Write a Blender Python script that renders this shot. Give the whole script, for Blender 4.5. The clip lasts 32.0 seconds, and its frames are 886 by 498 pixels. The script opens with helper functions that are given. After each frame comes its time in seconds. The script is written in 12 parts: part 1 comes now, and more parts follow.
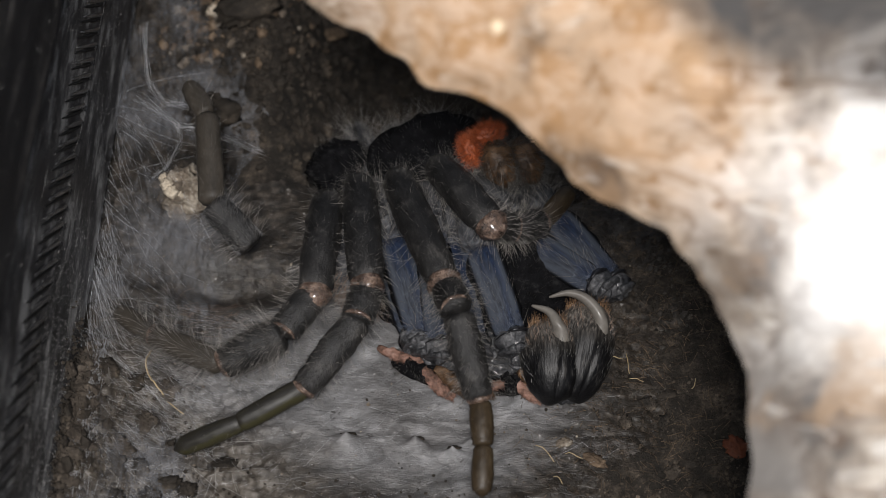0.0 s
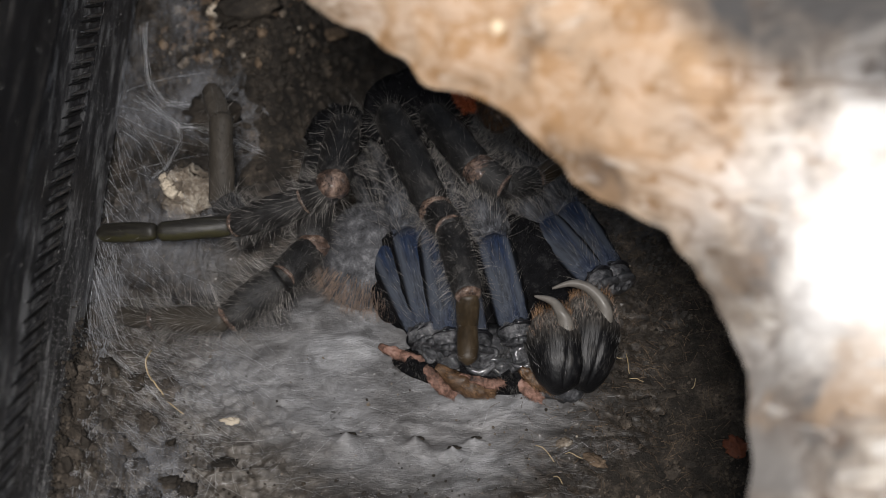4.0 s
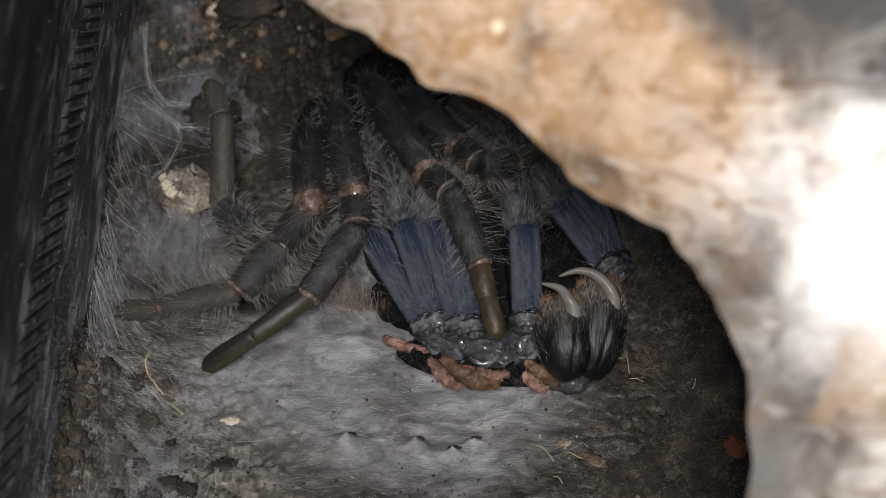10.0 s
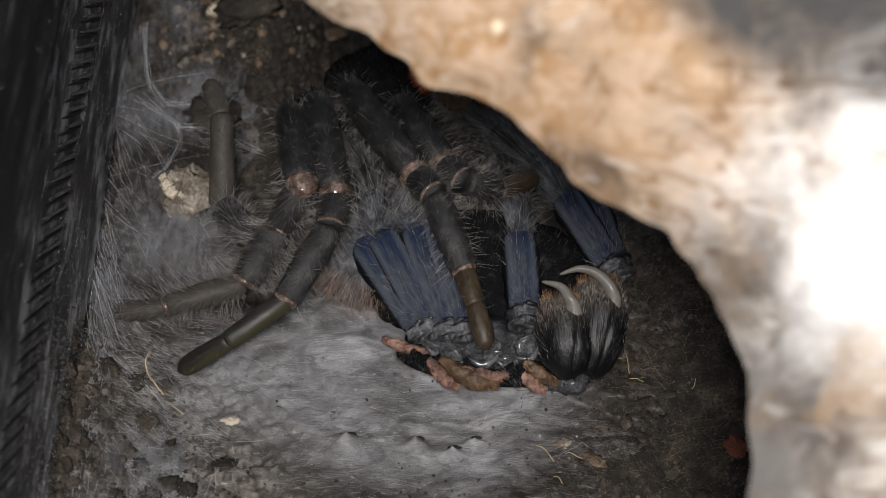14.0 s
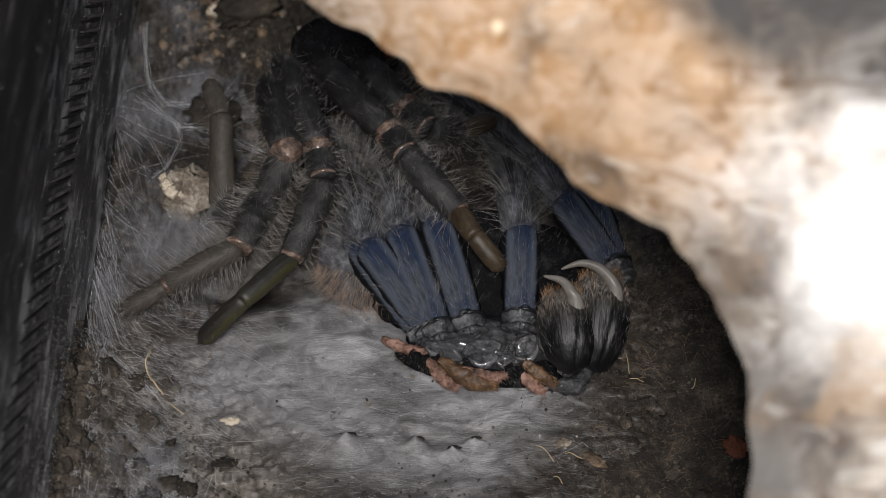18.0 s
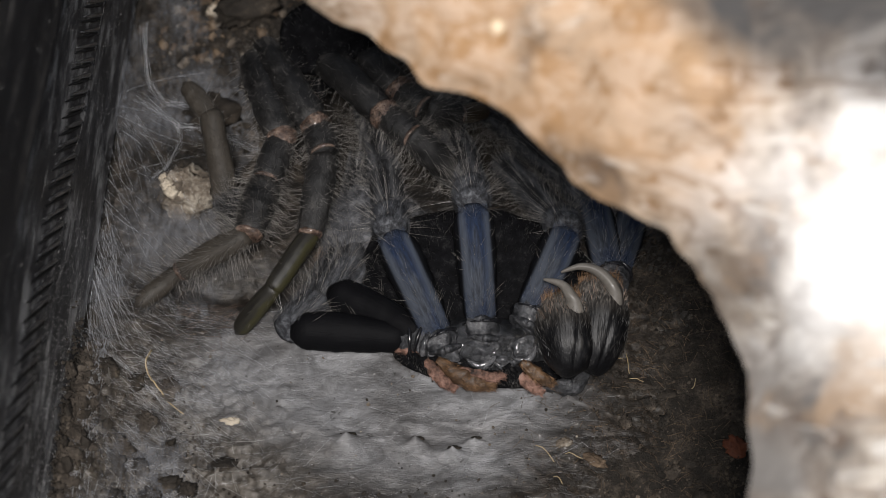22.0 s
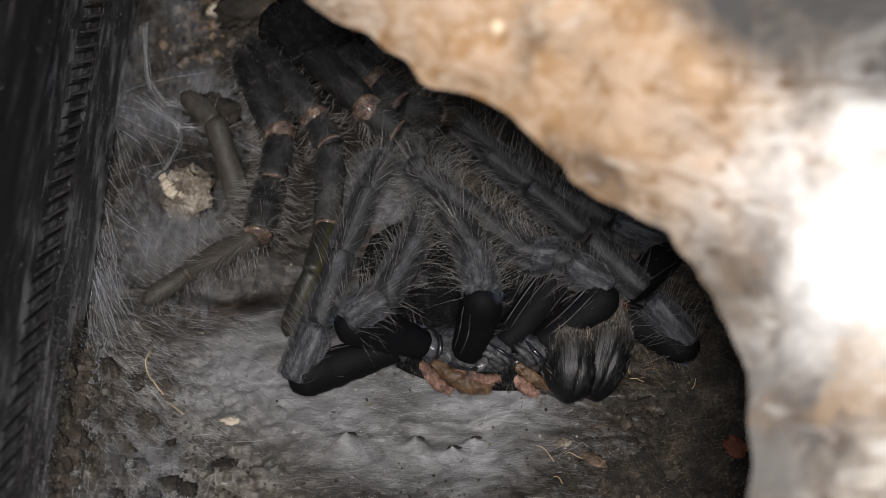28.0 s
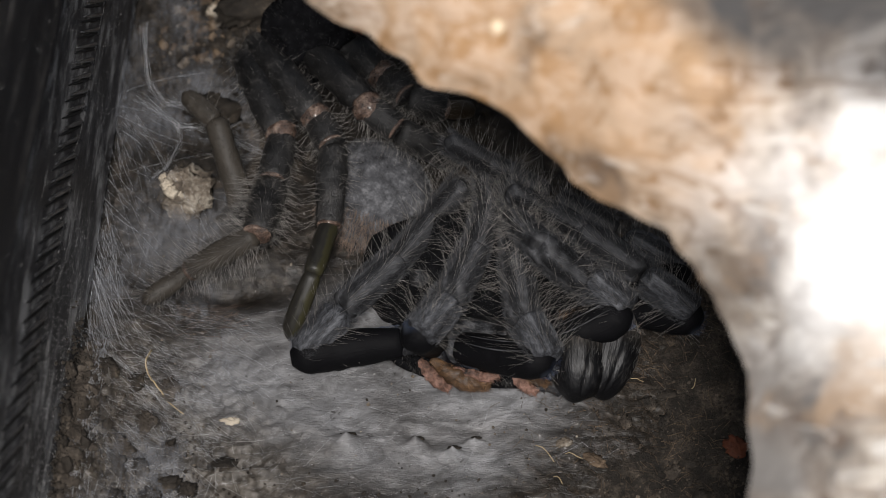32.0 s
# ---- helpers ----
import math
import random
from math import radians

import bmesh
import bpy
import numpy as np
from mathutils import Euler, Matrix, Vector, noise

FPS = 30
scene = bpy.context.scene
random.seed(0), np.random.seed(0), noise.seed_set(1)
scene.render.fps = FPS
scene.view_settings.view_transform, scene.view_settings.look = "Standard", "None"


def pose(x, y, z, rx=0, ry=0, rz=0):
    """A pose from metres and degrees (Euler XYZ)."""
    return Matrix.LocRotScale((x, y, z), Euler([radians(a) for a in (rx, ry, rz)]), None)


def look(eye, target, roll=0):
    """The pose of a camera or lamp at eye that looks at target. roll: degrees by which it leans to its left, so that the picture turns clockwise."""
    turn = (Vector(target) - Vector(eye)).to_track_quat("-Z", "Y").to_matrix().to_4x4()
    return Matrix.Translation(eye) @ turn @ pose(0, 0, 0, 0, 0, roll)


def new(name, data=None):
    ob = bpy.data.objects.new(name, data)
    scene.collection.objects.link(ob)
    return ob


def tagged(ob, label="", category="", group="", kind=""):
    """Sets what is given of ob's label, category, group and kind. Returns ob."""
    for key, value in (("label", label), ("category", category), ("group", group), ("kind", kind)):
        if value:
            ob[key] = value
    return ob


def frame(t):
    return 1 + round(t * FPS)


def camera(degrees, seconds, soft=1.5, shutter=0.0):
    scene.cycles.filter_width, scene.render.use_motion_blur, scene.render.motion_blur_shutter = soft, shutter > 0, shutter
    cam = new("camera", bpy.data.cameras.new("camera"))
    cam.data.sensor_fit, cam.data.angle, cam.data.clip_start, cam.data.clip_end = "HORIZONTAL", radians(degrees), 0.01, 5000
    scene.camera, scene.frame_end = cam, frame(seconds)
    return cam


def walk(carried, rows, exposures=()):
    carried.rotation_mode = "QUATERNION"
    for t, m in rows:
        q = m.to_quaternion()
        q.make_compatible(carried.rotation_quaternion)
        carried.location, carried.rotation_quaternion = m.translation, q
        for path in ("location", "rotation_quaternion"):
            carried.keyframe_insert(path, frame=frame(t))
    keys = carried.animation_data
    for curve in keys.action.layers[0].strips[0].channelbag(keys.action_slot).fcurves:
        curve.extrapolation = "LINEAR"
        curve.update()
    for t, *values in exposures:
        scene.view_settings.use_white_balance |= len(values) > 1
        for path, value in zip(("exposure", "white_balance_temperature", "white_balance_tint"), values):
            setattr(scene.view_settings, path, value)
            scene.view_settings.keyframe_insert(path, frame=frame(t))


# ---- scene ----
# ---- camera: fixed on a stand, looking down into the enclosure ----
MM = 0.001
TILT = 52.0
cam = camera(30.0, 32.0, soft=0.45)
EYE = Vector((0.0, -0.3 * math.cos(radians(TILT)), 0.3 * math.sin(radians(TILT))))
walk(cam, [(0.0, look(EYE, (0, 0, 0))), (32.0, look(EYE, (0, 0, 0)))])
cam.data.dof.use_dof = True
cam.data.dof.focus_distance = 0.279
cam.data.dof.aperture_fstop = 18.0

# ---- light: one lamp above the enclosure, a dim room around it ----
world = bpy.data.worlds.new("room")
scene.world = world
world.use_nodes = True
world.node_tree.nodes["Background"].inputs[0].default_value = (0.62, 0.72, 0.9, 1)
world.node_tree.nodes["Background"].inputs[1].default_value = 0.27

lamp_data = bpy.data.lights.new("terrarium_lamp", "AREA")
lamp_data.shape, lamp_data.size, lamp_data.energy, lamp_data.color = "DISK", 0.07, 2.05, (1.0, 0.962, 0.938)
lamp = new("terrarium_lamp", lamp_data)
lamp.matrix_world = look((0.000, -0.262, 0.362), (0.01, 0.0, 0.0))
scene.view_settings.exposure = 0.0

# working frame of the animal and the bark: x across, y up the slope, z out of it
SLOPE = Matrix.Rotation(radians(90 - TILT), 4, "X")


def slope(a, b, c):
    """World place of a point given in millimetres of the sloping frame."""
    return SLOPE @ Vector((a * MM, b * MM, c * MM))


# ---- materials ----
def shader(name, rough=0.6, spec=0.5, metal=0.0, coat=0.0, sheen=0.0):
    mat = bpy.data.materials.new(name)
    mat.use_nodes = True
    tree = mat.node_tree
    b = tree.nodes["Principled BSDF"]
    b.inputs["Roughness"].default_value = rough
    b.inputs["Specular IOR Level"].default_value = spec
    b.inputs["Metallic"].default_value = metal
    b.inputs["Coat Weight"].default_value = coat
    b.inputs["Coat Roughness"].default_value = 0.12
    b.inputs["Sheen Weight"].default_value = sheen
    return mat, tree, b


def node(tree, kind, **values):
    n = tree.nodes.new(kind)
    for key, value in values.items():
        n.inputs[key.replace("_", " ")].default_value = value
    return n


def coords(tree, scale=(1, 1, 1), turn=(0, 0, 0), local=True):
    tc = tree.nodes.new("ShaderNodeTexCoord")
    mp = tree.nodes.new("ShaderNodeMapping")
    mp.inputs["Scale"].default_value = scale
    mp.inputs["Rotation"].default_value = turn
    tree.links.new(tc.outputs["Object"], mp.inputs["Vector"])
    return mp.outputs["Vector"]


def noise_of(tree, vec, scale, detail=6.0, rough=0.6, distortion=0.0):
    n = node(tree, "ShaderNodeTexNoise", Scale=scale, Detail=detail, Roughness=rough, Distortion=distortion)
    tree.links.new(vec, n.inputs["Vector"])
    return n.outputs["Fac"]


def ramp(tree, fac, stops):
    r = tree.nodes.new("ShaderNodeValToRGB")
    els = r.color_ramp.elements
    while len(els) < len(stops):
        els.new(0.5)
    for e, (p, c) in zip(els, stops):
        e.position = p
        e.color = (*c, 1)
    tree.links.new(fac, r.inputs["Fac"])
    return r.outputs["Color"]


def mix(tree, fac, a, b, how="MIX"):
    m = tree.nodes.new("ShaderNodeMix")
    m.data_type, m.blend_type = "RGBA", how
    for sock, v in ((m.inputs["Factor"], fac), (m.inputs["A"], a), (m.inputs["B"], b)):
        if isinstance(v, (int, float)):
            sock.default_value = v
        elif isinstance(v, tuple):
            sock.default_value = (*v, 1)
        else:
            tree.links.new(v, sock)
    return m.outputs["Result"]


def bump(tree, b, height, strength=0.4, distance=0.0005):
    n = node(tree, "ShaderNodeBump", Strength=strength, Distance=distance)
    tree.links.new(height, n.inputs["Height"])
    tree.links.new(n.outputs["Normal"], b.inputs["Normal"])


def mottled(name, stops, scale, fine, rough=0.6, spec=0.4, stretch=(1, 1, 1), bump_by=0.4, depth=0.0003, coat=0.0, sheen=0.0):
    """A surface whose colour runs through the stops, with a coarse and a fine grain and fine relief."""
    mat, tree, b = shader(name, rough, spec, coat=coat, sheen=sheen)
    vec = coords(tree, stretch)
    big = noise_of(tree, vec, scale)
    small = noise_of(tree, vec, fine, 4.0, 0.7)
    f = mix(tree, 0.35, big, small)
    tree.links.new(ramp(tree, f, stops), b.inputs["Base Color"])
    rr = node(tree, "ShaderNodeMapRange")
    rr.inputs["To Min"].default_value = max(0.05, rough - 0.15)
    rr.inputs["To Max"].default_value = min(1.0, rough + 0.15)
    tree.links.new(small, rr.inputs["Value"])
    tree.links.new(rr.outputs["Result"], b.inputs["Roughness"])
    bump(tree, b, f, bump_by, depth)
    return mat


def speckle(mat, scale, tone):
    """Fine pale flecks over a material's colour."""
    tree = mat.node_tree
    b = tree.nodes["Principled BSDF"]
    old = b.inputs["Base Color"].links[0].from_socket
    fleck = ramp(tree, noise_of(tree, coords(tree), scale, 2.0, 0.5), [(0.66, (0, 0, 0)), (0.72, (1, 1, 1))])
    tree.links.new(mix(tree, fleck, old, tone), b.inputs["Base Color"])


def two_sided_cuticle(name, front, back, streak):
    """Leg cuticle with a blue front and a black velvet back, streaked along the limb."""
    mat, tree, b = shader(name, 0.65, 0.10)
    tc = tree.nodes.new("ShaderNodeTexCoord")
    sep = tree.nodes.new("ShaderNodeSeparateXYZ")
    tree.links.new(tc.outputs["Object"], sep.inputs[0])
    vec = coords(tree, (1, 1, 0.14))
    grain = noise_of(tree, vec, 2600, 5.0, 0.7)
    band = noise_of(tree, vec, 420, 2.0, 0.5)
    blue = mix(tree, ramp(tree, band, [(0.42, (0, 0, 0)), (0.62, (1, 1, 1))]), front, streak)
    blue = mix(tree, ramp(tree, grain, [(0.3, (0, 0, 0)), (0.75, (1, 1, 1))]), blue, back)
    off = tree.nodes.new("ShaderNodeMath")
    off.operation = "ABSOLUTE"
    tree.links.new(sep.outputs["Y"], off.inputs[0])
    edge = node(tree, "ShaderNodeMapRange")
    edge.inputs["From Min"].default_value, edge.inputs["From Max"].default_value = 0.0004, 0.0032
    tree.links.new(off.outputs[0], edge.inputs["Value"])
    rim = mix(tree, 0.22, edge.outputs["Result"], band)
    blue = mix(tree, ramp(tree, rim, [(0.30, (0.1, 0.1, 0.1)), (0.54, (0.75, 0.75, 0.75)), (0.70, (0.6, 0.6, 0.6)), (0.82, (0, 0, 0))]), blue, streak)
    # limb edges blackened: the shade between neighbouring legs, put into the colour
    blue = mix(tree, ramp(tree, rim, [(0.66, (0, 0, 0)), (0.80, (0.95, 0.95, 0.95))]), blue, back)
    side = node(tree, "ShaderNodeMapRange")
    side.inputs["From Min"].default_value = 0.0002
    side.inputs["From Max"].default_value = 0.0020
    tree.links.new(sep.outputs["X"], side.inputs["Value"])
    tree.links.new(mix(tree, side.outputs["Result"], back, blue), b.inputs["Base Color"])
    bump(tree, b, grain, 0.5, 0.0002)
    return mat


M_BLUE = two_sided_cuticle("blue_cuticle", (0.013, 0.027, 0.068), (0.004, 0.004, 0.0048), (0.070, 0.080, 0.100))
M_GREY = mottled("grey_hairy_cuticle", [(0.38, (0.006, 0.006, 0.0067)), (0.53, (0.026, 0.0267, 0.0292)), (0.68, (0.105, 0.107, 0.114))], 800, 4200, 0.7, 0.25, (1, 1, 0.3), 0.7, 0.0003)
M_ABDOMEN = mottled("abdomen_skin", [(0.36, (0.02, 0.02, 0.022)), (0.52, (0.08, 0.081, 0.087)), (0.68, (0.22, 0.22, 0.23))], 500, 2600, 0.7, 0.25, bump_by=0.8)
M_HAIR = mottled("grey_setae", [(0.34, (0.03, 0.03, 0.031)), (0.55, (0.10, 0.10, 0.104)), (0.72, (0.26, 0.25, 0.245))], 300, 2000, 0.5, 0.4, bump_by=0.0)
M_BLACKHAIR = mottled("black_setae", [(0.3, (0.010, 0.010, 0.010)), (0.7, (0.05, 0.047, 0.043))], 300, 2000, 0.45, 0.4, bump_by=0.0)
M_PALEHAIR = mottled("pale_setae", [(0.3, (0.06, 0.055, 0.051)), (0.5, (0.17, 0.158, 0.146)), (0.7, (0.40, 0.37, 0.34))], 300, 2000, 0.4, 0.5, bump_by=0.0)
M_BLUEHAIR = mottled("blue_grey_setae", [(0.36, (0.008, 0.013, 0.034)), (0.5, (0.026, 0.038, 0.072)), (0.64, (0.14, 0.155, 0.185))], 600, 2000, 0.5, 0.4, bump_by=0.0)
M_TANHAIR = mottled("tan_setae", [(0.34, (0.09, 0.065, 0.05)), (0.56, (0.24, 0.175, 0.135)), (0.74, (0.42, 0.32, 0.26))], 300, 2000, 0.5, 0.4, bump_by=0.0)
M_DARKHAIR = mottled("dark_setae", [(0.34, (0.025, 0.024, 0.022)), (0.58, (0.09, 0.083, 0.075)), (0.76, (0.22, 0.19, 0.16))], 300, 2000, 0.5, 0.4, bump_by=0.0)
M_BRISTLE = mottled("brown_grey_setae", [(0.34, (0.08, 0.074, 0.068)), (0.52, (0.20, 0.185, 0.17)), (0.70, (0.45, 0.42, 0.39))], 300, 2000, 0.5, 0.4, bump_by=0.0)
M_OLD = mottled("old_cuticle", [(0.40, (0.0035, 0.0034, 0.0034)), (0.53, (0.013, 0.0123, 0.012)), (0.64, (0.060, 0.056, 0.052))], 420, 3600, 0.46, 0.5, (1, 1, 0.6), 1.0, 0.0005)
speckle(M_OLD, 2600, (0.085, 0.08, 0.075))
M_UMBER = mottled("umber_cuticle", [(0.3, (0.012, 0.008, 0.004)), (0.52, (0.038, 0.026, 0.014)), (0.72, (0.085, 0.062, 0.035))], 300, 2600, 0.5, 0.4, (1, 1, 0.4), 0.5, 0.0003)
M_OLIVE = mottled("olive_cuticle", [(0.36, (0.010, 0.009, 0.008)), (0.52, (0.022, 0.020, 0.015)), (0.68, (0.050, 0.045, 0.024))], 230, 2600, 0.5, 0.4, (1, 1, 0.14), 0.5, 0.0003)
tree = M_OLIVE.node_tree
tc = tree.nodes.new("ShaderNodeTexCoord")
sep = tree.nodes.new("ShaderNodeSeparateXYZ")
tree.links.new(tc.outputs["Object"], sep.inputs[0])
wave = node(tree, "ShaderNodeMapRange")
for key, value in (("From Min", -0.002), ("From Max", 0.002)):
    wave.inputs[key].default_value = value
tree.links.new(sep.outputs["Y"], wave.inputs["Value"])
band = ramp(tree, mix(tree, 0.42, wave.outputs["Result"], noise_of(tree, coords(tree, (1, 1, 0.5)), 700, 4.0)), [(0.22, (0, 0, 0)), (0.30, (1, 1, 1)), (0.37, (0.9, 0.9, 0.9)), (0.44, (0, 0, 0))])
cuticle = tree.nodes["Principled BSDF"]
tree.links.new(mix(tree, band, cuticle.inputs["Base Color"].links[0].from_socket, (0.034, 0.031, 0.013)), cuticle.inputs["Base Color"])
M_FAWN = mottled("fawn_cuticle", [(0.3, (0.020, 0.017, 0.013)), (0.55, (0.045, 0.038, 0.03)), (0.75, (0.10, 0.085, 0.07))], 300, 2600, 0.6, 0.35, (1, 1, 0.4), 0.3, 0.0002)


def striped(mat, dark, width):
    """A dark stripe with pale borders along the middle of a limb."""
    tree = mat.node_tree
    b = tree.nodes["Principled BSDF"]
    tc = tree.nodes.new("ShaderNodeTexCoord")
    sep = tree.nodes.new("ShaderNodeSeparateXYZ")
    tree.links.new(tc.outputs["Object"], sep.inputs[0])
    off = tree.nodes.new("ShaderNodeMath")
    off.operation = "ABSOLUTE"
    tree.links.new(sep.outputs["Y"], off.inputs[0])
    reach = node(tree, "ShaderNodeMapRange")
    reach.inputs["From Max"].default_value = width
    tree.links.new(off.outputs[0], reach.inputs["Value"])
    wavy = mix(tree, 0.12, reach.outputs["Result"], noise_of(tree, coords(tree, (1, 1, 0.3)), 700, 3.0))
    old = b.inputs["Base Color"].links[0].from_socket
    middle = ramp(tree, wavy, [(0.12, (0.6, 0.6, 0.6)), (0.30, (0, 0, 0))])
    border = ramp(tree, wavy, [(0.28, (0, 0, 0)), (0.42, (0.22, 0.22, 0.22)), (0.62, (0.1, 0.1, 0.1)), (0.80, (0, 0, 0))])
    light = mix(tree, border, old, (0.24, 0.24, 0.25))
    tree.links.new(mix(tree, middle, light, dark), b.inputs["Base Color"])
    return mat


M_KNEE = mottled("pale_and_black_knee_fur", [(0.40, (0.012, 0.012, 0.013)), (0.50, (0.046, 0.048, 0.054)), (0.64, (0.16, 0.165, 0.178))], 520, 4200, 0.7, 0.2, (1.6, 1.6, 0.22), 0.7, 0.0003)
M_LEGHAIR = mottled("leg_setae", [(0.40, (0.012, 0.0122, 0.0134)), (0.53, (0.047, 0.0482, 0.0522)), (0.68, (0.18, 0.181, 0.188))], 300, 2000, 0.5, 0.4, bump_by=0.0)
for coat_of in (M_GREY, M_LEGHAIR):
    striped(coat_of, (0.012, 0.012, 0.013), 0.0030)
M_RING = mottled("pale_joint_skin", [(0.38, (0.018, 0.014, 0.012)), (0.5, (0.10, 0.062, 0.045)), (0.64, (0.36, 0.26, 0.20))], 700, 3600, 0.3, 0.6, bump_by=1.0, depth=0.0006, coat=0.6)
M_WET = mottled("wet_soft_cuticle", [(0.42, (0.004, 0.0043, 0.005)), (0.53, (0.022, 0.023, 0.026)), (0.64, (0.12, 0.12, 0.125))], 380, 2600, 0.40, 0.5, bump_by=1.0, depth=0.0009, coat=0.35)
M_HIP = mottled("wet_grey_joint_skin", [(0.40, (0.008, 0.0085, 0.0095)), (0.50, (0.040, 0.041, 0.045)), (0.60, (0.12, 0.12, 0.125)), (0.70, (0.26, 0.26, 0.26))], 520, 3000, 0.36, 0.5, bump_by=1.0, depth=0.0007, coat=0.3)
M_VELVET = mottled("black_velvet_skin", [(0.40, (0.003, 0.003, 0.0035)), (0.55, (0.006, 0.006, 0.007)), (0.70, (0.03, 0.03, 0.03))], 500, 2600, 0.8, 0.08, bump_by=1.0, depth=0.0006)
M_CUP = mottled("glossy_black_cup", [(0.36, (0.003, 0.003, 0.004)), (0.6, (0.010, 0.010, 0.012)), (0.76, (0.08, 0.08, 0.085))], 420, 2200, 0.3, 0.5, bump_by=0.3, depth=0.0004, coat=0.7)


def jaw_material():
    """Glossy black jaw, paler and greyish tan towards the fang end, combed by fine grooves."""
    mat, tree, b = shader("jaw_cuticle", 0.45, 0.28)
    tc = tree.nodes.new("ShaderNodeTexCoord")
    sep = tree.nodes.new("ShaderNodeSeparateXYZ")
    tree.links.new(tc.outputs["Object"], sep.inputs[0])
    comb = noise_of(tree, coords(tree, (1.5, 1.5, 0.12)), 2400, 3.0, 0.55)
    broad = noise_of(tree, coords(tree), 300, 3.0, 0.5)
    top = node(tree, "ShaderNodeMapRange")
    for key, value in (("From Min", -0.0006), ("From Max", -0.0056)):
        top.inputs[key].default_value = value
    tree.links.new(sep.outputs["Z"], top.inputs["Value"])
    pale = ramp(tree, comb, [(0.34, (0.022, 0.0195, 0.017)), (0.5, (0.065, 0.058, 0.051)), (0.66, (0.17, 0.152, 0.134))])
    black = ramp(tree, mix(tree, 0.5, comb, broad), [(0.44, (0.003, 0.003, 0.0035)), (0.57, (0.007, 0.007, 0.008)), (0.66, (0.045, 0.043, 0.041))])
    tree.links.new(mix(tree, top.outputs["Result"], black, pale), b.inputs["Base Color"])
    bump(tree, b, comb, 0.3, 0.0003)
    return mat


M_JAW = jaw_material()
M_FANG = mottled("ivory_fang", [(0.3, (0.10, 0.09, 0.078)), (0.55, (0.16, 0.147, 0.13)), (0.75, (0.23, 0.213, 0.192))], 300, 1500, 0.45, 0.4, bump_by=0.1, coat=0.12)
M_PINK = mottled("pink_folded_cuticle", [(0.36, (0.016, 0.012, 0.010)), (0.45, (0.10, 0.055, 0.040)), (0.54, (0.25, 0.14, 0.105)), (0.70, (0.42, 0.285, 0.24))], 420, 1900, 0.6, 0.35, bump_by=0.9, depth=0.0006)
M_PINKFUR = mottled("pink_and_black_fur", [(0.38, (0.018, 0.013, 0.011)), (0.46, (0.13, 0.072, 0.052)), (0.56, (0.29, 0.165, 0.125)), (0.70, (0.48, 0.34, 0.295))], 420, 1900, 0.6, 0.35, bump_by=0.0)
M_BROWNFUR = mottled("brown_fur", [(0.36, (0.014, 0.009, 0.006)), (0.5, (0.12, 0.066, 0.032)), (0.66, (0.34, 0.20, 0.105))], 500, 2500, 0.55, 0.35, bump_by=0.0)
M_BROWNFOLD = mottled("brown_folded_cuticle", [(0.36, (0.008, 0.006, 0.005)), (0.5, (0.06, 0.034, 0.018)), (0.68, (0.19, 0.11, 0.058))], 220, 2200, 0.45, 0.4, (1, 3, 1), 0.5)
M_ORANGE = mottled("orange_setae", [(0.3, (0.22, 0.045, 0.015)), (0.6, (0.46, 0.12, 0.045)), (0.8, (0.60, 0.24, 0.11))], 300, 2000, 0.5, 0.4, bump_by=0.0)
M_SOIL = mottled("dark_soil", [(0.36, (0.0075, 0.0063, 0.0052)), (0.5, (0.0238, 0.0198, 0.0156)), (0.60, (0.0688, 0.0550, 0.0425)), (0.74, (0.2250, 0.1812, 0.1438))], 240, 1800, 0.85, 0.3, bump_by=0.9, depth=0.0012)
M_CRUMB = mottled("soil_crumb", [(0.34, (0.009, 0.0075, 0.006)), (0.54, (0.032, 0.026, 0.02)), (0.72, (0.12, 0.095, 0.07))], 160, 1500, 0.85, 0.3, bump_by=0.6)
M_CAKE = mottled("caked_soil", [(0.34, (0.020, 0.016, 0.012)), (0.52, (0.058, 0.047, 0.037)), (0.70, (0.17, 0.14, 0.11))], 260, 1900, 0.85, 0.3, bump_by=1.0, depth=0.0008)
M_CHIP = mottled("wood_chip", [(0.34, (0.025, 0.018, 0.012)), (0.5, (0.10, 0.07, 0.046)), (0.68, (0.30, 0.22, 0.145))], 150, 1300, 0.8, 0.3, (1, 0.3, 1), 0.7, 0.0006)
M_PEBBLE = mottled("pale_pebble", [(0.3, (0.30, 0.25, 0.19)), (0.6, (0.55, 0.48, 0.38)), (0.8, (0.70, 0.64, 0.55))], 200, 1500, 0.75, 0.3, bump_by=0.5)
M_CRUST = mottled("crumbling_crust", [(0.35, (0.04, 0.033, 0.026)), (0.5, (0.16, 0.13, 0.10)), (0.68, (0.45, 0.41, 0.34)), (0.8, (0.68, 0.64, 0.56))], 160, 1300, 0.85, 0.3, bump_by=0.8, depth=0.0008)
M_RED = mottled("rusty_bark_chip", [(0.3, (0.05, 0.016, 0.009)), (0.6, (0.14, 0.045, 0.022)), (0.8, (0.24, 0.09, 0.045))], 200, 1300, 0.7, 0.3, bump_by=0.5)
M_PLASTIC = mottled("dusty_black_plastic", [(0.43, (0.014, 0.0142, 0.016)), (0.50, (0.036, 0.036, 0.039)), (0.545, (0.10, 0.10, 0.102)), (0.60, (0.30, 0.30, 0.295))], 210, 3200, 0.5, 0.45, (1, 0.5, 1.6), 0.35, 0.0003)
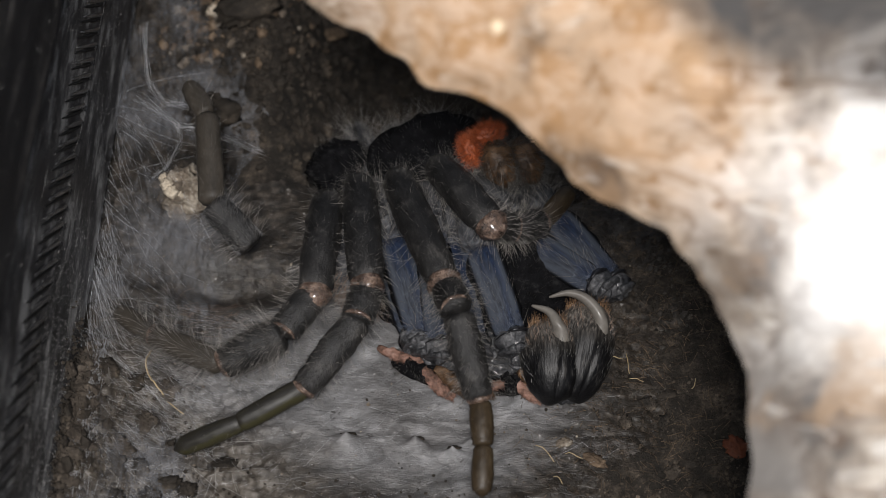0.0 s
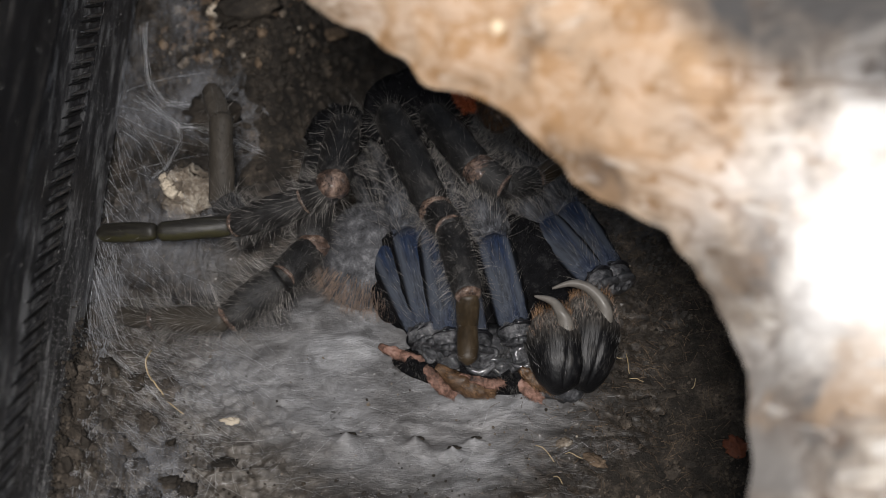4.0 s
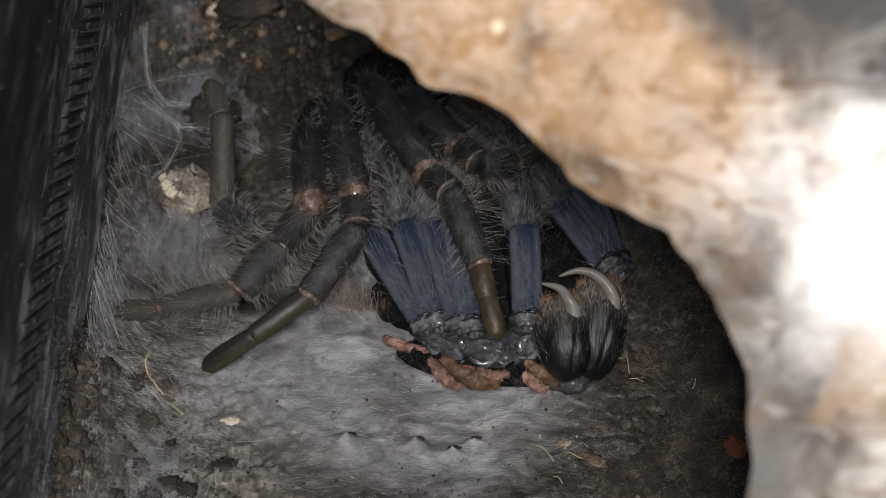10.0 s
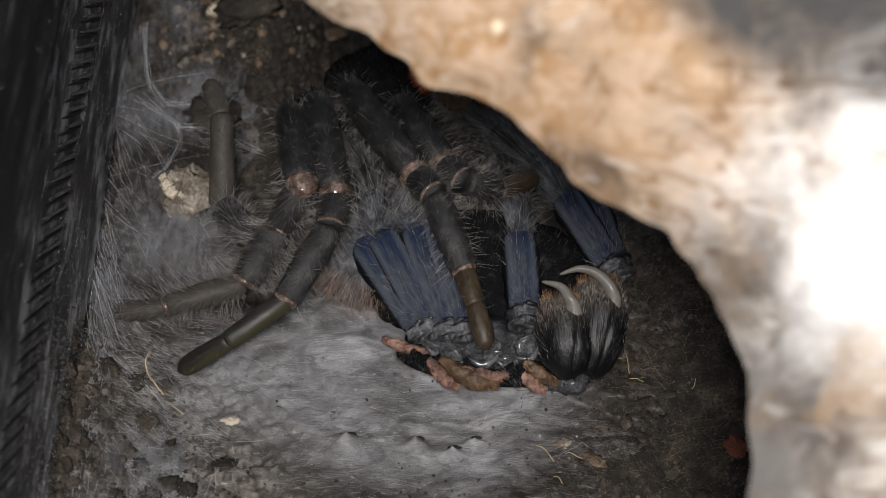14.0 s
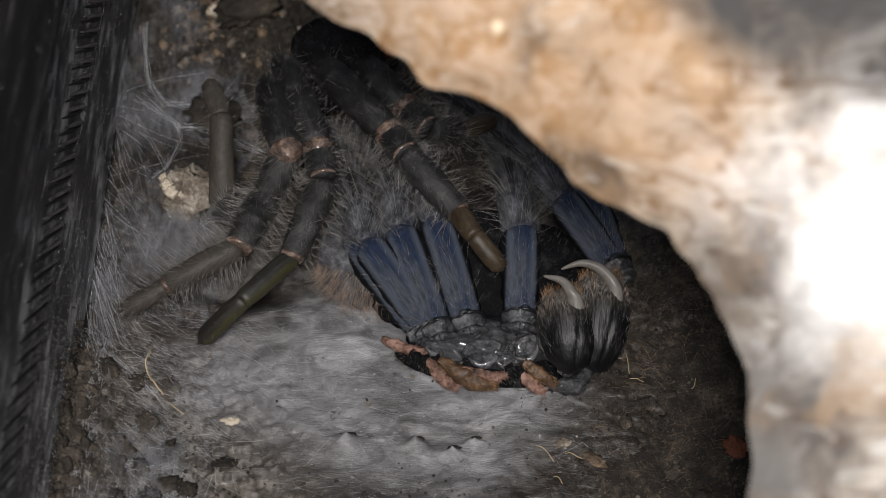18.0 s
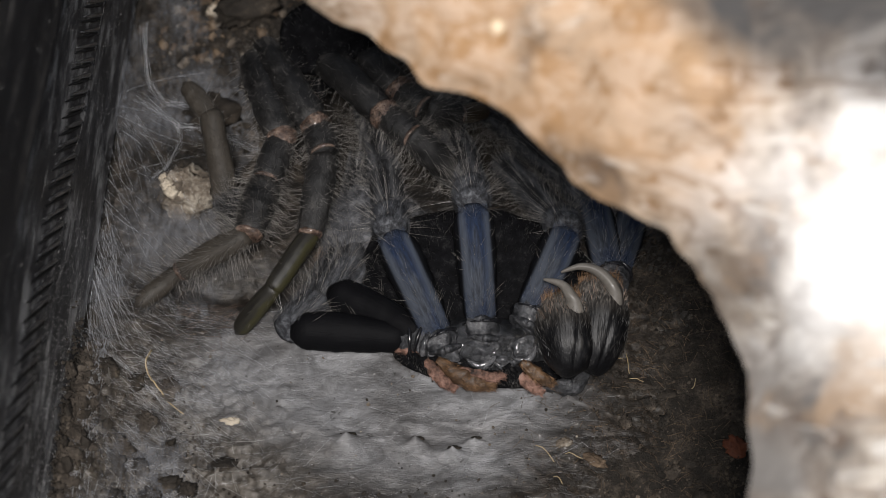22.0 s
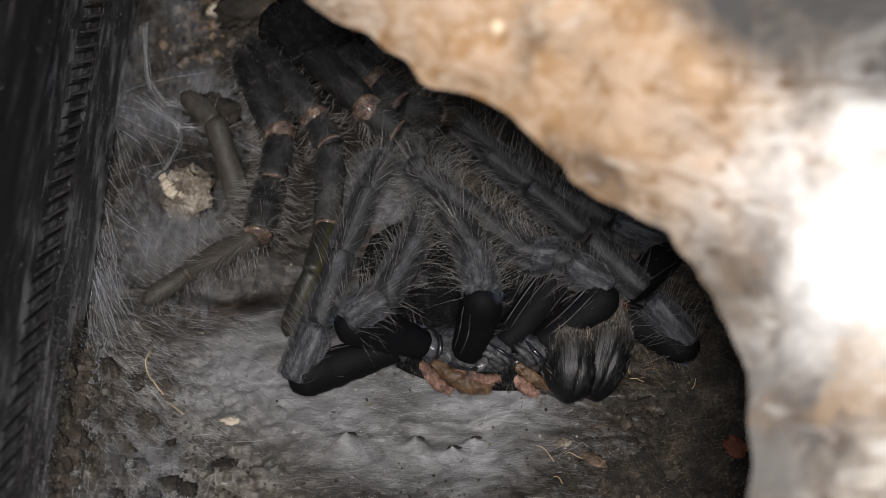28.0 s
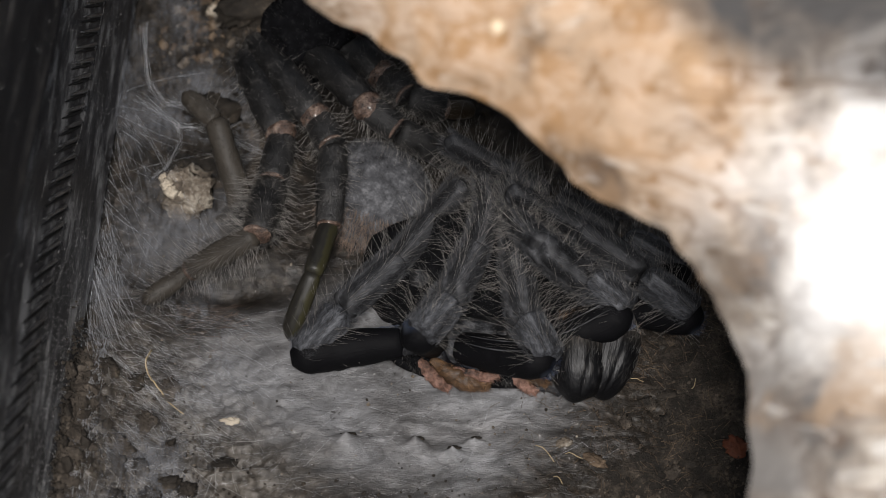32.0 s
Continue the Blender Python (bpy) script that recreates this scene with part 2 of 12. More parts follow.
M_RAIL = mottled("smooth_black_plastic", [(0.42, (0.007, 0.007, 0.008)), (0.51, (0.014, 0.014, 0.016)), (0.56, (0.042, 0.040, 0.038)), (0.62, (0.15, 0.14, 0.13))], 90, 2200, 0.5, 0.4, (1, 0.3, 1.6), 0.3, 0.0003)
# paler than the wall: the slot lips' highlights are put into this colour
M_LIP = mottled("highlit_black_plastic", [(0.40, (0.022, 0.022, 0.024)), (0.52, (0.060, 0.060, 0.063)), (0.62, (0.20, 0.195, 0.19))], 300, 2600, 0.3, 0.5, bump_by=0.3, coat=0.5)
M_DUST = mottled("pale_dust", [(0.3, (0.30, 0.29, 0.28)), (0.7, (0.60, 0.59, 0.57))], 300, 2000, 0.8, 0.3, bump_by=0.0)
# near-black: the shade inside slots and wall gap is put into this colour
M_SLOT = mottled("black_plastic_recess_shade", [(0.3, (0.004, 0.004, 0.004)), (0.8, (0.012, 0.012, 0.013))], 200, 1500, 0.6, 0.3)
M_SILKTHREAD = mottled("silk_thread", [(0.3, (0.42, 0.43, 0.46)), (0.7, (0.72, 0.73, 0.75))], 200, 1500, 0.35, 0.5, bump_by=0.0)
M_FIBRE = mottled("straw_fibre", [(0.3, (0.28, 0.21, 0.11)), (0.7, (0.52, 0.42, 0.25))], 200, 1500, 0.6, 0.4, bump_by=0.2)


def bark_material():
    mat, tree, b = shader("weathered_cork_bark", 0.85, 0.25)
    vec = coords(tree, (1, 1, 1))
    patch = noise_of(tree, vec, 82, 4.5, 0.57, 0.5)
    hue = noise_of(tree, coords(tree, (1, 1, 1), (0.4, 1.1, 0.3)), 75, 4.0, 0.55, 0.8)
    pit = noise_of(tree, vec, 240, 4.0, 0.58)
    base = ramp(tree, patch, [(0.36, (0.10, 0.09, 0.085)), (0.43, (0.34, 0.29, 0.24)), (0.50, (0.62, 0.55, 0.47)), (0.60, (0.90, 0.87, 0.84))])
    ochre = ramp(tree, hue, [(0.47, (0, 0, 0)), (0.60, (0.65, 0.65, 0.65))])
    base = mix(tree, ochre, base, (0.54, 0.33, 0.16))
    dark = ramp(tree, pit, [(0.36, (1, 1, 1)), (0.46, (0, 0, 0))])
    base = mix(tree, dark, base, (0.13, 0.08, 0.05))
    crack = noise_of(tree, coords(tree, (0.5, 1.6, 1.6), (0, 0, radians(-24))), 55, 4.0, 0.56, 1.0)
    line = ramp(tree, crack, [(0.47, (0, 0, 0)), (0.495, (0.7, 0.7, 0.7)), (0.51, (0.7, 0.7, 0.7)), (0.535, (0, 0, 0))])
    base = mix(tree, line, base, (0.24, 0.20, 0.17))
    grain = noise_of(tree, coords(tree, (0.32, 1.7, 1.7), (0, 0, radians(-34))), 190, 5.0, 0.62, 0.9)
    base = mix(tree, ramp(tree, grain, [(0.36, (0.8, 0.8, 0.8)), (0.47, (0, 0, 0))]), base, (0.22, 0.165, 0.125))
    base = mix(tree, ramp(tree, grain, [(0.56, (0, 0, 0)), (0.66, (0.7, 0.7, 0.7))]), base, (0.92, 0.88, 0.82))
    base = mix(tree, 1.0, base, (0.66, 0.655, 0.645), "MULTIPLY")
    # zones: a tawny brow and one pale spot; glare put in as white on the back, shade as grey on the flank and the far
    # end
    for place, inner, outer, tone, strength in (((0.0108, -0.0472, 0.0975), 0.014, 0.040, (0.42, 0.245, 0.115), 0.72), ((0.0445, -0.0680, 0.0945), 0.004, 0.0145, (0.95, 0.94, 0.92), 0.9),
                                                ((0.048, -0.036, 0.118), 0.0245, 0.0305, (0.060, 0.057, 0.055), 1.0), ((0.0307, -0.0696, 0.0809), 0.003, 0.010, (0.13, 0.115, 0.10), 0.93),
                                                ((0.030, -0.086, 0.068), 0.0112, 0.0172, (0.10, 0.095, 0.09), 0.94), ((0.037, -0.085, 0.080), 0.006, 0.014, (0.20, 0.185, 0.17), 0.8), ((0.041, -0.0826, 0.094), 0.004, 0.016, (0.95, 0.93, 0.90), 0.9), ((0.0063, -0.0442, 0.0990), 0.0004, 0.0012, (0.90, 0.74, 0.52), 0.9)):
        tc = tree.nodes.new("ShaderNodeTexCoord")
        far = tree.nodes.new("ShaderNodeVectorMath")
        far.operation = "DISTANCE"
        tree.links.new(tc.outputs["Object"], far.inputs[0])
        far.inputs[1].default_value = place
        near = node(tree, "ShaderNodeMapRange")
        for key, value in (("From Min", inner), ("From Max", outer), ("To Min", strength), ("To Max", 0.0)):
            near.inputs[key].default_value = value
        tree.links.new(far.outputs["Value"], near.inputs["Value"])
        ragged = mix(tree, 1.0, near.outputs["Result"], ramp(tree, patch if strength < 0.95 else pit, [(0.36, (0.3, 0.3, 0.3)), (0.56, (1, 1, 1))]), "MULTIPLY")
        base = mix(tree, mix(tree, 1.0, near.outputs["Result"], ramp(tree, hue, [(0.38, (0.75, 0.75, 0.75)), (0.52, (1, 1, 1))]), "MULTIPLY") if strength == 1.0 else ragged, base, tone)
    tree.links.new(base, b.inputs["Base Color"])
    bump(tree, b, mix(tree, 0.5, patch, pit), 0.5, 0.002)
    return mat


M_BARK = bark_material()


def silk_material():
    """Matted silk over soil: smooth grey felt combed by fine strands, thinning out over the soil."""
    mat, tree, b = shader("matted_silk", 0.36, 0.5)
    tc = tree.nodes.new("ShaderNodeTexCoord")

    def fade(place, inner, outer, squash=(1, 1, 0)):
        """1 within the inner reach of a place (mm), 0 beyond the outer."""
        shift = tree.nodes.new("ShaderNodeMapping")
        shift.inputs["Location"].default_value = (-place[0] * squash[0], -place[1] * squash[1], 0)
        shift.inputs["Scale"].default_value = (1000 * squash[0], 1000 * squash[1], 0)
        tree.links.new(tc.outputs["Object"], shift.inputs["Vector"])
        span = tree.nodes.new("ShaderNodeVectorMath")
        span.operation = "LENGTH"
        tree.links.new(shift.outputs["Vector"], span.inputs[0])
        r = node(tree, "ShaderNodeMapRange")
        for key, value in (("From Min", inner), ("From Max", outer), ("To Min", 1.0), ("To Max", 0.0)):
            r.inputs[key].default_value = value
        tree.links.new(span.outputs["Value"], r.inputs["Value"])
        return r.outputs["Result"]

    wisp = noise_of(tree, coords(tree, (0.7, 1.3, 1), (0, 0, radians(-10))), 110, 7.0, 0.6, 2.2)
    fine = noise_of(tree, coords(tree, (0.22, 1.5, 1), (0, 0, radians(-12))), 1300, 5.0, 0.65, 1.6)
    cross = noise_of(tree, coords(tree, (1.5, 0.2, 1), (0, 0, radians(28))), 1100, 4.0, 0.6, 0.4)
    stain = noise_of(tree, coords(tree), 38, 6.0, 0.6, 0.4)
    speck = noise_of(tree, coords(tree), 620, 5.0, 0.68)
    felt = ramp(tree, mix(tree, 0.18, wisp, mix(tree, 0.4, fine, cross)), [(0.34, (0.110, 0.109, 0.110)), (0.5, (0.205, 0.205, 0.210)), (0.64, (0.33, 0.332, 0.34))])
    soil = ramp(tree, mix(tree, 0.4, speck, wisp), [(0.36, (0.008, 0.0068, 0.0055)), (0.5, (0.026, 0.0215, 0.017)), (0.64, (0.085, 0.070, 0.056))])
    caked = ramp(tree, mix(tree, 0.5, speck, wisp), [(0.36, (0.026, 0.022, 0.018)), (0.5, (0.085, 0.073, 0.060)), (0.66, (0.20, 0.178, 0.150))])
    soil = mix(tree, fade((-50, -50), 16, 38), soil, caked)
    # thick in the middle of the floor, thin towards the open soil and the front corner
    # the paler middle also holds a pool of light in its colour
    near = fade((-11, -29), 15, 41, (0.88, 1.4, 0))
    cover = ramp(tree, mix(tree, 0.42, near, mix(tree, 0.35, stain, wisp)), [(0.30, (0.0, 0.0, 0.0)), (0.40, (0.25, 0.25, 0.25)), (0.52, (0.72, 0.72, 0.72)), (0.66, (1, 1, 1))])
    bare = ramp(tree, mix(tree, 0.45, fade((-40, -55), 9, 27, (0.8, 1, 0)), wisp), [(0.30, (1, 1, 1)), (0.60, (0.15, 0.15, 0.15))])
    cover = mix(tree, 1.0, cover, bare, "MULTIPLY")
    # cover thinned in a band: the shed leg's shadow, put into the colour
    leg_shade = ramp(tree, mix(tree, 0.35, fade((-38, -8.5), 6, 17, (1, 2.2, 0)), wisp), [(0.35, (1, 1, 1)), (0.70, (0.35, 0.35, 0.35))])
    cover = mix(tree, 1.0, cover, leg_shade, "MULTIPLY")
    # cover thinned again behind it, so the floor is darker there
    hollow = ramp(tree, mix(tree, 0.35, fade((-27, 8), 8, 17, (0.9, 0.8, 0)), wisp), [(0.35, (1, 1, 1)), (0.62, (0.12, 0.12, 0.12))])
    cover = mix(tree, 1.0, cover, hollow, "MULTIPLY")
    col = mix(tree, cover, soil, felt)
    dim = ramp(tree, stain, [(0.38, (0.66, 0.64, 0.62)), (0.54, (1, 1, 1))])
    col = mix(tree, 1.0, col, dim, "MULTIPLY")
    white = ramp(tree, speck, [(0.66, (0, 0, 0)), (0.72, (0.8, 0.8, 0.8))])
    col = mix(tree, white, col, (0.46, 0.45, 0.44))
    pits = ramp(tree, noise_of(tree, coords(tree, (1, 1.6, 1)), 430, 3.0, 0.6, 0.8), [(0.27, (0.85, 0.85, 0.85)), (0.34, (0, 0, 0))])
    col = mix(tree, pits, col, (0.022, 0.019, 0.016))
    tree.links.new(col, b.inputs["Base Color"])
    bump(tree, b, mix(tree, 0.35, mix(tree, 0.3, wisp, fine), speck), 0.85, 0.0009)
    return mat


M_SILK = silk_material()


def web_material():
    """Thin veil of silk: half open weave of strands."""
    mat, tree, b = shader("silk_veil", 0.45, 0.5)
    vec = coords(tree, (1.7, 0.5, 1.2), (0, 0, radians(20)))
    strand = noise_of(tree, vec, 300, 7.0, 0.72, 1.6)
    patch = noise_of(tree, coords(tree), 55, 4.0, 0.6)
    b.inputs["Base Color"].default_value = (0.32, 0.325, 0.345, 1)
    a = ramp(tree, mix(tree, 0.5, strand, patch), [(0.47, (0.0, 0.0, 0.0)), (0.55, (0.12, 0.12, 0.12)), (0.66, (0.38, 0.38, 0.38))])
    tree.links.new(a, b.inputs["Alpha"])
    return mat


M_WEB = web_material()


# ---- mesh helpers ----
def mesh_object(name, verts, faces, material, parent=None, label="", smooth=True):
    me = bpy.data.meshes.new(name)
    me.from_pydata([tuple(v) for v in verts], [], [tuple(f) for f in faces])
    me.materials.append(material)
    if smooth:
        me.polygons.foreach_set("use_smooth", [True] * len(me.polygons))
    me.update()
    ob = new(name, me)
    if parent is not None:
        ob.parent = parent
    if label:
        tagged(ob, label)
    return ob


def tube(points, radii, sides=14, flat=1.0, rough=0.0, seed=0.0):
    """Closed tube through points (metres) with a radius at each; returns verts and faces."""
    pts = [Vector(p) for p in points]
    n = len(pts)
    verts, faces = [], []
    ref = Vector((0, 0, 1))
    for i, p in enumerate(pts):
        d = (pts[min(i + 1, n - 1)] - pts[max(i - 1, 0)]).normalized()
        side = ref.cross(d)
        if side.length < 0.2:
            side = Vector((1, 0, 0)).cross(d)
        side.normalize()
        upv = d.cross(side)
        for k in range(sides):
            a = 2 * math.pi * k / sides
            r = radii[i]
            if rough:
                r *= 1 + rough * noise.noise(Vector((math.cos(a) * 1.6, math.sin(a) * 1.6, i * 0.55 + seed)))
            verts.append(p + side * (math.cos(a) * r) + upv * (math.sin(a) * r * flat))
    for i in range(n - 1):
        for k in range(sides):
            k2 = (k + 1) % sides
            faces.append((i * sides + k, i * sides + k2, (i + 1) * sides + k2, (i + 1) * sides + k))
    faces.append(tuple(range(sides - 1, -1, -1)))
    faces.append(tuple((n - 1) * sides + k for k in range(sides)))
    return verts, faces


def ellipsoid(rx, ry, rz, rings=14, sides=20, rough=0.06, seed=0.0, freq=2.0):
    verts, faces = [], []
    for i in range(rings + 1):
        th = math.pi * (0.02 + 0.96 * i / rings)
        for k in range(sides):
            ph = 2 * math.pi * k / sides
            d = Vector((math.sin(th) * math.cos(ph), math.sin(th) * math.sin(ph), math.cos(th)))
            s = 1 + rough * noise.noise(d * freq + Vector((seed, seed * 0.7, 3.1)))
            verts.append((d.x * rx * s, d.y * ry * s, d.z * rz * s))
    for i in range(rings):
        for k in range(sides):
            k2 = (k + 1) % sides
            faces.append((i * sides + k, (i + 1) * sides + k, (i + 1) * sides + k2, i * sides + k2))
    faces.append(tuple(range(sides)))
    faces.append(tuple(rings * sides + k for k in range(sides - 1, -1, -1)))
    return verts, faces


def setae(name, roots, ways, lengths, thick, material, parent, label="", bend=0.3, seed=1):
    """Many fine tapered hairs in one mesh. roots, ways: arrays of points and unit directions."""
    rng = np.random.default_rng(seed)
    roots, ways = np.asarray(roots, float), np.asarray(ways, float)
    n = len(roots)
    lengths = np.asarray(lengths, float)[:, None]
    side = np.cross(ways, rng.normal(size=(n, 3)))
    side /= np.linalg.norm(side, axis=1)[:, None] + 1e-9
    up = np.cross(ways, side)
    droop = rng.normal(size=(n, 3)) * bend
    mid = roots + ways * lengths * 0.5 + droop * lengths * 0.12
    tip = roots + ways * lengths + droop * lengths * 0.45
    verts = []
    for base, w in ((roots, thick), (mid, thick * 0.7)):
        for k in range(3):
            a = 2.0944 * k
            verts.append(base + (side * math.cos(a) + up * math.sin(a)) * w)
    verts.append(tip)
    v = np.stack(verts, 1).reshape(-1, 3)
    o = np.arange(n) * 7
    faces = []
    for k in range(3):
        k2 = (k + 1) % 3
        faces.append(np.stack([o + k, o + k2, o + 3 + k2, o + 3 + k2], 1)[:, :3])
        faces.append(np.stack([o + k, o + 3 + k2, o + 3 + k], 1))
        faces.append(np.stack([o + 3 + k, o + 3 + k2, o + 6], 1))
    f = np.concatenate(faces)
    me = bpy.data.meshes.new(name)
    me.from_pydata(v.tolist(), [], f.tolist())
    me.materials.append(material)
    ob = new(name, me)
    ob.parent = parent
    if label:
        tagged(ob, label)
    return tagged(ob, kind="stuff")


def limb_coat(parent, length, radius, count, long, lean, material, seed, long_share=0.12, thick=0.00003, bristle=None, arc=math.pi, stiff=0.000024):
    """Hair on a limb segment that runs along its own z axis: short lying fuzz, and fewer long standing bristles."""
    rng = np.random.default_rng(seed)

    def tuft(name, n, low, high, tilt_mean, spread, mat, w, bend=0.3):
        a = rng.uniform(-arc, arc, n)
        rad = np.stack([np.cos(a), np.sin(a), np.zeros(n)], 1)
        tilt = tilt_mean + rng.normal(size=n) * spread
        ways = rad * np.cos(tilt)[:, None] + np.array([0, 0, 1.0]) * np.sin(tilt)[:, None] + rng.normal(size=(n, 3)) * 0.10
        ways /= np.linalg.norm(ways, axis=1)[:, None]
        roots = rad * radius * 0.93
        roots[:, 2] = rng.uniform(0.03, 0.98, n) * length
        setae(name, roots, ways, rng.uniform(low, high, n), w, mat, parent, bend=bend, seed=seed + 5)

    tuft("fuzz", int(count * (1 - long_share)), long * 0.06, long * 0.13, lean + 0.25, 0.15, material, thick)
    tuft("bristles", int(count * long_share), long * 0.45, long, lean - 0.18, 0.2, bristle or material, stiff, 0.14)


def segment(name, parent, length, radii, material, label="", flat=0.92, rough=0.10, seed=0.0, sides=18, bow=0.0):
    """A limb segment along its own z axis, rounded at both ends; radii in mm at even steps."""
    pts, rr = [], []
    steps = 20
    for i in range(steps + 1):
        s = i / steps
        x = s * (len(radii) - 1)
        k = min(int(x), len(radii) - 2)
        r = radii[k] + (radii[k + 1] - radii[k]) * (x - k)
        tip = 0.16 if name == "tarsus" else 0.13 if name in ("femur", "patella") else 0.06
        floor = 0.15 if name == "tarsus" else 0.42 if name in ("femur", "patella") else 0.68
        cap = min(1.0, 0.74 + 0.26 * math.sin(min(1.0, s / 0.06) * math.pi / 2), floor + (1 - floor) * math.sin(min(1.0, (1 - s) / tip) * math.pi / 2))
        pts.append((bow * math.sin(math.pi * s) * MM, 0, s * length * MM))
        rr.append(r * MM * cap)
    verts, faces = tube(pts, rr, sides, flat, rough, seed)
    return mesh_object(name, verts, faces, material, parent, label)


# ---- ground ----
def ease(a, b, x):
    t = min(1.0, max(0.0, (x - a) / (b - a)))
    return t * t * (3 - 2 * t)


def ground_height(x, y):
    """Height of the floor in mm at a place in mm: flat in front, a bank at the back and along the wall."""
    z = 9 * ease(2, 58, y) * ease(-54, -36, x) * ease(-22, -36, x) + 5 * ease(-40, -58, x)
    z -= 20 * ease(6, 38, y) * ease(-32, -12, x)
    z += 5 * ease(-50, -60, x) * ease(-20, -36, y)
    z -= 5 * math.exp(-((x + 38) / 13) ** 2 - ((y + 8.5) / 4.0) ** 2)
    p = Vector((x * 0.045, y * 0.045, 0.3))
    z += 1.1 * noise.noise(p) + 0.5 * noise.noise(p * 3.1) + 0.22 * noise.noise(p * 9.0)
    if 12 < x < 80 and -80 < y < 60:
        z += ease(12, 30, x) * (0.5 * noise.noise(p * 17) + 0.35 * noise.noise(p * 38))
    return z - 0.6


def sheet(name, x0, x1, y0, y1, step, height, material, keep=None):
    nx, ny = int((x1 - x0) / step) + 1, int((y1 - y0) / step) + 1
    verts = [(x0 + i * step, y0 + j * step, 0) for j in range(ny) for i in range(nx)]
    verts = [(x * MM, y * MM, height(x, y) * MM) for x, y, _ in verts]
    faces = []
    for j in range(ny - 1):
        for i in range(nx - 1):
            if keep is None or keep(x0 + (i + 0.5) * step, y0 + (j + 0.5) * step):
                a = j * nx + i
                faces.append((a, a + 1, a + nx + 1, a + nx))
    return mesh_object(name, verts, faces, material)


soil = sheet("floor", -62, 230, -230, 160, 0.9, ground_height, M_SOIL)
tagged(soil, "dark brown moist soil floor of the enclosure", "soil", kind="structure")


def mat_edge(x, y):
    e = 14 * noise.noise(Vector((x * 0.05, y * 0.05, 7.0))) + 5 * noise.noise(Vector((x * 0.2, y * 0.2, 2.0)))
    right = 52 + 0.8 * min(0, y + 34) + e
    back = 12 + 0.5 * e
    return -59.5 < x < right and -75 < y < back


# small tents where the silk is pulled up
TENTS = ((-15.9, -40.9, 1.6), (-4.6, -41.3, 1.5), (1.5, -43.0, 1.2), (-15.6, -20.3, 0.9), (5.3, -40.5, 0.8), (20.0, -40.0, 1.2), (-27.0, -31.0, 0.9), (-9.0, -30.5, 0.7), (8.5, -34.5, 0.8), (-21.5, -47.0, 0.8))


def silk_height(x, y):
    # the sheet sinks into the open soil
    lie = ease(46, 24, x - 0.8 * min(0, y + 34) + 9 * noise.noise(Vector((x * 0.08, y * 0.08, 7.0))))
    z = ground_height(x, y) - 0.45 + 1.4 * lie + lie * (0.22 * noise.noise(Vector((x * 0.21, y * 0.27, 1.0))) + 0.20 * noise.noise(Vector((x * 0.8, y * 1.0, 4.0))))
    for tx, ty, h in TENTS:
        d2 = (x - tx) ** 2 * 0.7 + (y - ty) ** 2
        if d2 < 16:
            steep = d2 + (5 * (y - ty) ** 2 if y > ty else 0)
            z += 0.9 * h * math.exp(-0.6 * math.sqrt(steep + 0.05))
            z -= 0.25 * h * math.exp(-((x - tx) ** 2 * 0.3 + (y - ty - 2.0) ** 2))
    rough = ease(34, 16, math.hypot(x + 50, (y + 49) * 0.9))
    if rough > 0:
        z += rough * (0.4 + 2.4 * abs(noise.noise(Vector((x * 0.2, y * 0.2, 9.0)))) + 1.9 * abs(noise.noise(Vector((x * 0.5, y * 0.5, 3.0)))) + 0.9 * noise.noise(Vector((x * 1.3, y * 1.3, 5.0))))
    return z


silk = sheet("silk_mat", -60, 58, -78, 26, 0.5, silk_height, M_SILK, mat_edge)
tagged(silk, "grey matted silk sheet spun over the soil", "silk mat", kind="structure")


def ground_z(x, y):
    return max(ground_height(x, y), silk_height(x, y) if mat_edge(x, y) else -99) + 0.15


# ---- enclosure walls ----
def wall_block(name, x0, x1, y0, y1, z0, z1, material, label, bevel=0.6):
    bm = bmesh.new()
    bmesh.ops.create_cube(bm, size=1)
    for v in bm.verts:
        v.co = Vector(((x0 + x1) / 2 + v.co.x * (x1 - x0), (y0 + y1) / 2 + v.co.y * (y1 - y0), (z0 + z1) / 2 + v.co.z * (z1 - z0))) * MM
    bmesh.ops.bevel(bm, geom=bm.edges[:], offset=bevel * MM, segments=2, affect="EDGES")
    me = bpy.data.meshes.new(name)
    bm.to_mesh(me)
    bm.free()
    me.materials.append(material)
    ob = new(name, me)
    return tagged(ob, label, "wall", kind="structure") if label else ob


wall_left = wall_block("wall_left", -68, -60.4, -230, 165, 9, 59.6, M_PLASTIC, "dusty black plastic side wall with slanted air slots")
wall_rail = wall_block("wall_rail", -66, -57.5, -230, 165, 62.2, 120, M_RAIL, "smooth black plastic rail along the wall top")
# block added in near-black to stand for the shaded recess behind the wall
wall_foot = wall_block("wall_foot", -70, -62.5, -230, 165, -8, 66, M_SLOT, "lower wall blackened for the shade behind veil and wall gap")
wall_back = wall_block("wall_back", -70, 240, 160, 168, -8, 90, M_PLASTIC, "plain black back wall of the enclosure")
wall_right = wall_block("wall_right", 231, 239, -230, 160, -8, 90, M_PLASTIC, "plain black right wall of the enclosure")
wall_front = wall_block("wall_front", -70, 240, -239, -231, -8, 60, M_PLASTIC, "plain black front wall of the enclosure")


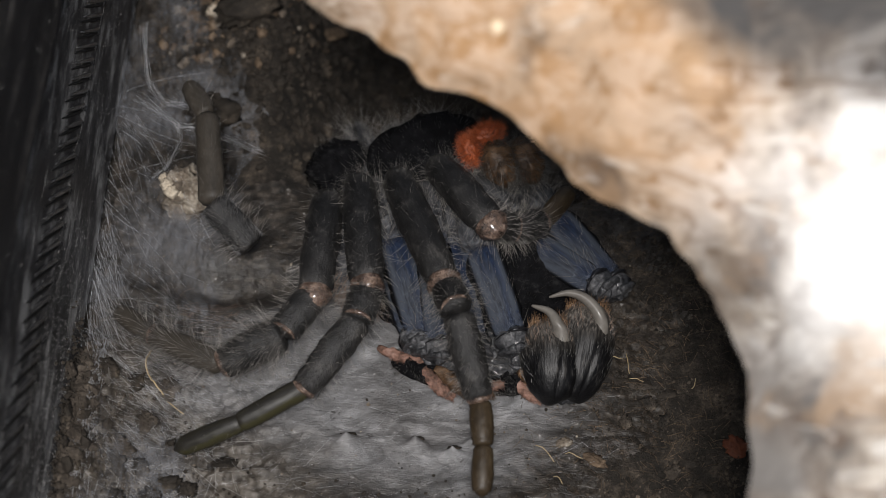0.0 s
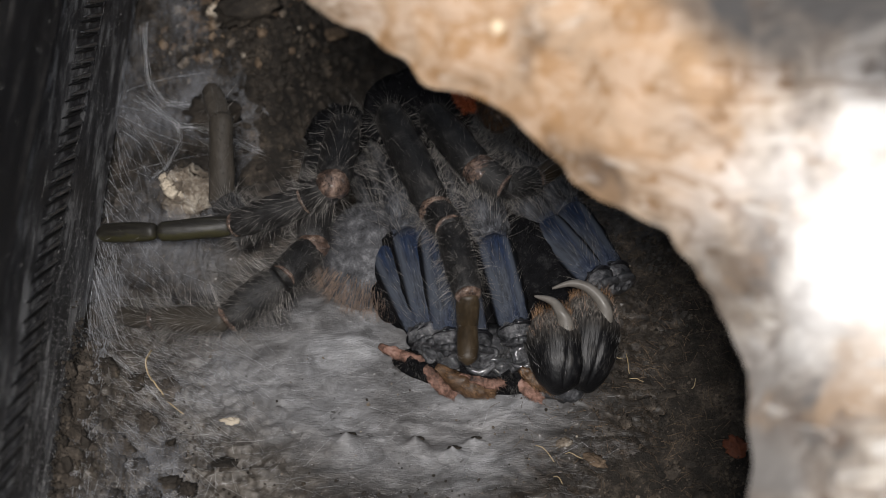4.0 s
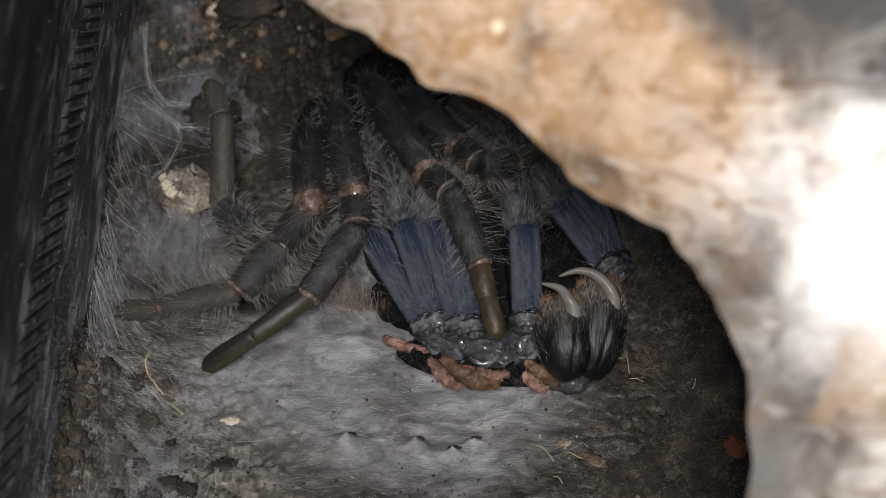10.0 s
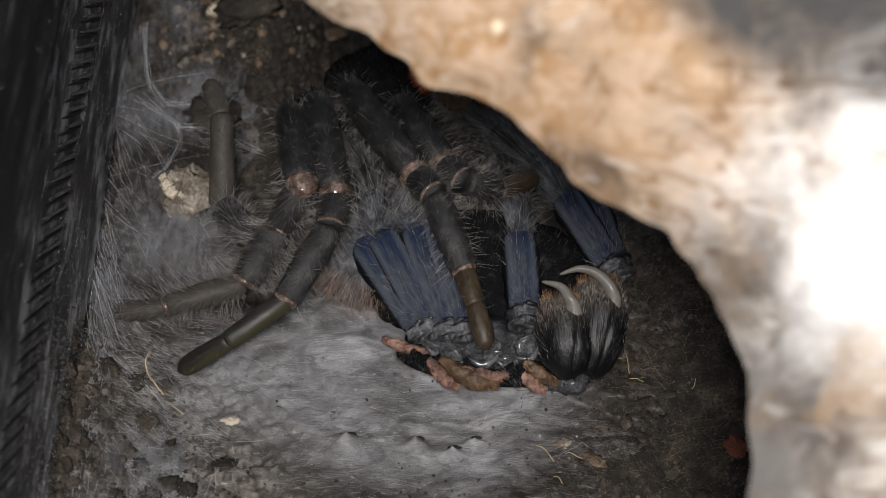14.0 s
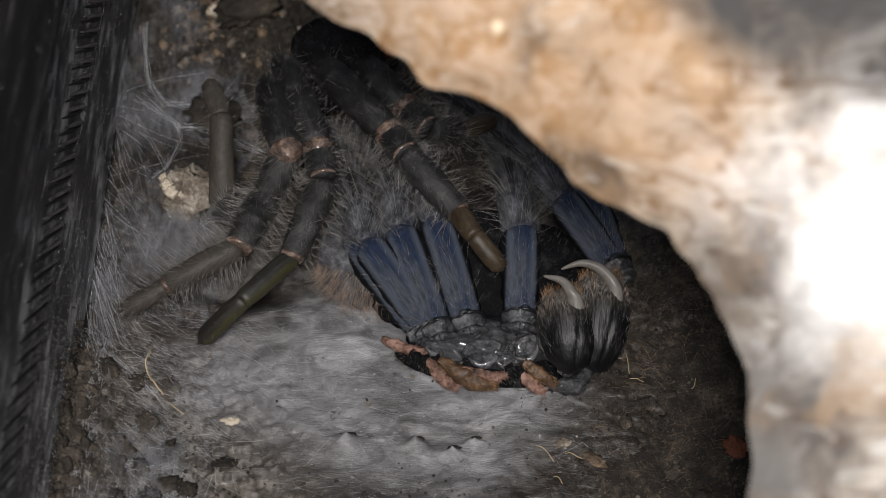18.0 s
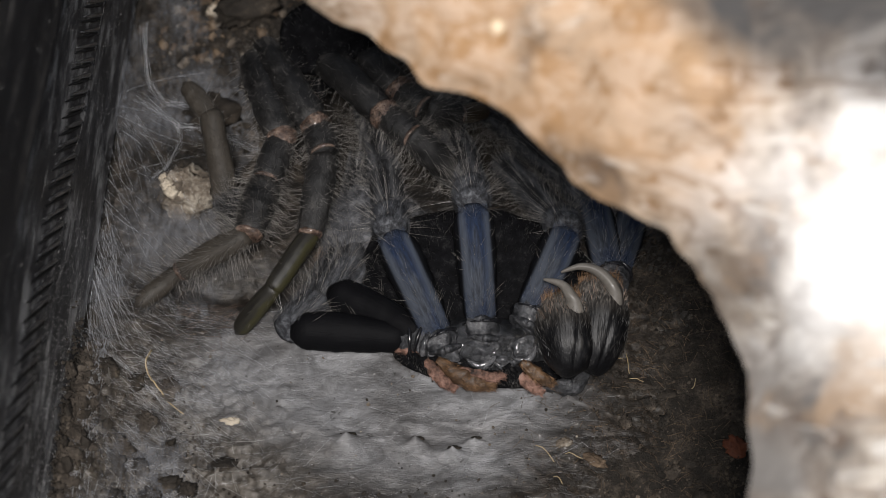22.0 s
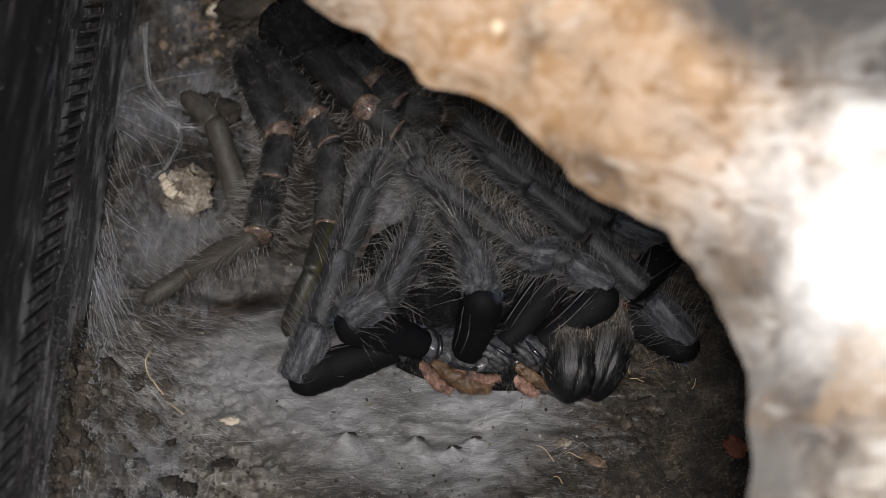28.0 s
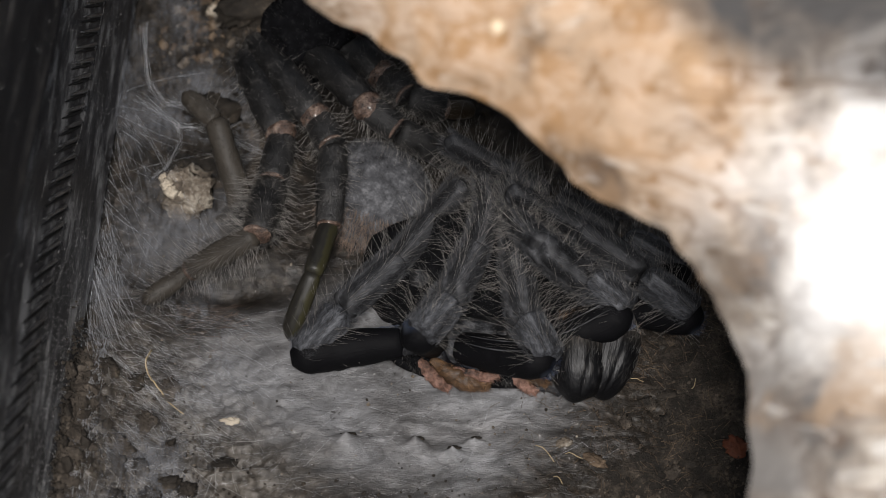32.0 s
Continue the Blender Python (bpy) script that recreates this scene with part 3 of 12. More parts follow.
def louvre(y):
    """One slanted air slot: a black tube for the slit's dark inside, and a raised hood made paler for its highlight."""
    run = [i / 8 for i in range(9)]
    pts = [Vector((0, (-5.6 + 11.2 * s) * MM, (5.2 - 10.2 * s) * MM)) for s in run]
    v, f = tube(pts, [r * MM for r in (0.10, 0.18, 0.24, 0.27, 0.29, 0.29, 0.27, 0.24, 0.12)], 10)
    groove = mesh_object("air_slot", v, f, M_SLOT, wall_left)
    groove.location = (-60.3 * MM, y * MM, 37.6 * MM)
    hood = [p + Vector((0.15 * MM, 0.55 * MM, 0.62 * MM)) for p in pts[1:]] + [pts[-1] + Vector((0.2, 0.9, 0.0)) * MM, pts[-1] + Vector((0.2, 0.4, -0.6)) * MM]
    v, f = tube(hood, [r * MM for r in (0.10, 0.18, 0.26, 0.32, 0.36, 0.40, 0.42, 0.40, 0.34, 0.16)], 10)
    mesh_object("slot_lip", v, f, M_LIP, groove)
    return groove


for k in range(40):
    louvre(-103 + 3.62 * k)

# ---- bark arch ----
def rock_mesh(size, seed, rough=0.35):
    verts, faces = ellipsoid(size[0] * MM, size[1] * MM, size[2] * MM, 22, 30, rough, seed, 1.5)
    out = []
    for p in verts:
        d = Vector((p[0] / size[0], p[1] / size[1], p[2] / size[2])) / MM
        q = d * 3.4 + Vector((seed * 3.7, seed, 0))
        k = 1 + 0.34 * noise.noise(q) + 0.2 * noise.noise(q * 2.3) + 0.11 * noise.noise(q * 5.1)
        out.append((p[0] * k, p[1] * k, p[2] * k))
    return out, faces


EDGE = [(-19.3, 40.8, 78.4), (-17.3, 31.1, 93.3), (-10.0, 27.1, 95.8), (-5.7, 23.6, 96.7), (-1.2, 20.1, 98.3), (6.6, 17.1, 100.0), (10.5, 13.5, 101.6), (14.4, 9.5, 102.5), (17.8, 6.5, 103.3), (23.5, 3.7, 104.1), (27.7, 0.1, 105.0), (31.1, -4.5, 105.8), (33.4, -9.1, 106.6), (35.2, -14.1, 107.4), (35.5, -21.3, 109.1), (34.8, -28.1, 111.6), (33.9, -36.4, 114.9), (33.5, -47.0, 118.2)]


def edge_at(s):
    x = s * (len(EDGE) - 1)
    k = min(int(x), len(EDGE) - 2)
    f = x - k
    q = [Vector(EDGE[min(max(k + o, 0), len(EDGE) - 1)]) for o in (-1, 0, 1, 2)]
    return 0.5 * ((2 * q[1]) + (q[2] - q[0]) * f + (2 * q[0] - 5 * q[1] + 4 * q[2] - q[3]) * f * f + (3 * q[1] - q[0] - 3 * q[2] + q[3]) * f ** 3)


def bark_arch():
    nu, nv = 150, 70
    top, low = [], []
    for i in range(nu + 1):
        s = i / nu
        e = edge_at(s)
        way = Vector((0.80, 0.60, 0)).lerp(Vector((1.0, 0.12, 0)), ease(0.55, 0.9, s)).normalized()
        for j in range(nv + 1):
            d = 150 * (j / nv) ** 1.4
            rise = 17 * (1 - math.exp(-d / 16)) - 0.0072 * max(0, d - 30) ** 2
            p = e + way * d
            p.z += rise
            w = slope(*p) / MM
            n = 2.6 * noise.noise(w * 0.05) + 2.0 * noise.noise(w * 0.13) + 0.9 * noise.noise(w * 0.4) + 0.25 * noise.noise(w * 1.1)
            edge_wobble = 0.7 * noise.noise(Vector((s * 24, 0, 5))) * math.exp(-d / 6)
            q = SLOPE @ Vector((p.x + edge_wobble, p.y + edge_wobble, p.z + n * (0.25 + 0.75 * min(1, d / 12))))
            top.append(q * MM)
            thick = 2.2 + 6.5 * (1 - math.exp(-d / 7))
            low.append(q * MM + (SLOPE @ Vector((0.5, 0.3, -1)).normalized()) * (thick * MM))
    m = (nu + 1) * (nv + 1)
    row = nv + 1
    thing = tagged(new("bark_arch"), "pale weathered cork bark arched over the soil", "bark")
    outer, inner, rim = [], [], []
    for i in range(nu):
        for j in range(nv):
            a = i * row + j
            outer.append((a, a + row, a + row + 1, a + 1))
            inner.append((a, a + 1, a + row + 1, a + row))
    mesh_object("outer_layer", top, outer, M_BARK, thing, "tan outer bark with white glare and grey shade in its colour")
    mesh_object("inner_layer", low, inner, M_CHIP, thing, "rough brown inner side of the bark")
    border = [(i * row, (i + 1) * row) for i in range(nu)] + [(i * row + row - 1, (i + 1) * row - 1 + row) for i in range(nu)]
    border += [(j, j + 1) for j in range(nv)] + [(nu * row + j, nu * row + j + 1) for j in range(nv)]
    used = {}
    verts = []
    for a, b in border:
        quad = []
        for k in (a, b, m + b, m + a):
            if k not in used:
                used[k] = len(verts)
                verts.append(top[k] if k < m else low[k - m])
            quad.append(used[k])
        rim.append(tuple(quad))
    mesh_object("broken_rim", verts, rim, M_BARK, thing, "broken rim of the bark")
    return thing


bark_arch()

# ---- the tarantula, on its back, and its shed skin ----
tarantula = tagged(new("tarantula"), "blue-black tarantula on its back, moulting on grey silk", "spider")
tarantula.matrix_world = SLOPE
shed_skin = tagged(new("shed_skin"), "empty dark brown shed skin of a tarantula", "spider skin")
shed_skin.matrix_world = SLOPE
LEGS, SKINS, LENGTH = {}, {}, {}
SEED = [10]


def new_leg(key, lengths, coat=1.0):
    segs = []
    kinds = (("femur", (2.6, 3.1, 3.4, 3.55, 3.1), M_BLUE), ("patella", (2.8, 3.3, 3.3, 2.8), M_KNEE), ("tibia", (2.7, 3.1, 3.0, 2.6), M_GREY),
             ("metatarsus", (2.4, 2.65, 2.5, 2.1), M_GREY), ("tarsus", (2.0, 2.4, 2.3, 1.6), M_GREY))
    slim = 0.92 if key.startswith("far") else 1.0
    for (name, radii, mat), length in zip(kinds, lengths):
        SEED[0] += 7
        radii = tuple(q * slim for q in radii)
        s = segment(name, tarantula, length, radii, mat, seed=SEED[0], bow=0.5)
        LENGTH[s.name] = length
        if name == "femur":
            limb_coat(s, length * MM, 3.3 * slim * MM, 3000, 4.2 * MM, 0.8, M_BLUEHAIR, SEED[0], 0.016, thick=0.00002, bristle=M_BRISTLE, arc=0.95)
            for turn in (2.75, 3.3) if key in ("second", "first", "palp") else ():
                pale_line = []
                for i in range(13):
                    u = 0.16 + 0.70 * i / 12
                    x = u * (len(radii) - 1)
                    q = radii[int(x)] + (radii[int(x) + 1] - radii[int(x)]) * (x - int(x)) + 0.02
                    w = turn + 0.12 * math.sin(5 * u + SEED[0])
                    pale_line.append(((q * math.cos(w) + 0.5 * math.sin(math.pi * u)) * MM, q * 0.92 * math.sin(w) * MM, u * length * MM))
                v, f = tube(pale_line, [(0.03 + 0.08 * math.sin(math.pi * i / 12)) * MM for i in range(13)], 6, 1.0, 0.5, SEED[0] + turn)
                mesh_object("pale_line", v, f, M_LEGHAIR, s, "thin pale line along the black femur")
            # hip joint: a glossy black dome banded by two pale wet rings of soft skin
            v, f = ellipsoid(3.0 * slim * MM, 2.9 * slim * MM, 2.8 * MM, 18, 28, 0.26, SEED[0], 2.6)
            hip = mesh_object("trochanter", v, f, M_HIP, s, "wet grey joint of the leg base")
            hip.location = (0.2 * MM, 0, -1.0 * MM)
            for k, (z, r1, w) in enumerate(((-0.4, 2.95, 0.5), (-2.6, 2.6, 0.95))):
                ring = [(r1 * slim * math.cos(u) * MM, r1 * slim * math.sin(u) * MM, (z + 0.5 * math.cos(u + 2 * k)) * MM) for u in [math.tau * i / 28 for i in range(29)]]
                v, f = tube(ring, [w * (0.75 + 0.35 * math.sin(math.tau * i / 28 * 2 + k)) * MM for i in range(29)], 10, 0.7, 0.3, SEED[0] + k)
                mesh_object("hip_ring", v, f, M_CUP if k == 0 else M_HIP, s, "wet ring of soft skin")
        else:
            limb_coat(s, length * MM, radii[1] * MM, int(3600 * coat), 7.4 * MM, 0.60, M_LEGHAIR, SEED[0], 0.030, thick=0.000019, bristle=M_PALEHAIR, stiff=0.000030)
        segs.append(s)
    LEGS[key] = segs


def knee_knob(parent, radius, place, seed):
    """Glossy wrinkled knob of pale skin where the shed leg bends."""
    pts, rr = [], []
    for i in range(15):
        s = i / 14
        pts.append((0.25 * math.sin(s * 3) * MM, 0, (place - 1.9 + 4.3 * s) * MM))
        rr.append(radius * (0.80 + 0.24 * math.sin(math.pi * min(1, s * 1.25))) * (0.30 + 0.70 * math.sqrt(max(0.0, 1 - max(0.0, (s - 0.45) / 0.55) ** 2))) * (1 + 0.035 * math.cos(s * 44)) * MM)
    v, f = tube(pts, rr, 22, 0.9, 0.10, seed)
    return mesh_object("joint_ring", v, f, M_RING, parent, "pale glossy joint skin")


OLD_SHAPE = {"femur": (2.5, 3.0, 3.15, 3.05, 2.75), "patella": (2.6, 2.8, 2.6), "tibia": (2.4, 2.7, 2.6, 2.15), "metatarsus": (1.7, 1.9, 1.85, 1.65), "tarsus": (1.5, 1.75, 1.75, 1.4)}


def old_leg(key, lengths, mats):
    segs = []
    names = ("femur", "patella", "tibia", "metatarsus", "tarsus") if len(lengths) == 5 else ("femur", "patella", "tibia", "tarsus")
    for name, length, mat in zip(names, lengths, mats):
        SEED[0] += 7
        radii = OLD_SHAPE[name]
        if key == "outer" and name in ("tibia", "metatarsus"):
            radii = tuple(r * 1.18 for r in radii)
        s = segment(name, shed_skin, length, radii, mat, seed=SEED[0], flat=0.9, rough=0.13 if name in ("femur", "tibia") else 0.06, bow=1.0 if name == "femur" else 0.3)
        LENGTH[s.name] = length
        plain = mat in (M_OLIVE, M_UMBER)
        shaggy = key == "outer" and name in ("tibia", "metatarsus")
        count, reach = (420, 1.8) if plain else (2600, 6.2) if shaggy else (1500, 4.8)
        limb_coat(s, length * MM, radii[1] * MM, count, reach * MM, 0.48 if shaggy else 0.6, M_DARKHAIR if shaggy else M_BLACKHAIR, SEED[0], 0.12 if shaggy else 0.02 if plain else 0.10, bristle=M_BRISTLE, stiff=0.000030)
        if name == "femur":
            # bristling upper end, where the skin tore from the body
            rng = np.random.default_rng(SEED[0] + 50)
            n = 110
            ang = rng.uniform(0, 6.283, n)
            rad = np.stack([np.cos(ang), np.sin(ang), np.zeros(n)], 1)
            roots = rad * 2.4 * MM
            roots[:, 2] = rng.uniform(0, 4.5, n) * MM
            ways = rad * rng.uniform(0.4, 1.0, n)[:, None] - np.array([0, 0, 0.8]) + rng.normal(size=(n, 3)) * 0.2
            ways /= np.linalg.norm(ways, axis=1)[:, None]
            setae("tuft", roots, ways, rng.uniform(1.0, 3.4, n) * MM, 0.000028, M_DARKHAIR, s, seed=SEED[0])
            knee_knob(s, 2.75, length - 0.4, SEED[0])
        elif name == "tibia" or (name == "metatarsus" and not plain):
            w = radii[-1]
            v, f = tube([(0, 0, (length - 0.9) * MM), (0, 0, (length - 0.3) * MM), (0, 0, (length + 0.3) * MM)], [w * 0.9 * MM, w * 1.03 * MM, w * 0.85 * MM], 16)
            mesh_object("joint_ring", v, f, M_RING, s, "pale glossy joint skin")
        elif name == "patella":
            # a crescent of bare skin at the end of the knee piece
            v, f = tube([(1.2 * math.cos(u) * MM, 2.3 * math.sin(u) * MM, (length - 0.4 - 0.5 * math.cos(u)) * MM) for u in [-1.3 + 0.26 * i for i in range(11)]], [0.42 * MM * math.sin(math.pi * (i + 0.6) / 11.2) for i in range(11)], 8)
            crescent = mesh_object("joint_ring", v, f, M_RING, s, "pale glossy joint skin")
            crescent.location = (1.1 * MM, 0, 0)
        segs.append(s)
    SKINS[key] = segs


NEW_LENGTHS = {'fourth': (19.5, 10.7, 13.9, 13.6, 9.3), 'third': (18.6, 8.6, 14.0, 13.0, 9.3), 'second': (19.3, 8.8, 14.0, 13.0, 9.3), 'first': (20.0, 8.8, 14.0, 13.0, 9.3), 'palp': (16.3, 8.6, 12.5, 11.0), 'far_first': (15.6, 10.4, 12.6, 12.2, 9.5), 'far_second': (15.6, 11.7, 11.8, 12.0, 10.0)}
OLD_LENGTHS = {'second': (23.9, 6.5, 14.8, 12.7, 12.3), 'third': (27.4, 7.2, 14.2, 7.3, 8.0), 'fourth': (18.4, 6.5, 7.5, 9.0), 'outer': (21.3, 9.6, 11.3, 14.2, 9.5), 'hind': (10.1, 17.0, 8.7)}
for leg in NEW_LENGTHS:
    new_leg(leg, NEW_LENGTHS[leg])
old_leg("outer", OLD_LENGTHS["outer"], (M_OLD, M_OLD, M_OLD, M_FAWN, M_FAWN))
old_leg("second", OLD_LENGTHS["second"], (M_OLD, M_OLD, M_OLD, M_OLIVE, M_OLIVE))
old_leg("third", OLD_LENGTHS["third"], (M_OLD, M_OLD, M_OLD, M_UMBER, M_UMBER))
old_leg("fourth", OLD_LENGTHS["fourth"], (M_OLD, M_OLD, M_OLD, M_UMBER))
# hind leg of the skin, hooked on the web: knee piece, long segment, tip
for name, length, radii, mat in (("tibia", OLD_LENGTHS["hind"][0], (2.4, 2.8, 2.6), M_OLD), ("metatarsus", OLD_LENGTHS["hind"][1], (2.3, 2.3, 2.2, 2.1), M_FAWN), ("tarsus", OLD_LENGTHS["hind"][2], (1.7, 2.0, 1.9, 1.2), M_FAWN)):
    SEED[0] += 7
    s = segment(name, shed_skin, length, radii, mat, seed=SEED[0], flat=0.8)
    limb_coat(s, length * MM, radii[1] * MM, 1800 if mat is M_OLD else 500, 5.0 * MM, 0.4, M_HAIR if mat is M_OLD else M_DARKHAIR, SEED[0], 0.1 if mat is M_OLD else 0.03, bristle=M_BRISTLE)
    LENGTH[s.name] = length
    SKINS.setdefault("hind", []).append(s)


def lump(name, place, size, material, parent, label="", turn=(0, 0, 0), rough=0.08, freq=2.0, hair=None):
    """A rounded body part at a place (mm, in the thing's frame)."""
    SEED[0] += 3
    v, f = ellipsoid(size[0] * MM, size[1] * MM, size[2] * MM, 18, 26, rough, SEED[0], freq)
    ob = mesh_object(name, v, f, material, parent, label)
    ob.matrix_basis = pose(place[0] * MM, place[1] * MM, place[2] * MM, *turn)
    for count, long, mat, lean, *side in ([hair] if isinstance(hair, tuple) else hair or []):
        rng = np.random.default_rng(SEED[0])
        d = rng.normal(size=(count, 3))
        d /= np.linalg.norm(d, axis=1)[:, None]
        if side:
            d = d[d @ np.array(side[0]) > side[1]]
            count = len(d)
        roots = d * np.array(size) * MM * 0.98
        ways = d + np.array(lean) + rng.normal(size=(count, 3)) * 0.2
        ways /= np.linalg.norm(ways, axis=1)[:, None]
        setae("bristles", roots, ways, rng.uniform(0.3, 1, count) * long * MM, 0.00004, mat, ob, seed=SEED[0])
    return ob


# body of the tarantula
lump("spinneret", (-4.0, -5.0, 13.5), (1.9, 1.7, 1.6), M_WET, tarantula, "glossy pale wet knob under the belly", (0, 0, 20), 0.2, 2.5)
ABDOMEN = [(lump("abdomen", (-11.5, -2.5, 5.0), (10.0, 11.5, 7.0), M_ABDOMEN, tarantula, "grey furry abdomen with a tan fringe", (0, 0, 35), hair=[(3600, 1.3, M_HAIR, (-0.2, 0.5, 0.3)), (6500, 4.2, M_TANHAIR, (-0.6, -0.9, -0.1), (-0.75, -0.65, 0), 0.25)]), Vector((-11.5, -2.5, 5.0)))]
# black underside, widened well past the body to stand for shade between the legs
lump("belly_shade", (6.5, -6.0, 8.5), (21.5, 13.0, 6.5), M_VELVET, tarantula, "black velvety underside widened to stand for shade between the legs", (0, 0, -6), 0.08, 3.0, (2600, 1.8, M_BLACKHAIR, (0, 0.5, 0.3)))
lump("sternum", (7.0, -17.0, 17.0), (11.5, 5.5, 5.0), M_WET, tarantula, "wet dark underside of the body", rough=0.2, freq=3.0)
lump("carapace", (6.0, -19.8, 18.0), (14.5, 3.6, 3.6), M_VELVET, tarantula, "black wrinkled carapace edge", (0, 0, -8), 0.12, 3.0, (900, 1.2, M_DARKHAIR, (0.4, -0.3, 0.3)))
def coxa(a, b, c, r, turn):
    """A wet swollen leg base with a raised crescent lip."""
    dome = lump("coxa", (a, b, c), (r * 1.25, r * 0.9, r * 0.6), M_HIP, tarantula, "", (0, 0, turn), 0.42, 1.4, (160, 1.0, M_DARKHAIR, (0, 0.6, 0.3)))
    pts = [Vector((1.08 * r * math.cos(u), 1.05 * r * math.sin(u), 0.22 * r)) * MM for u in [math.pi * (1.08 + 0.84 * i / 14) for i in range(15)]]
    v, f = tube(pts, [0.30 * r * MM * math.sin(math.pi * (i + 0.7) / 15.4) for i in range(15)], 10, 0.6, 0.5, turn)
    mesh_object("hip_ring", v, f, M_HIP, dome, "glossy wet crescent of soft skin")


for a, b, c, r, turn in ((-1.2, -16.2, 20.6, 1.5, -35), (1.8, -17.6, 21.0, 1.9, -20), (6.6, -17.0, 21.6, 2.4, 8), (10.8, -18.2, 21.4, 1.6, -30), (13.6, -16.4, 21.8, 2.1, 20)):
    coxa(a, b, c, r, turn)


def fold(points, radii, material, label="", fur=300):
    SEED[0] += 5
    n = 26
    pts, rr = [], []
    for i in range(n + 1):
        x = i / n * (len(points) - 1)
        k = min(int(x), len(points) - 2)
        pts.append(Vector(points[k]).lerp(Vector(points[k + 1]), x - k) * MM)
        y = i / n * (len(radii) - 1)
        q = min(int(y), len(radii) - 2)
        rr.append((radii[q] + (radii[q + 1] - radii[q]) * (y - q)) * 0.95 * MM)
    v, f = tube(pts, rr, 18, 0.8, 0.35, SEED[0])
    v = [p + Vector((1, 1, 1)) * (0.22 * MM * noise.noise(p / MM * 1.3) + 0.12 * MM * noise.noise(p / MM * 3.1)) for p in v]
    ob = mesh_object("carapace_fold", v, f, material, tarantula, label)
    # short fur combed along the fold
    rng = np.random.default_rng(SEED[0])
    roots, ways = [], []
    for _ in range(fur):
        x = rng.uniform(0.5, n - 0.6)
        k = int(x)
        c = pts[k].lerp(pts[k + 1], x - k)
        way = (pts[k + 1] - pts[k]).normalized()
        out = Vector(rng.normal(size=3))
        out = (out - way * out.dot(way)).normalized()
        roots.append(c + out * rr[k] * 0.85)
        ways.append((way * 0.9 + out * 0.5 + Vector((0, -0.25, 0))).normalized())
    setae("fur", roots, ways, rng.uniform(0.3, 1.0, fur) * MM, 0.00003, {M_PINK: M_PINKFUR, M_BROWNFOLD: M_BROWNFUR}.get(material, M_BLACKHAIR), ob, seed=SEED[0])
    return ob


PINK_RIM, BROWN_FOLD = "pink and black furry rim of the carapace", "brown striped furry fold of the carapace"
BLACK_FOLD = "black furry patch of the carapace rim"
fold([(-10.4, -15.4, 17.5), (-6.4, -16.9, 19.5), (-2.6, -17.5, 21.0)], (0.5, 1.0, 0.8, 0.4), M_PINK, PINK_RIM, 700)
fold([(-5.4, -17.4, 20.4), (-3.4, -18.9, 21.4), (-2.2, -20.2, 21.6)], (0.7, 1.2, 0.9), M_VELVET, BLACK_FOLD, 300)
fold([(-2.6, -18.6, 21.6), (-1.0, -20.6, 22.2), (0.6, -22.2, 22.4), (2.6, -23.5, 22.2)], (0.7, 1.1, 1.1, 0.5), M_PINK, PINK_RIM, 700)
fold([(-0.6, -18.4, 22.0), (3.0, -21.0, 22.6), (6.0, -22.4, 22.4), (9.4, -22.9, 22.0)], (0.7, 1.7, 1.6, 0.6), M_BROWNFOLD, BROWN_FOLD, 1500)
fold([(3.2, -19.8, 23.0), (6.6, -20.8, 23.4), (8.8, -21.4, 23.4), (11.2, -21.0, 23.0)], (0.3, 0.7, 0.9, 0.5), M_PINK, PINK_RIM, 450)
fold([(10.8, -19.4, 22.8), (12.0, -21.2, 23.0), (12.6, -23.0, 22.4)], (0.9, 1.2, 0.6), M_VELVET, BLACK_FOLD, 300)
fold([(13.2, -21.0, 22.8), (15.0, -22.8, 22.8), (17.2, -24.1, 22.4)], (0.7, 1.1, 0.5), M_PINK, PINK_RIM, 500)
fold([(13.4, -18.8, 22.8), (16.6, -21.4, 23.2), (20.4, -23.4, 22.2)], (0.7, 1.3, 0.9, 0.5), M_BROWNFOLD, BROWN_FOLD, 800)
fold([(17.6, -23.2, 22.4), (22.2, -23.0, 22.0), (25.6, -19.6, 21.0)], (0.6, 1.6, 1.6, 0.7), M_WET, "dark glossy fold of the carapace", 200)

TRUNK = [(ob, Vector(ob.matrix_basis.translation) / MM) for ob in tarantula.children if ob.name.split(".")[0] in ("sternum", "carapace", "coxa", "carapace_fold")]

# jaws with their fangs: the jaws rock as one
jaws, FANGS = [], []


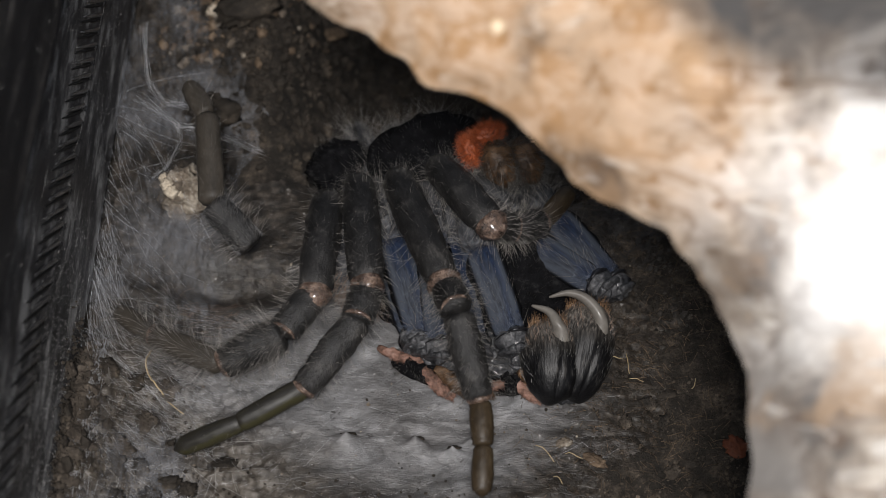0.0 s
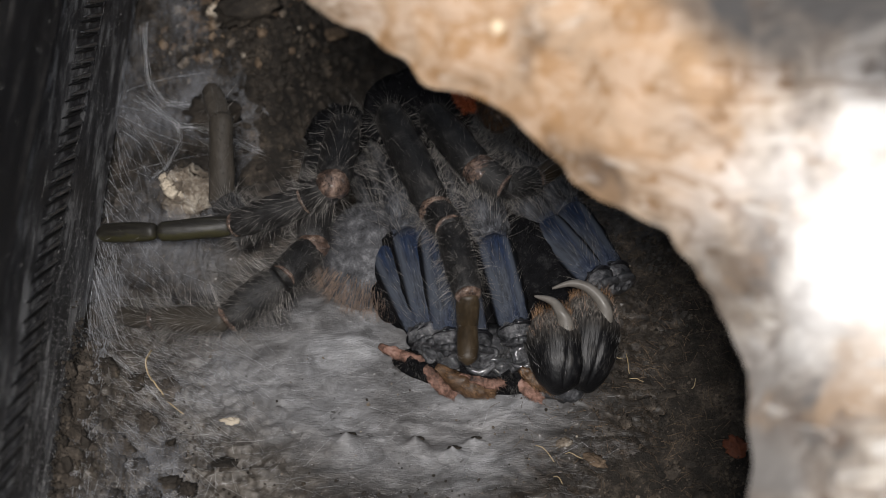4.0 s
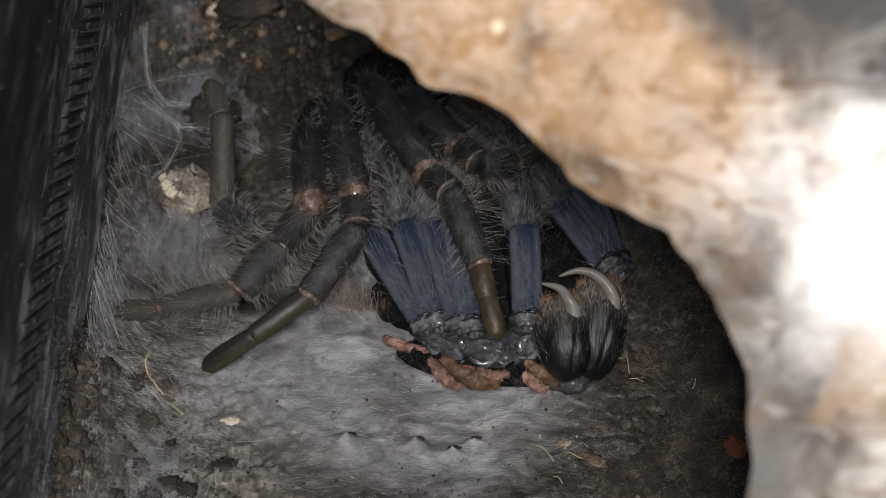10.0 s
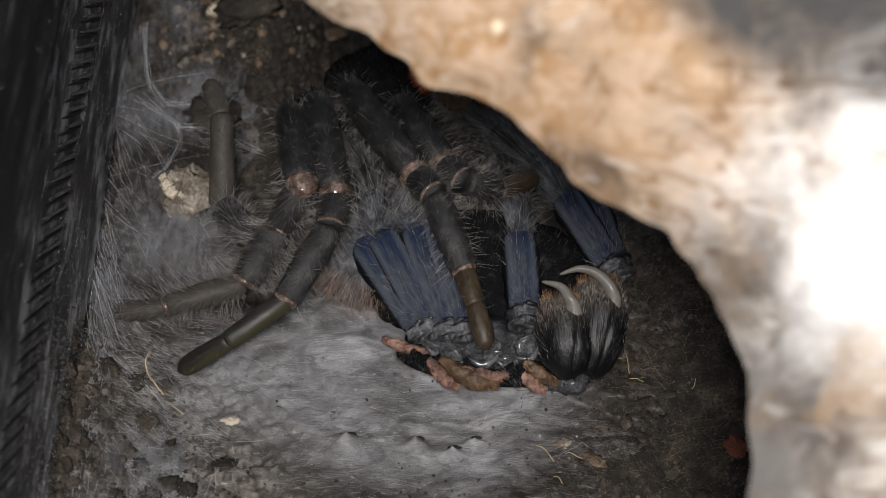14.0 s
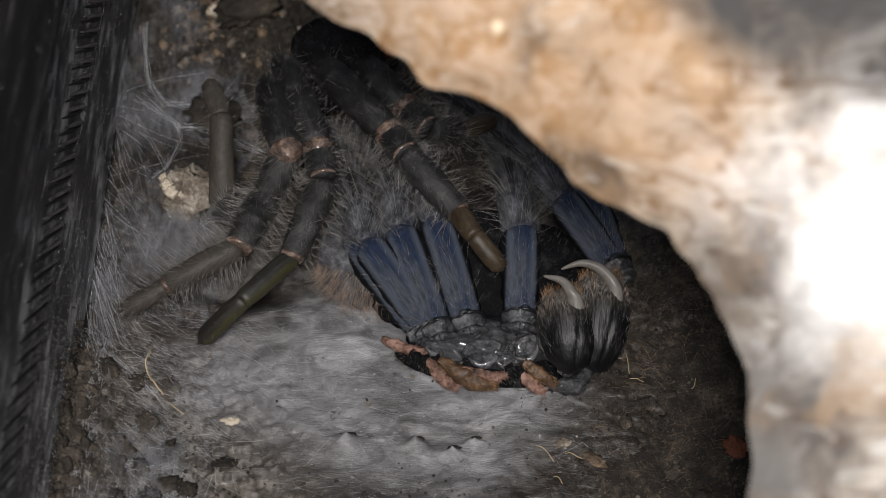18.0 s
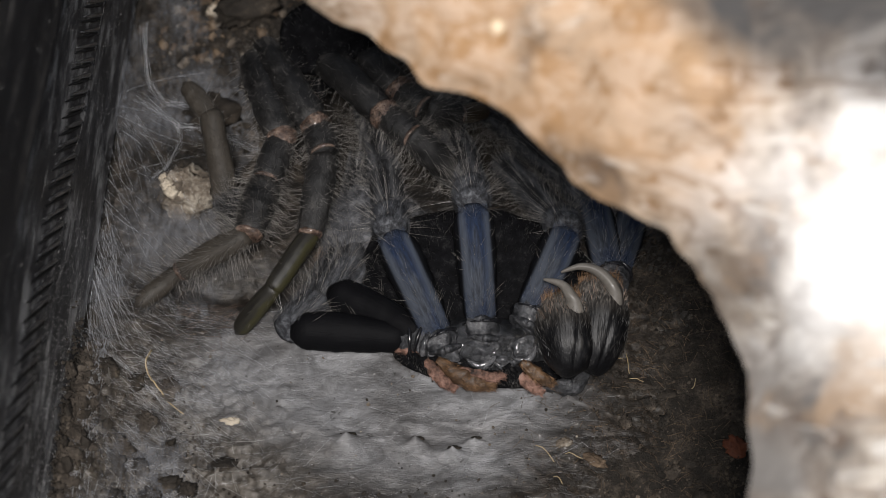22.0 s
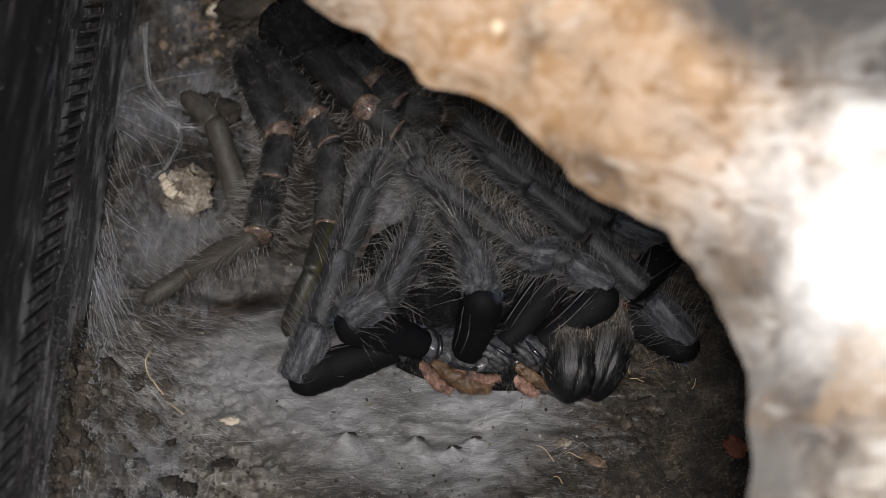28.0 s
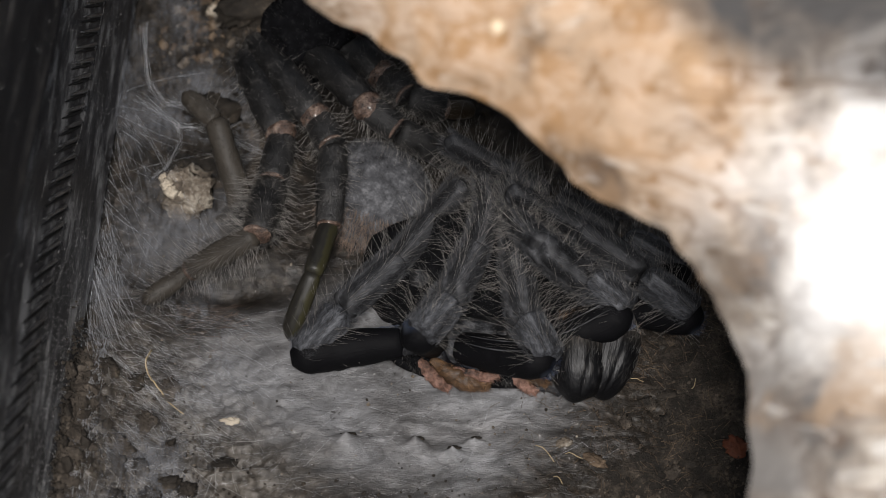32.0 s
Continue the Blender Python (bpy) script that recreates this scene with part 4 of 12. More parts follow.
def jaw_mesh(size, seed):
    """An egg-shaped jaw, blunt where the fang hinges, combed by fine ridges on its outer face."""
    rings, sides = 34, 140
    verts, faces = [], []
    for i in range(rings + 1):
        th = math.pi * (0.02 + 0.96 * i / rings)
        for k in range(sides):
            ph = 2 * math.pi * k / sides
            d = Vector((math.sin(th) * math.cos(ph), math.sin(th) * math.sin(ph), math.cos(th)))
            s = 1 + 0.07 * noise.noise(d * 2.0 + Vector((seed, 0, 3)))
            s += 0.05 * ease(0.1, -0.6, d.z) * (1 - abs(d.z))
            ridge = ease(0.2, 0.75, d.y) * ease(-0.45, 0.0, d.z) * ease(0.98, 0.7, d.z)
            s += 0.003 * ridge * math.sin(ph * 46 + 3.0 * noise.noise(Vector((ph * 3, d.z * 2, seed))))
            s -= 0.05 * ridge * math.exp(-((ph - 1.35 - 0.25 * d.z) / 0.09) ** 2)
            verts.append((d.x * size[0] * s * MM, d.y * size[1] * s * MM, d.z * size[2] * s * MM))
    for i in range(rings):
        for k in range(sides):
            k2 = (k + 1) % sides
            faces.append((i * sides + k, (i + 1) * sides + k, (i + 1) * sides + k2, i * sides + k2))
    faces.append(tuple(range(sides)))
    faces.append(tuple(rings * sides + k for k in range(sides - 1, -1, -1)))
    return verts, faces


JAWS = (((19.5, -14.5, 25.0), (5.0, 4.8, 7.3), (78, 6, 4), [(1.2, 3.2, -2.8), (0.7, 3.8, -5.4), (-0.6, 3.3, -7.8), (-3.4, 2.6, -9.0)], 1.5),
        ((24.8, -12.9, 22.5), (5.2, 5.2, 8.8), (78, 10, -8), [(1.4, 3.4, -2.0), (1.0, 4.2, -5.4), (-1.6, 3.8, -8.0), (-4.6, 3.2, -8.6), (-7.6, 2.2, -7.4)], 1.5))
for base, (place, size, turn, pts, thick) in enumerate(JAWS):
    v, f = jaw_mesh(size, 5.0 + base)
    j = mesh_object("chelicera", v, f, M_JAW, tarantula, "glossy black jaw with pale hairy top")
    j.matrix_basis = pose(place[0] * MM, place[1] * MM, place[2] * MM, *turn)
    jaws.append((j, Vector(place)))
    smooth_pts = []
    last = len(pts) - 1
    for i in range(19):
        x = i / 18 * last
        k = min(int(x), last - 1)
        u = x - k
        q = [Vector(pts[min(max(k + o, 0), last)]) for o in (-1, 0, 1, 2)]
        smooth_pts.append(0.5 * ((2 * q[1]) + (q[2] - q[0]) * u + (2 * q[0] - 5 * q[1] + 4 * q[2] - q[3]) * u * u + (3 * q[1] - q[0] - 3 * q[2] + q[3]) * u ** 3) * MM)
    v, f = tube(smooth_pts, [(thick - (thick - 0.22) * (i / 18) ** 2.0) * MM for i in range(19)], 16, 0.75)
    FANGS.append(mesh_object("fang", v, f, M_FANG, j, "curved ivory-white fang"))
    rng = np.random.default_rng(77 + base)
    for label, n, mat, z0, z1, long, stand in (("reddish brown fringe at the fang", 260, M_BROWNFUR, -0.92, -0.70, 2.4, 0.35), ("", 260, M_TANHAIR, -0.8, -0.3, 1.5, 0.3), ("", 320, M_DARKHAIR, -0.75, 0.0, 1.5, 0.3), ("", 500, M_BLACKHAIR, -0.4, 0.7, 1.8, 0.3)):
        z = rng.uniform(z0, z1, n)
        ang = rng.uniform(0, 6.283, n)
        rad = np.sqrt(1 - z * z)
        d = np.stack([np.cos(ang) * rad, np.sin(ang) * rad, z], 1)
        ways = d * stand + np.array([0, 0, -1.0]) + rng.normal(size=(n, 3)) * 0.18
        ways /= np.linalg.norm(ways, axis=1)[:, None]
        setae("fringe" if label else "bristles", d * np.array(size) * MM, ways, rng.uniform(0.4, 1.0, n) * long * MM, 0.000035, mat, j, label, seed=80 + base)

# body of the shed skin
SKIN_BODY = []
for name, place, size, mat, label, rough, hair in (
        ("old_abdomen", (-19.0, 15.0, -4.5), (6.0, 5.0, 3.5), M_VELVET, "crumpled black abdomen skin", 0.28, (300, 1.6, M_BLACKHAIR, (-0.3, 0.3, 0.2))),
        ("old_carapace", (-3.0, 16.5, 2.0), (11.0, 7.5, 4.5), M_VELVET, "dark hollow carapace skin", 0.2, (500, 1.8, M_BLACKHAIR, (0, 0.4, 0.3))),
        ("old_chelicera", (9.6, 15.0, 11.0), (3.2, 4.6, 3.6), M_BROWNFOLD, "dark hairy jaw skin", 0.15, (900, 3.2, M_DARKHAIR, (0.1, -0.5, 0.2))),
        ("old_chelicera", (14.6, 15.6, 9.0), (3.0, 4.4, 3.4), M_BROWNFOLD, "dark hairy jaw skin", 0.15, (700, 3.2, M_DARKHAIR, (0.1, -0.5, 0.2))),
        ("mouth_fringe", (7.6, 20.0, 12.0), (2.8, 1.4, 1.4), M_ORANGE, "orange fringe of the mouth parts", 0.3, (1300, 1.8, M_ORANGE, (0, 0.2, 0.3))),
        ("mouth_fringe", (4.6, 17.2, 12.5), (1.3, 2.4, 1.3), M_ORANGE, "orange fringe of the mouth parts", 0.3, (1100, 1.8, M_ORANGE, (-0.2, 0.1, 0.3)))):
    SKIN_BODY.append((lump(name, place, size, mat, shed_skin, label, (0, 0, 20), rough, 3.0, hair), Vector(place)))


# ---- loose things on the floor ----
def on_ground(x, y):
    return Vector((x * MM, y * MM, ground_z(x, y) * MM))


def loose(name, x, y, size, material, label, category, seed, turn=0, lift=0.6, tip=0):
    v, f = rock_mesh(size, seed)
    ob = mesh_object(name, v, f, material)
    ob.matrix_world = Matrix.Translation(on_ground(x, y) + Vector((0, 0, size[2] * MM * lift))) @ pose(0, 0, 0, tip, 0, turn)
    return tagged(ob, label, category)


GOLD = (1 + 5 ** 0.5) / 2
ICO_POINTS = [Vector(p) / 1.9 for p in ((-1, GOLD, 0), (1, GOLD, 0), (-1, -GOLD, 0), (1, -GOLD, 0), (0, -1, GOLD), (0, 1, GOLD), (0, -1, -GOLD), (0, 1, -GOLD), (GOLD, 0, -1), (GOLD, 0, 1), (-GOLD, 0, -1), (-GOLD, 0, 1))]
ICO_FACES = ((0, 11, 5), (0, 5, 1), (0, 1, 7), (0, 7, 10), (0, 10, 11), (1, 5, 9), (5, 11, 4), (11, 10, 2), (10, 7, 6), (7, 1, 8),
             (3, 9, 4), (3, 4, 2), (3, 2, 6), (3, 6, 8), (3, 8, 9), (4, 9, 5), (2, 4, 11), (6, 2, 10), (8, 6, 7), (9, 8, 1))


def crumbs(name, count, area, low, high, material, label, seed):
    rng = random.Random(seed)
    verts, faces = [], []
    for _ in range(count):
        x, y = area(rng)
        r = low + (high - low) * rng.random() ** 3
        c = on_ground(x, y) + Vector((0, 0, r * 0.25 * MM))
        o = len(verts)
        rot = Euler((rng.uniform(0, 6), rng.uniform(0, 6), rng.uniform(0, 6))).to_matrix()
        sx, sy, sz = (r * rng.uniform(0.65, 1.15) * MM for _ in range(3))
        for p in ICO_POINTS:
            k = rng.uniform(0.55, 1.15)
            verts.append(c + rot @ Vector((p[0] * sx * k, p[1] * sy * k, p[2] * sz * k)))
        for f in ICO_FACES:
            faces.append((o + f[0], o + f[1], o + f[2]))
    ob = mesh_object(name, verts, faces, material, smooth=False)
    return tagged(ob, label, "soil", kind="stuff")


crumbs("soil_crumbs", 9000, lambda r: (r.triangular(16, 80, 46), r.uniform(-72, 50)), 0.06, 0.55, M_CRUMB, "loose dark brown crumbs of soil", 3)
crumbs("soil_crumbs", 5000, lambda r: (r.uniform(-58, 10), r.triangular(18, 100, 45)), 0.2, 1.5, M_CRUMB, "loose dark brown crumbs of soil", 4)
crumbs("silk_specks", 300, lambda r: (r.uniform(-50, 35), r.uniform(-60, 5)), 0.1, 0.4, M_CRUST, "small pale flecks stuck in silk", 6)


def threads(name, ends, thick, material, label, sag=0.08, seed=1, parent=None):
    """Fine threads, each a thin three-sided strand that sags between its two ends (mm)."""
    rng = np.random.default_rng(seed)
    verts, faces = [], []
    for a, b in ends:
        a, b = np.array(a, float), np.array(b, float)
        span = np.linalg.norm(b - a)
        drop = np.array([rng.normal() * 0.04, rng.normal() * 0.04, -abs(rng.normal()) * sag]) * span
        o, n = len(verts), 7
        w = thick * rng.uniform(0.5, 1.3)
        for i in range(n):
            s = i / (n - 1)
            p = a + (b - a) * s + drop * 4 * s * (1 - s)
            for k in range(3):
                ang = 2.0944 * k
                verts.append((p + np.array([math.cos(ang), math.sin(ang) * 0.6, math.sin(ang)]) * w) * MM)
        for i in range(n - 1):
            for k in range(3):
                k2 = (k + 1) % 3
                faces.append((o + i * 3 + k, o + i * 3 + k2, o + i * 3 + 3 + k2, o + i * 3 + 3 + k))
    ob = mesh_object(name, verts, faces, material, parent)
    return tagged(ob, label, "" if parent else "silk", kind="stuff")


# silk veil from the lip of the wall down to the floor
def veil(name, y0, y1, reach, lift, seed):
    nu, nv = 90, 26
    verts, faces = [], []
    for i in range(nu + 1):
        y = y0 + (y1 - y0) * i / nu
        far = reach + 7 * noise.noise(Vector((y * 0.06, seed, 0.2))) + 2.5 * noise.noise(Vector((y * 0.3, seed, 1.2)))
        for j in range(nv + 1):
            s = j / nv
            x = -60.2 + far * s
            gz = ground_z(x, y) + 0.5
            z = max(gz, (9.5 + lift) * (1 - s) ** 1.9 + gz * (1 - (1 - s) ** 1.9) + 0.5 * noise.noise(Vector((x * 0.25, y * 0.25, seed))))
            yy = y + 5 * s * noise.noise(Vector((y * 0.1, s * 2, seed + 3)))
            verts.append((x * MM, yy * MM, z * MM))
    for i in range(nu):
        for j in range(nv):
            a = i * (nv + 1) + j
            faces.append((a, a + 1, a + nv + 2, a + nv + 1))
    ob = mesh_object(name, verts, faces, M_WEB)
    return tagged(ob, "thin white silk veil between wall and floor", "silk web", kind="stuff")


veil("silk_veil", -62, 62, 17, 0, 1.0)
veil("silk_veil", -30, 58, 24, 3, 2.0)
veil("silk_veil", -76, -14, 21, 2, 5.0)


# ropes of gathered silk spanning the back bank: places in mm of the sloping frame
def rope(points, strands, spread, seed):
    rng = random.Random(seed)
    verts, faces = [], []
    last = len(points) - 1
    for _ in range(strands):
        off = [(rng.gauss(0, spread * 1.5), rng.gauss(0, spread * 1.5)) for _ in points]
        w = rng.uniform(0.004, 0.011)
        o, n = len(verts), 6 * last + 1
        for i in range(n):
            x = i / 6
            k = min(int(x), last - 1)
            u = x - k
            a, b = points[k], points[k + 1]
            p = slope(a[0] + (b[0] - a[0]) * u + off[k][0] + (off[k + 1][0] - off[k][0]) * u, a[1] + (b[1] - a[1]) * u + off[k][1] + (off[k + 1][1] - off[k][1]) * u, a[2] + (b[2] - a[2]) * u) / MM
            p.z = max(p.z, ground_z(p.x, p.y) + 0.7)
            for k3 in range(3):
                ang = 2.0944 * k3
                verts.append((p + Vector((math.cos(ang), math.sin(ang) * 0.6, math.sin(ang))) * w) * MM)
        for i in range(n - 1):
            for k3 in range(3):
                k2 = (k3 + 1) % 3
                faces.append((o + i * 3 + k3, o + i * 3 + k2, o + i * 3 + 3 + k2, o + i * 3 + 3 + k3))
    return tagged(mesh_object("silk_rope", verts, faces, M_SILKTHREAD), "gathered white silk strands over the soil bank", "silk", kind="stuff")


rope([(-53.5, 40, 4), (-53.2, 31, 4), (-52.0, 28.5, 3.5), (-49.8, 26.3, 3), (-46.0, 26.0, 2)], 16, 0.35, 1)
rope([(-54.5, 27.0, 3), (-50.5, 24.0, 3), (-47.4, 22.0, 3), (-43.0, 21.8, 2.5), (-37.2, 19.4, 2), (-31.8, 17.0, 2)], 16, 0.35, 2)
rope([(-47.4, 22.0, 3), (-47.2, 19.5, 3), (-49.8, 15.2, 2.5), (-52.3, 12.8, 3)], 10, 0.25, 3)
rope([(-54.6, 22.0, 4), (-50.0, 15.0, 3), (-45.5, 6.0, 2), (-43.0, 1.0, 1)], 10, 0.8, 4)
rope([(-53.0, -6.0, 2), (-49.0, -10.0, 1.5), (-47.8, -16.0, 1), (-46.5, -22.0, 1)], 12, 0.6, 5)
rope([(-57.0, -20.0, 14), (-57.0, -28.0, 20), (-57.0, -36.0, 26), (-57.0, -46.0, 33)], 40, 0.5, 6)
rope([(-59.5, -28.0, 4), (-56.0, -34.0, 2), (-50.0, -40.5, 1), (-45.5, -45.0, 1)], 14, 0.35, 7)

rng = random.Random(11)
ends = []
for _ in range(60):
    y = rng.uniform(-45, 30)
    x = -60 + abs(rng.gauss(0, 6)) + 1.5
    yy = y - 10 + rng.gauss(0, 9)
    ends.append(((-60.2, y, rng.uniform(8.5, 12)), (x, yy, ground_z(x, yy) + rng.uniform(0, 1.2))))
threads("silk_threads", ends, 0.016, M_SILKTHREAD, "fine pale silk threads hanging off the wall", 0.05, 3)
ends = []
for _ in range(420):
    x, y = rng.uniform(-58, 24), rng.triangular(-66, 0, -52)
    a = rng.gauss(0.15, 0.45)
    ln = rng.uniform(2, 8)
    x2, y2 = x + math.cos(a) * ln, y + math.sin(a) * ln
    ends.append(((x, y, ground_z(x, y) + 0.6), (x2, y2, ground_z(x2, y2) + rng.uniform(0.4, 1.6))))
threads("silk_threads", ends, 0.009, M_SILKTHREAD, "fine silk threads lying over the mat", 0.01, 4)
ends = []
for _ in range(9):
    y = rng.uniform(8, 34)
    x = rng.uniform(-52, -34)
    ends.append(((-60, y, 9), (x, y + rng.gauss(0, 5), ground_z(x, y) + 2)))
threads("silk_threads", ends, 0.02, M_SILKTHREAD, "thick silk guy threads at the back bank", 0.12, 5)

ends = []
for _ in range(80):
    y = rng.uniform(-27, 4)
    x, yy = -59 + abs(rng.gauss(0, 7)), y - rng.uniform(4, 22)
    ends.append(((-60.2, y, rng.uniform(5, 9)), (x, yy, ground_z(x, yy) + rng.uniform(0.2, 0.8))))
threads("silk_threads", ends, 0.013, M_SILKTHREAD, "fan of silk strands from the wall to the mat", 0.03, 12)
ends = []
for _ in range(420):
    x, y = rng.uniform(-57, -34), rng.uniform(-42, -14)
    a, ln = rng.gauss(-0.45 - 0.02 * (x + 45), 0.35), rng.uniform(3, 11)
    x2, y2 = x + math.cos(a) * ln, y + math.sin(a) * ln
    ends.append(((x, y, ground_z(x, y) + 0.3), (x2, y2, ground_z(x2, y2) + rng.uniform(0.3, 0.9))))
threads("silk_threads", ends, 0.011, M_SILKTHREAD, "combed silk strands over the mat beside the wall", 0.01, 13)
ends = [((-60, -28, 8.5), (-47, -60, 1.5)), ((-60, -30, 8), (-49, -58, 2)), ((-60, -12, 9), (-52, -38, 3)), ((-60, -14, 9), (-53, -34, 3)), ((-59.5, -36, 7), (-50, -66, 1)), ((-60, 2, 9), (-55, -22, 4))]
threads("silk_threads", ends, 0.035, M_SILKTHREAD, "thick bundled silk threads at the wall foot", 0.03, 6)

ends = []
for _ in range(60):
    y, z = rng.uniform(-80, 70), rng.uniform(10, 55)
    dy = rng.uniform(3, 14)
    ends.append(((-60.3, y, z), (-60.25, y + dy, z + rng.gauss(0, 1.5))))
threads("silk_threads", ends, 0.012, M_DUST, "fine silk threads clinging to black plastic", 0.0, 7)

# straw-coloured root fibre with a fork
root_pts = [(-49.8, -24.6, 1.4), (-50.2, -28.0, 0.9), (-48.9, -31.2, 1.3), (-46.4, -34.0, 1.0), (-43.2, -36.8, 0.8)]
fine = []
for i in range(17):
    x = i / 16 * 4
    k = min(int(x), 3)
    q = [Vector(root_pts[min(max(k + o, 0), 4)]) for o in (-1, 0, 1, 2)]
    u = x - k
    p = 0.5 * ((2 * q[1]) + (q[2] - q[0]) * u + (2 * q[0] - 5 * q[1] + 4 * q[2] - q[3]) * u * u + (3 * q[1] - q[0] - 3 * q[2] + q[3]) * u ** 3)
    p.z = ground_z(p.x, p.y) + 0.35
    fine.append(p * MM)
v, f = tube(fine, [(0.19 - 0.006 * i) * MM for i in range(17)], 8)
tagged(mesh_object("root_fibre", v, f, M_FIBRE), "thin straw-coloured root fibre lying on silk", "root")

# back bank: pebbles, wood and clods
for name, x, y, size, mat, label, cat, seed, turn in (
        ("pebble", -40.5, 63.5, (2.6, 1.9, 1.6), M_PEBBLE, "small cream pebble on the soil bank", "pebble", 1.0, 10),
        ("pebble", -45.5, 56.5, (1.7, 1.3, 1.2), M_PEBBLE, "small cream pebble on the soil bank", "pebble", 2.0, 50),
        ("pebble", -47.5, 59.5, (1.4, 1.2, 1.0), M_CHIP, "small brown pebble on the soil bank", "pebble", 3.0, 0),
        ("pebble", -44.0, 53.5, (1.5, 1.0, 1.0), M_CRUST, "small greyish pebble on the soil bank", "pebble", 4.0, 30),
        ("wood_chip", -36.5, 60, (3.4, 1.3, 1.2), M_CHIP, "pale splinter of rotten wood on the bank", "wood chip", 5.0, 8),
        ("wood_chip", -30.0, 61, (5.2, 1.3, 1.2), M_PEBBLE, "pale splinter of rotten wood on the bank", "wood chip", 6.0, 10),
        ("wood_chip", -23.5, 62, (3.2, 1.4, 1.2), M_CHIP, "pale splinter of rotten wood on the bank", "wood chip", 7.0, 5),
        ("soil_clod", -44.0, 29, (4.6, 4.0, 3.6), M_CRUMB, "dark brown crumbly clod of soil", "clod", 9.0, 0),
        ("soil_clod", -37.5, 52.5, (6.0, 4.0, 3.5), M_CRUMB, "dark brown crumbly clod of soil", "clod", 10.0, 30),
        ("crust_clod", -47.0, 9.0, (5.0, 4.6, 4.4), M_CRUST, "greyish brown clod with white crust", "clod", 14.0, 0),
        ("pale_crumb", -35.5, -37.5, (1.6, 0.7, 0.5), M_PEBBLE, "small cream crumb stuck on silk", "crumb", 19.0, 0),
        ("bark_chip", 48.5, -41.5, (1.8, 2.0, 0.8), M_RED, "rusty red chip of bark on soil", "bark chip", 20.0, 35),
        ("wood_chip", 25.0, -44.5, (2.0, 1.0, 0.6), M_CHIP, "small brown chip of wood on soil", "wood chip", 21.0, -30),
        ("pale_crumb", 20.0, -41.5, (1.4, 0.8, 0.6), M_CRUST, "small greyish crumb on the soil", "crumb", 22.0, 10)):
    loose(name, x, y, size, mat, label, cat, seed, turn)

for k in range(13):
    r = random.Random(40 + k)
    x, y = r.uniform(29, 52), r.uniform(-58, -8)
    loose("soil_lump", x, y, (r.uniform(0.8, 2.0), r.uniform(0.6, 1.4), r.uniform(0.5, 0.9)), (M_CRUMB, M_CAKE, M_CRUMB, M_SOIL)[k % 4], "small dark lump of soil and wood", "soil lump", 60.0 + k, r.uniform(0, 180))

crumbs("wood_crumbs", 240, lambda r: (r.triangular(-58, -20, -46), r.triangular(40, 75, 54)), 0.3, 1.7, M_CHIP, "brown crumbs of rotten wood on the bank", 31)
crumbs("wood_crumbs", 90, lambda r: (r.triangular(-58, -26, -47), r.triangular(36, 75, 52)), 0.3, 1.5, M_CRUST, "greyish crumbs of rotten wood on the bank", 32)

# white granules on the crusted clod
for k in range(14):
    r = random.Random(90 + k)
    loose("granule", -48.8 + r.gauss(0, 1.2), 7.5 + r.gauss(0, 1.4), (r.uniform(0.6, 1.1),) * 3, M_PEBBLE, "white chalky granule on a clod", "granule", 120.0 + k, 0, 5.5)

# crust of soil and fibre along the lip of the wall
rr = random.Random(21)
verts, faces = [], []
for _ in range(1100):
    y = rr.choice((rr.gauss(30, 3), rr.gauss(52, 4), rr.uniform(-20, 62), rr.gauss(-48, 12), rr.gauss(-38, 6), rr.gauss(-60, 10)))
    r = rr.uniform(0.06, 0.26) * (2.2 if y < -25 else 1.0)
    c = Vector((-60.1 + rr.uniform(0, 0.5), y, 9 + rr.gauss(0, 0.6) + (abs(rr.gauss(0, 4)) if y < -22 else 0)))
    o = len(verts)
    for d in ((1, 0, 0), (-1, 0, 0), (0, 1, 0), (0, -1, 0), (0, 0, 1), (0, 0, -1)):
        verts.append((c + Vector(d) * r * rr.uniform(0.5, 1.3)) * MM)
    for a, b, e in ((0, 2, 4), (2, 1, 4), (1, 3, 4), (3, 0, 4), (2, 0, 5), (1, 2, 5), (3, 1, 5), (0, 3, 5)):
        faces.append((o + a, o + b, o + e))
tagged(mesh_object("wall_crust", verts, faces, M_CRUMB, smooth=False), "dry brown soil crumbs stuck along the wall", "soil", kind="stuff")

# dust on the black wall
verts, faces = [], []
for grain in range(12500):
    y, z = rr.uniform(-95, 75), (rr.uniform(9.5, 56) if rr.random() < 0.7 else rr.uniform(59, 110))
    if grain > 8000:
        y, z = rr.triangular(-95, 0, -50), rr.triangular(9, 42, 14)
    r = 0.028 + 0.09 * rr.random() ** 5
    c = Vector((-60.35 if z < 56 else -57.45, y, z))
    o = len(verts)
    for d in ((1, 0, 0), (0, 1, 0), (0, -0.5, 0.9), (0, -0.5, -0.9)):
        verts.append((c + Vector(d) * r * rr.uniform(0.6, 1.4)) * MM)
    faces += [(o, o + 1, o + 2), (o, o + 2, o + 3), (o, o + 3, o + 1)]
tagged(mesh_object("dust", verts, faces, M_DUST, smooth=False), "pale dust grains on black plastic", "dust", kind="stuff")

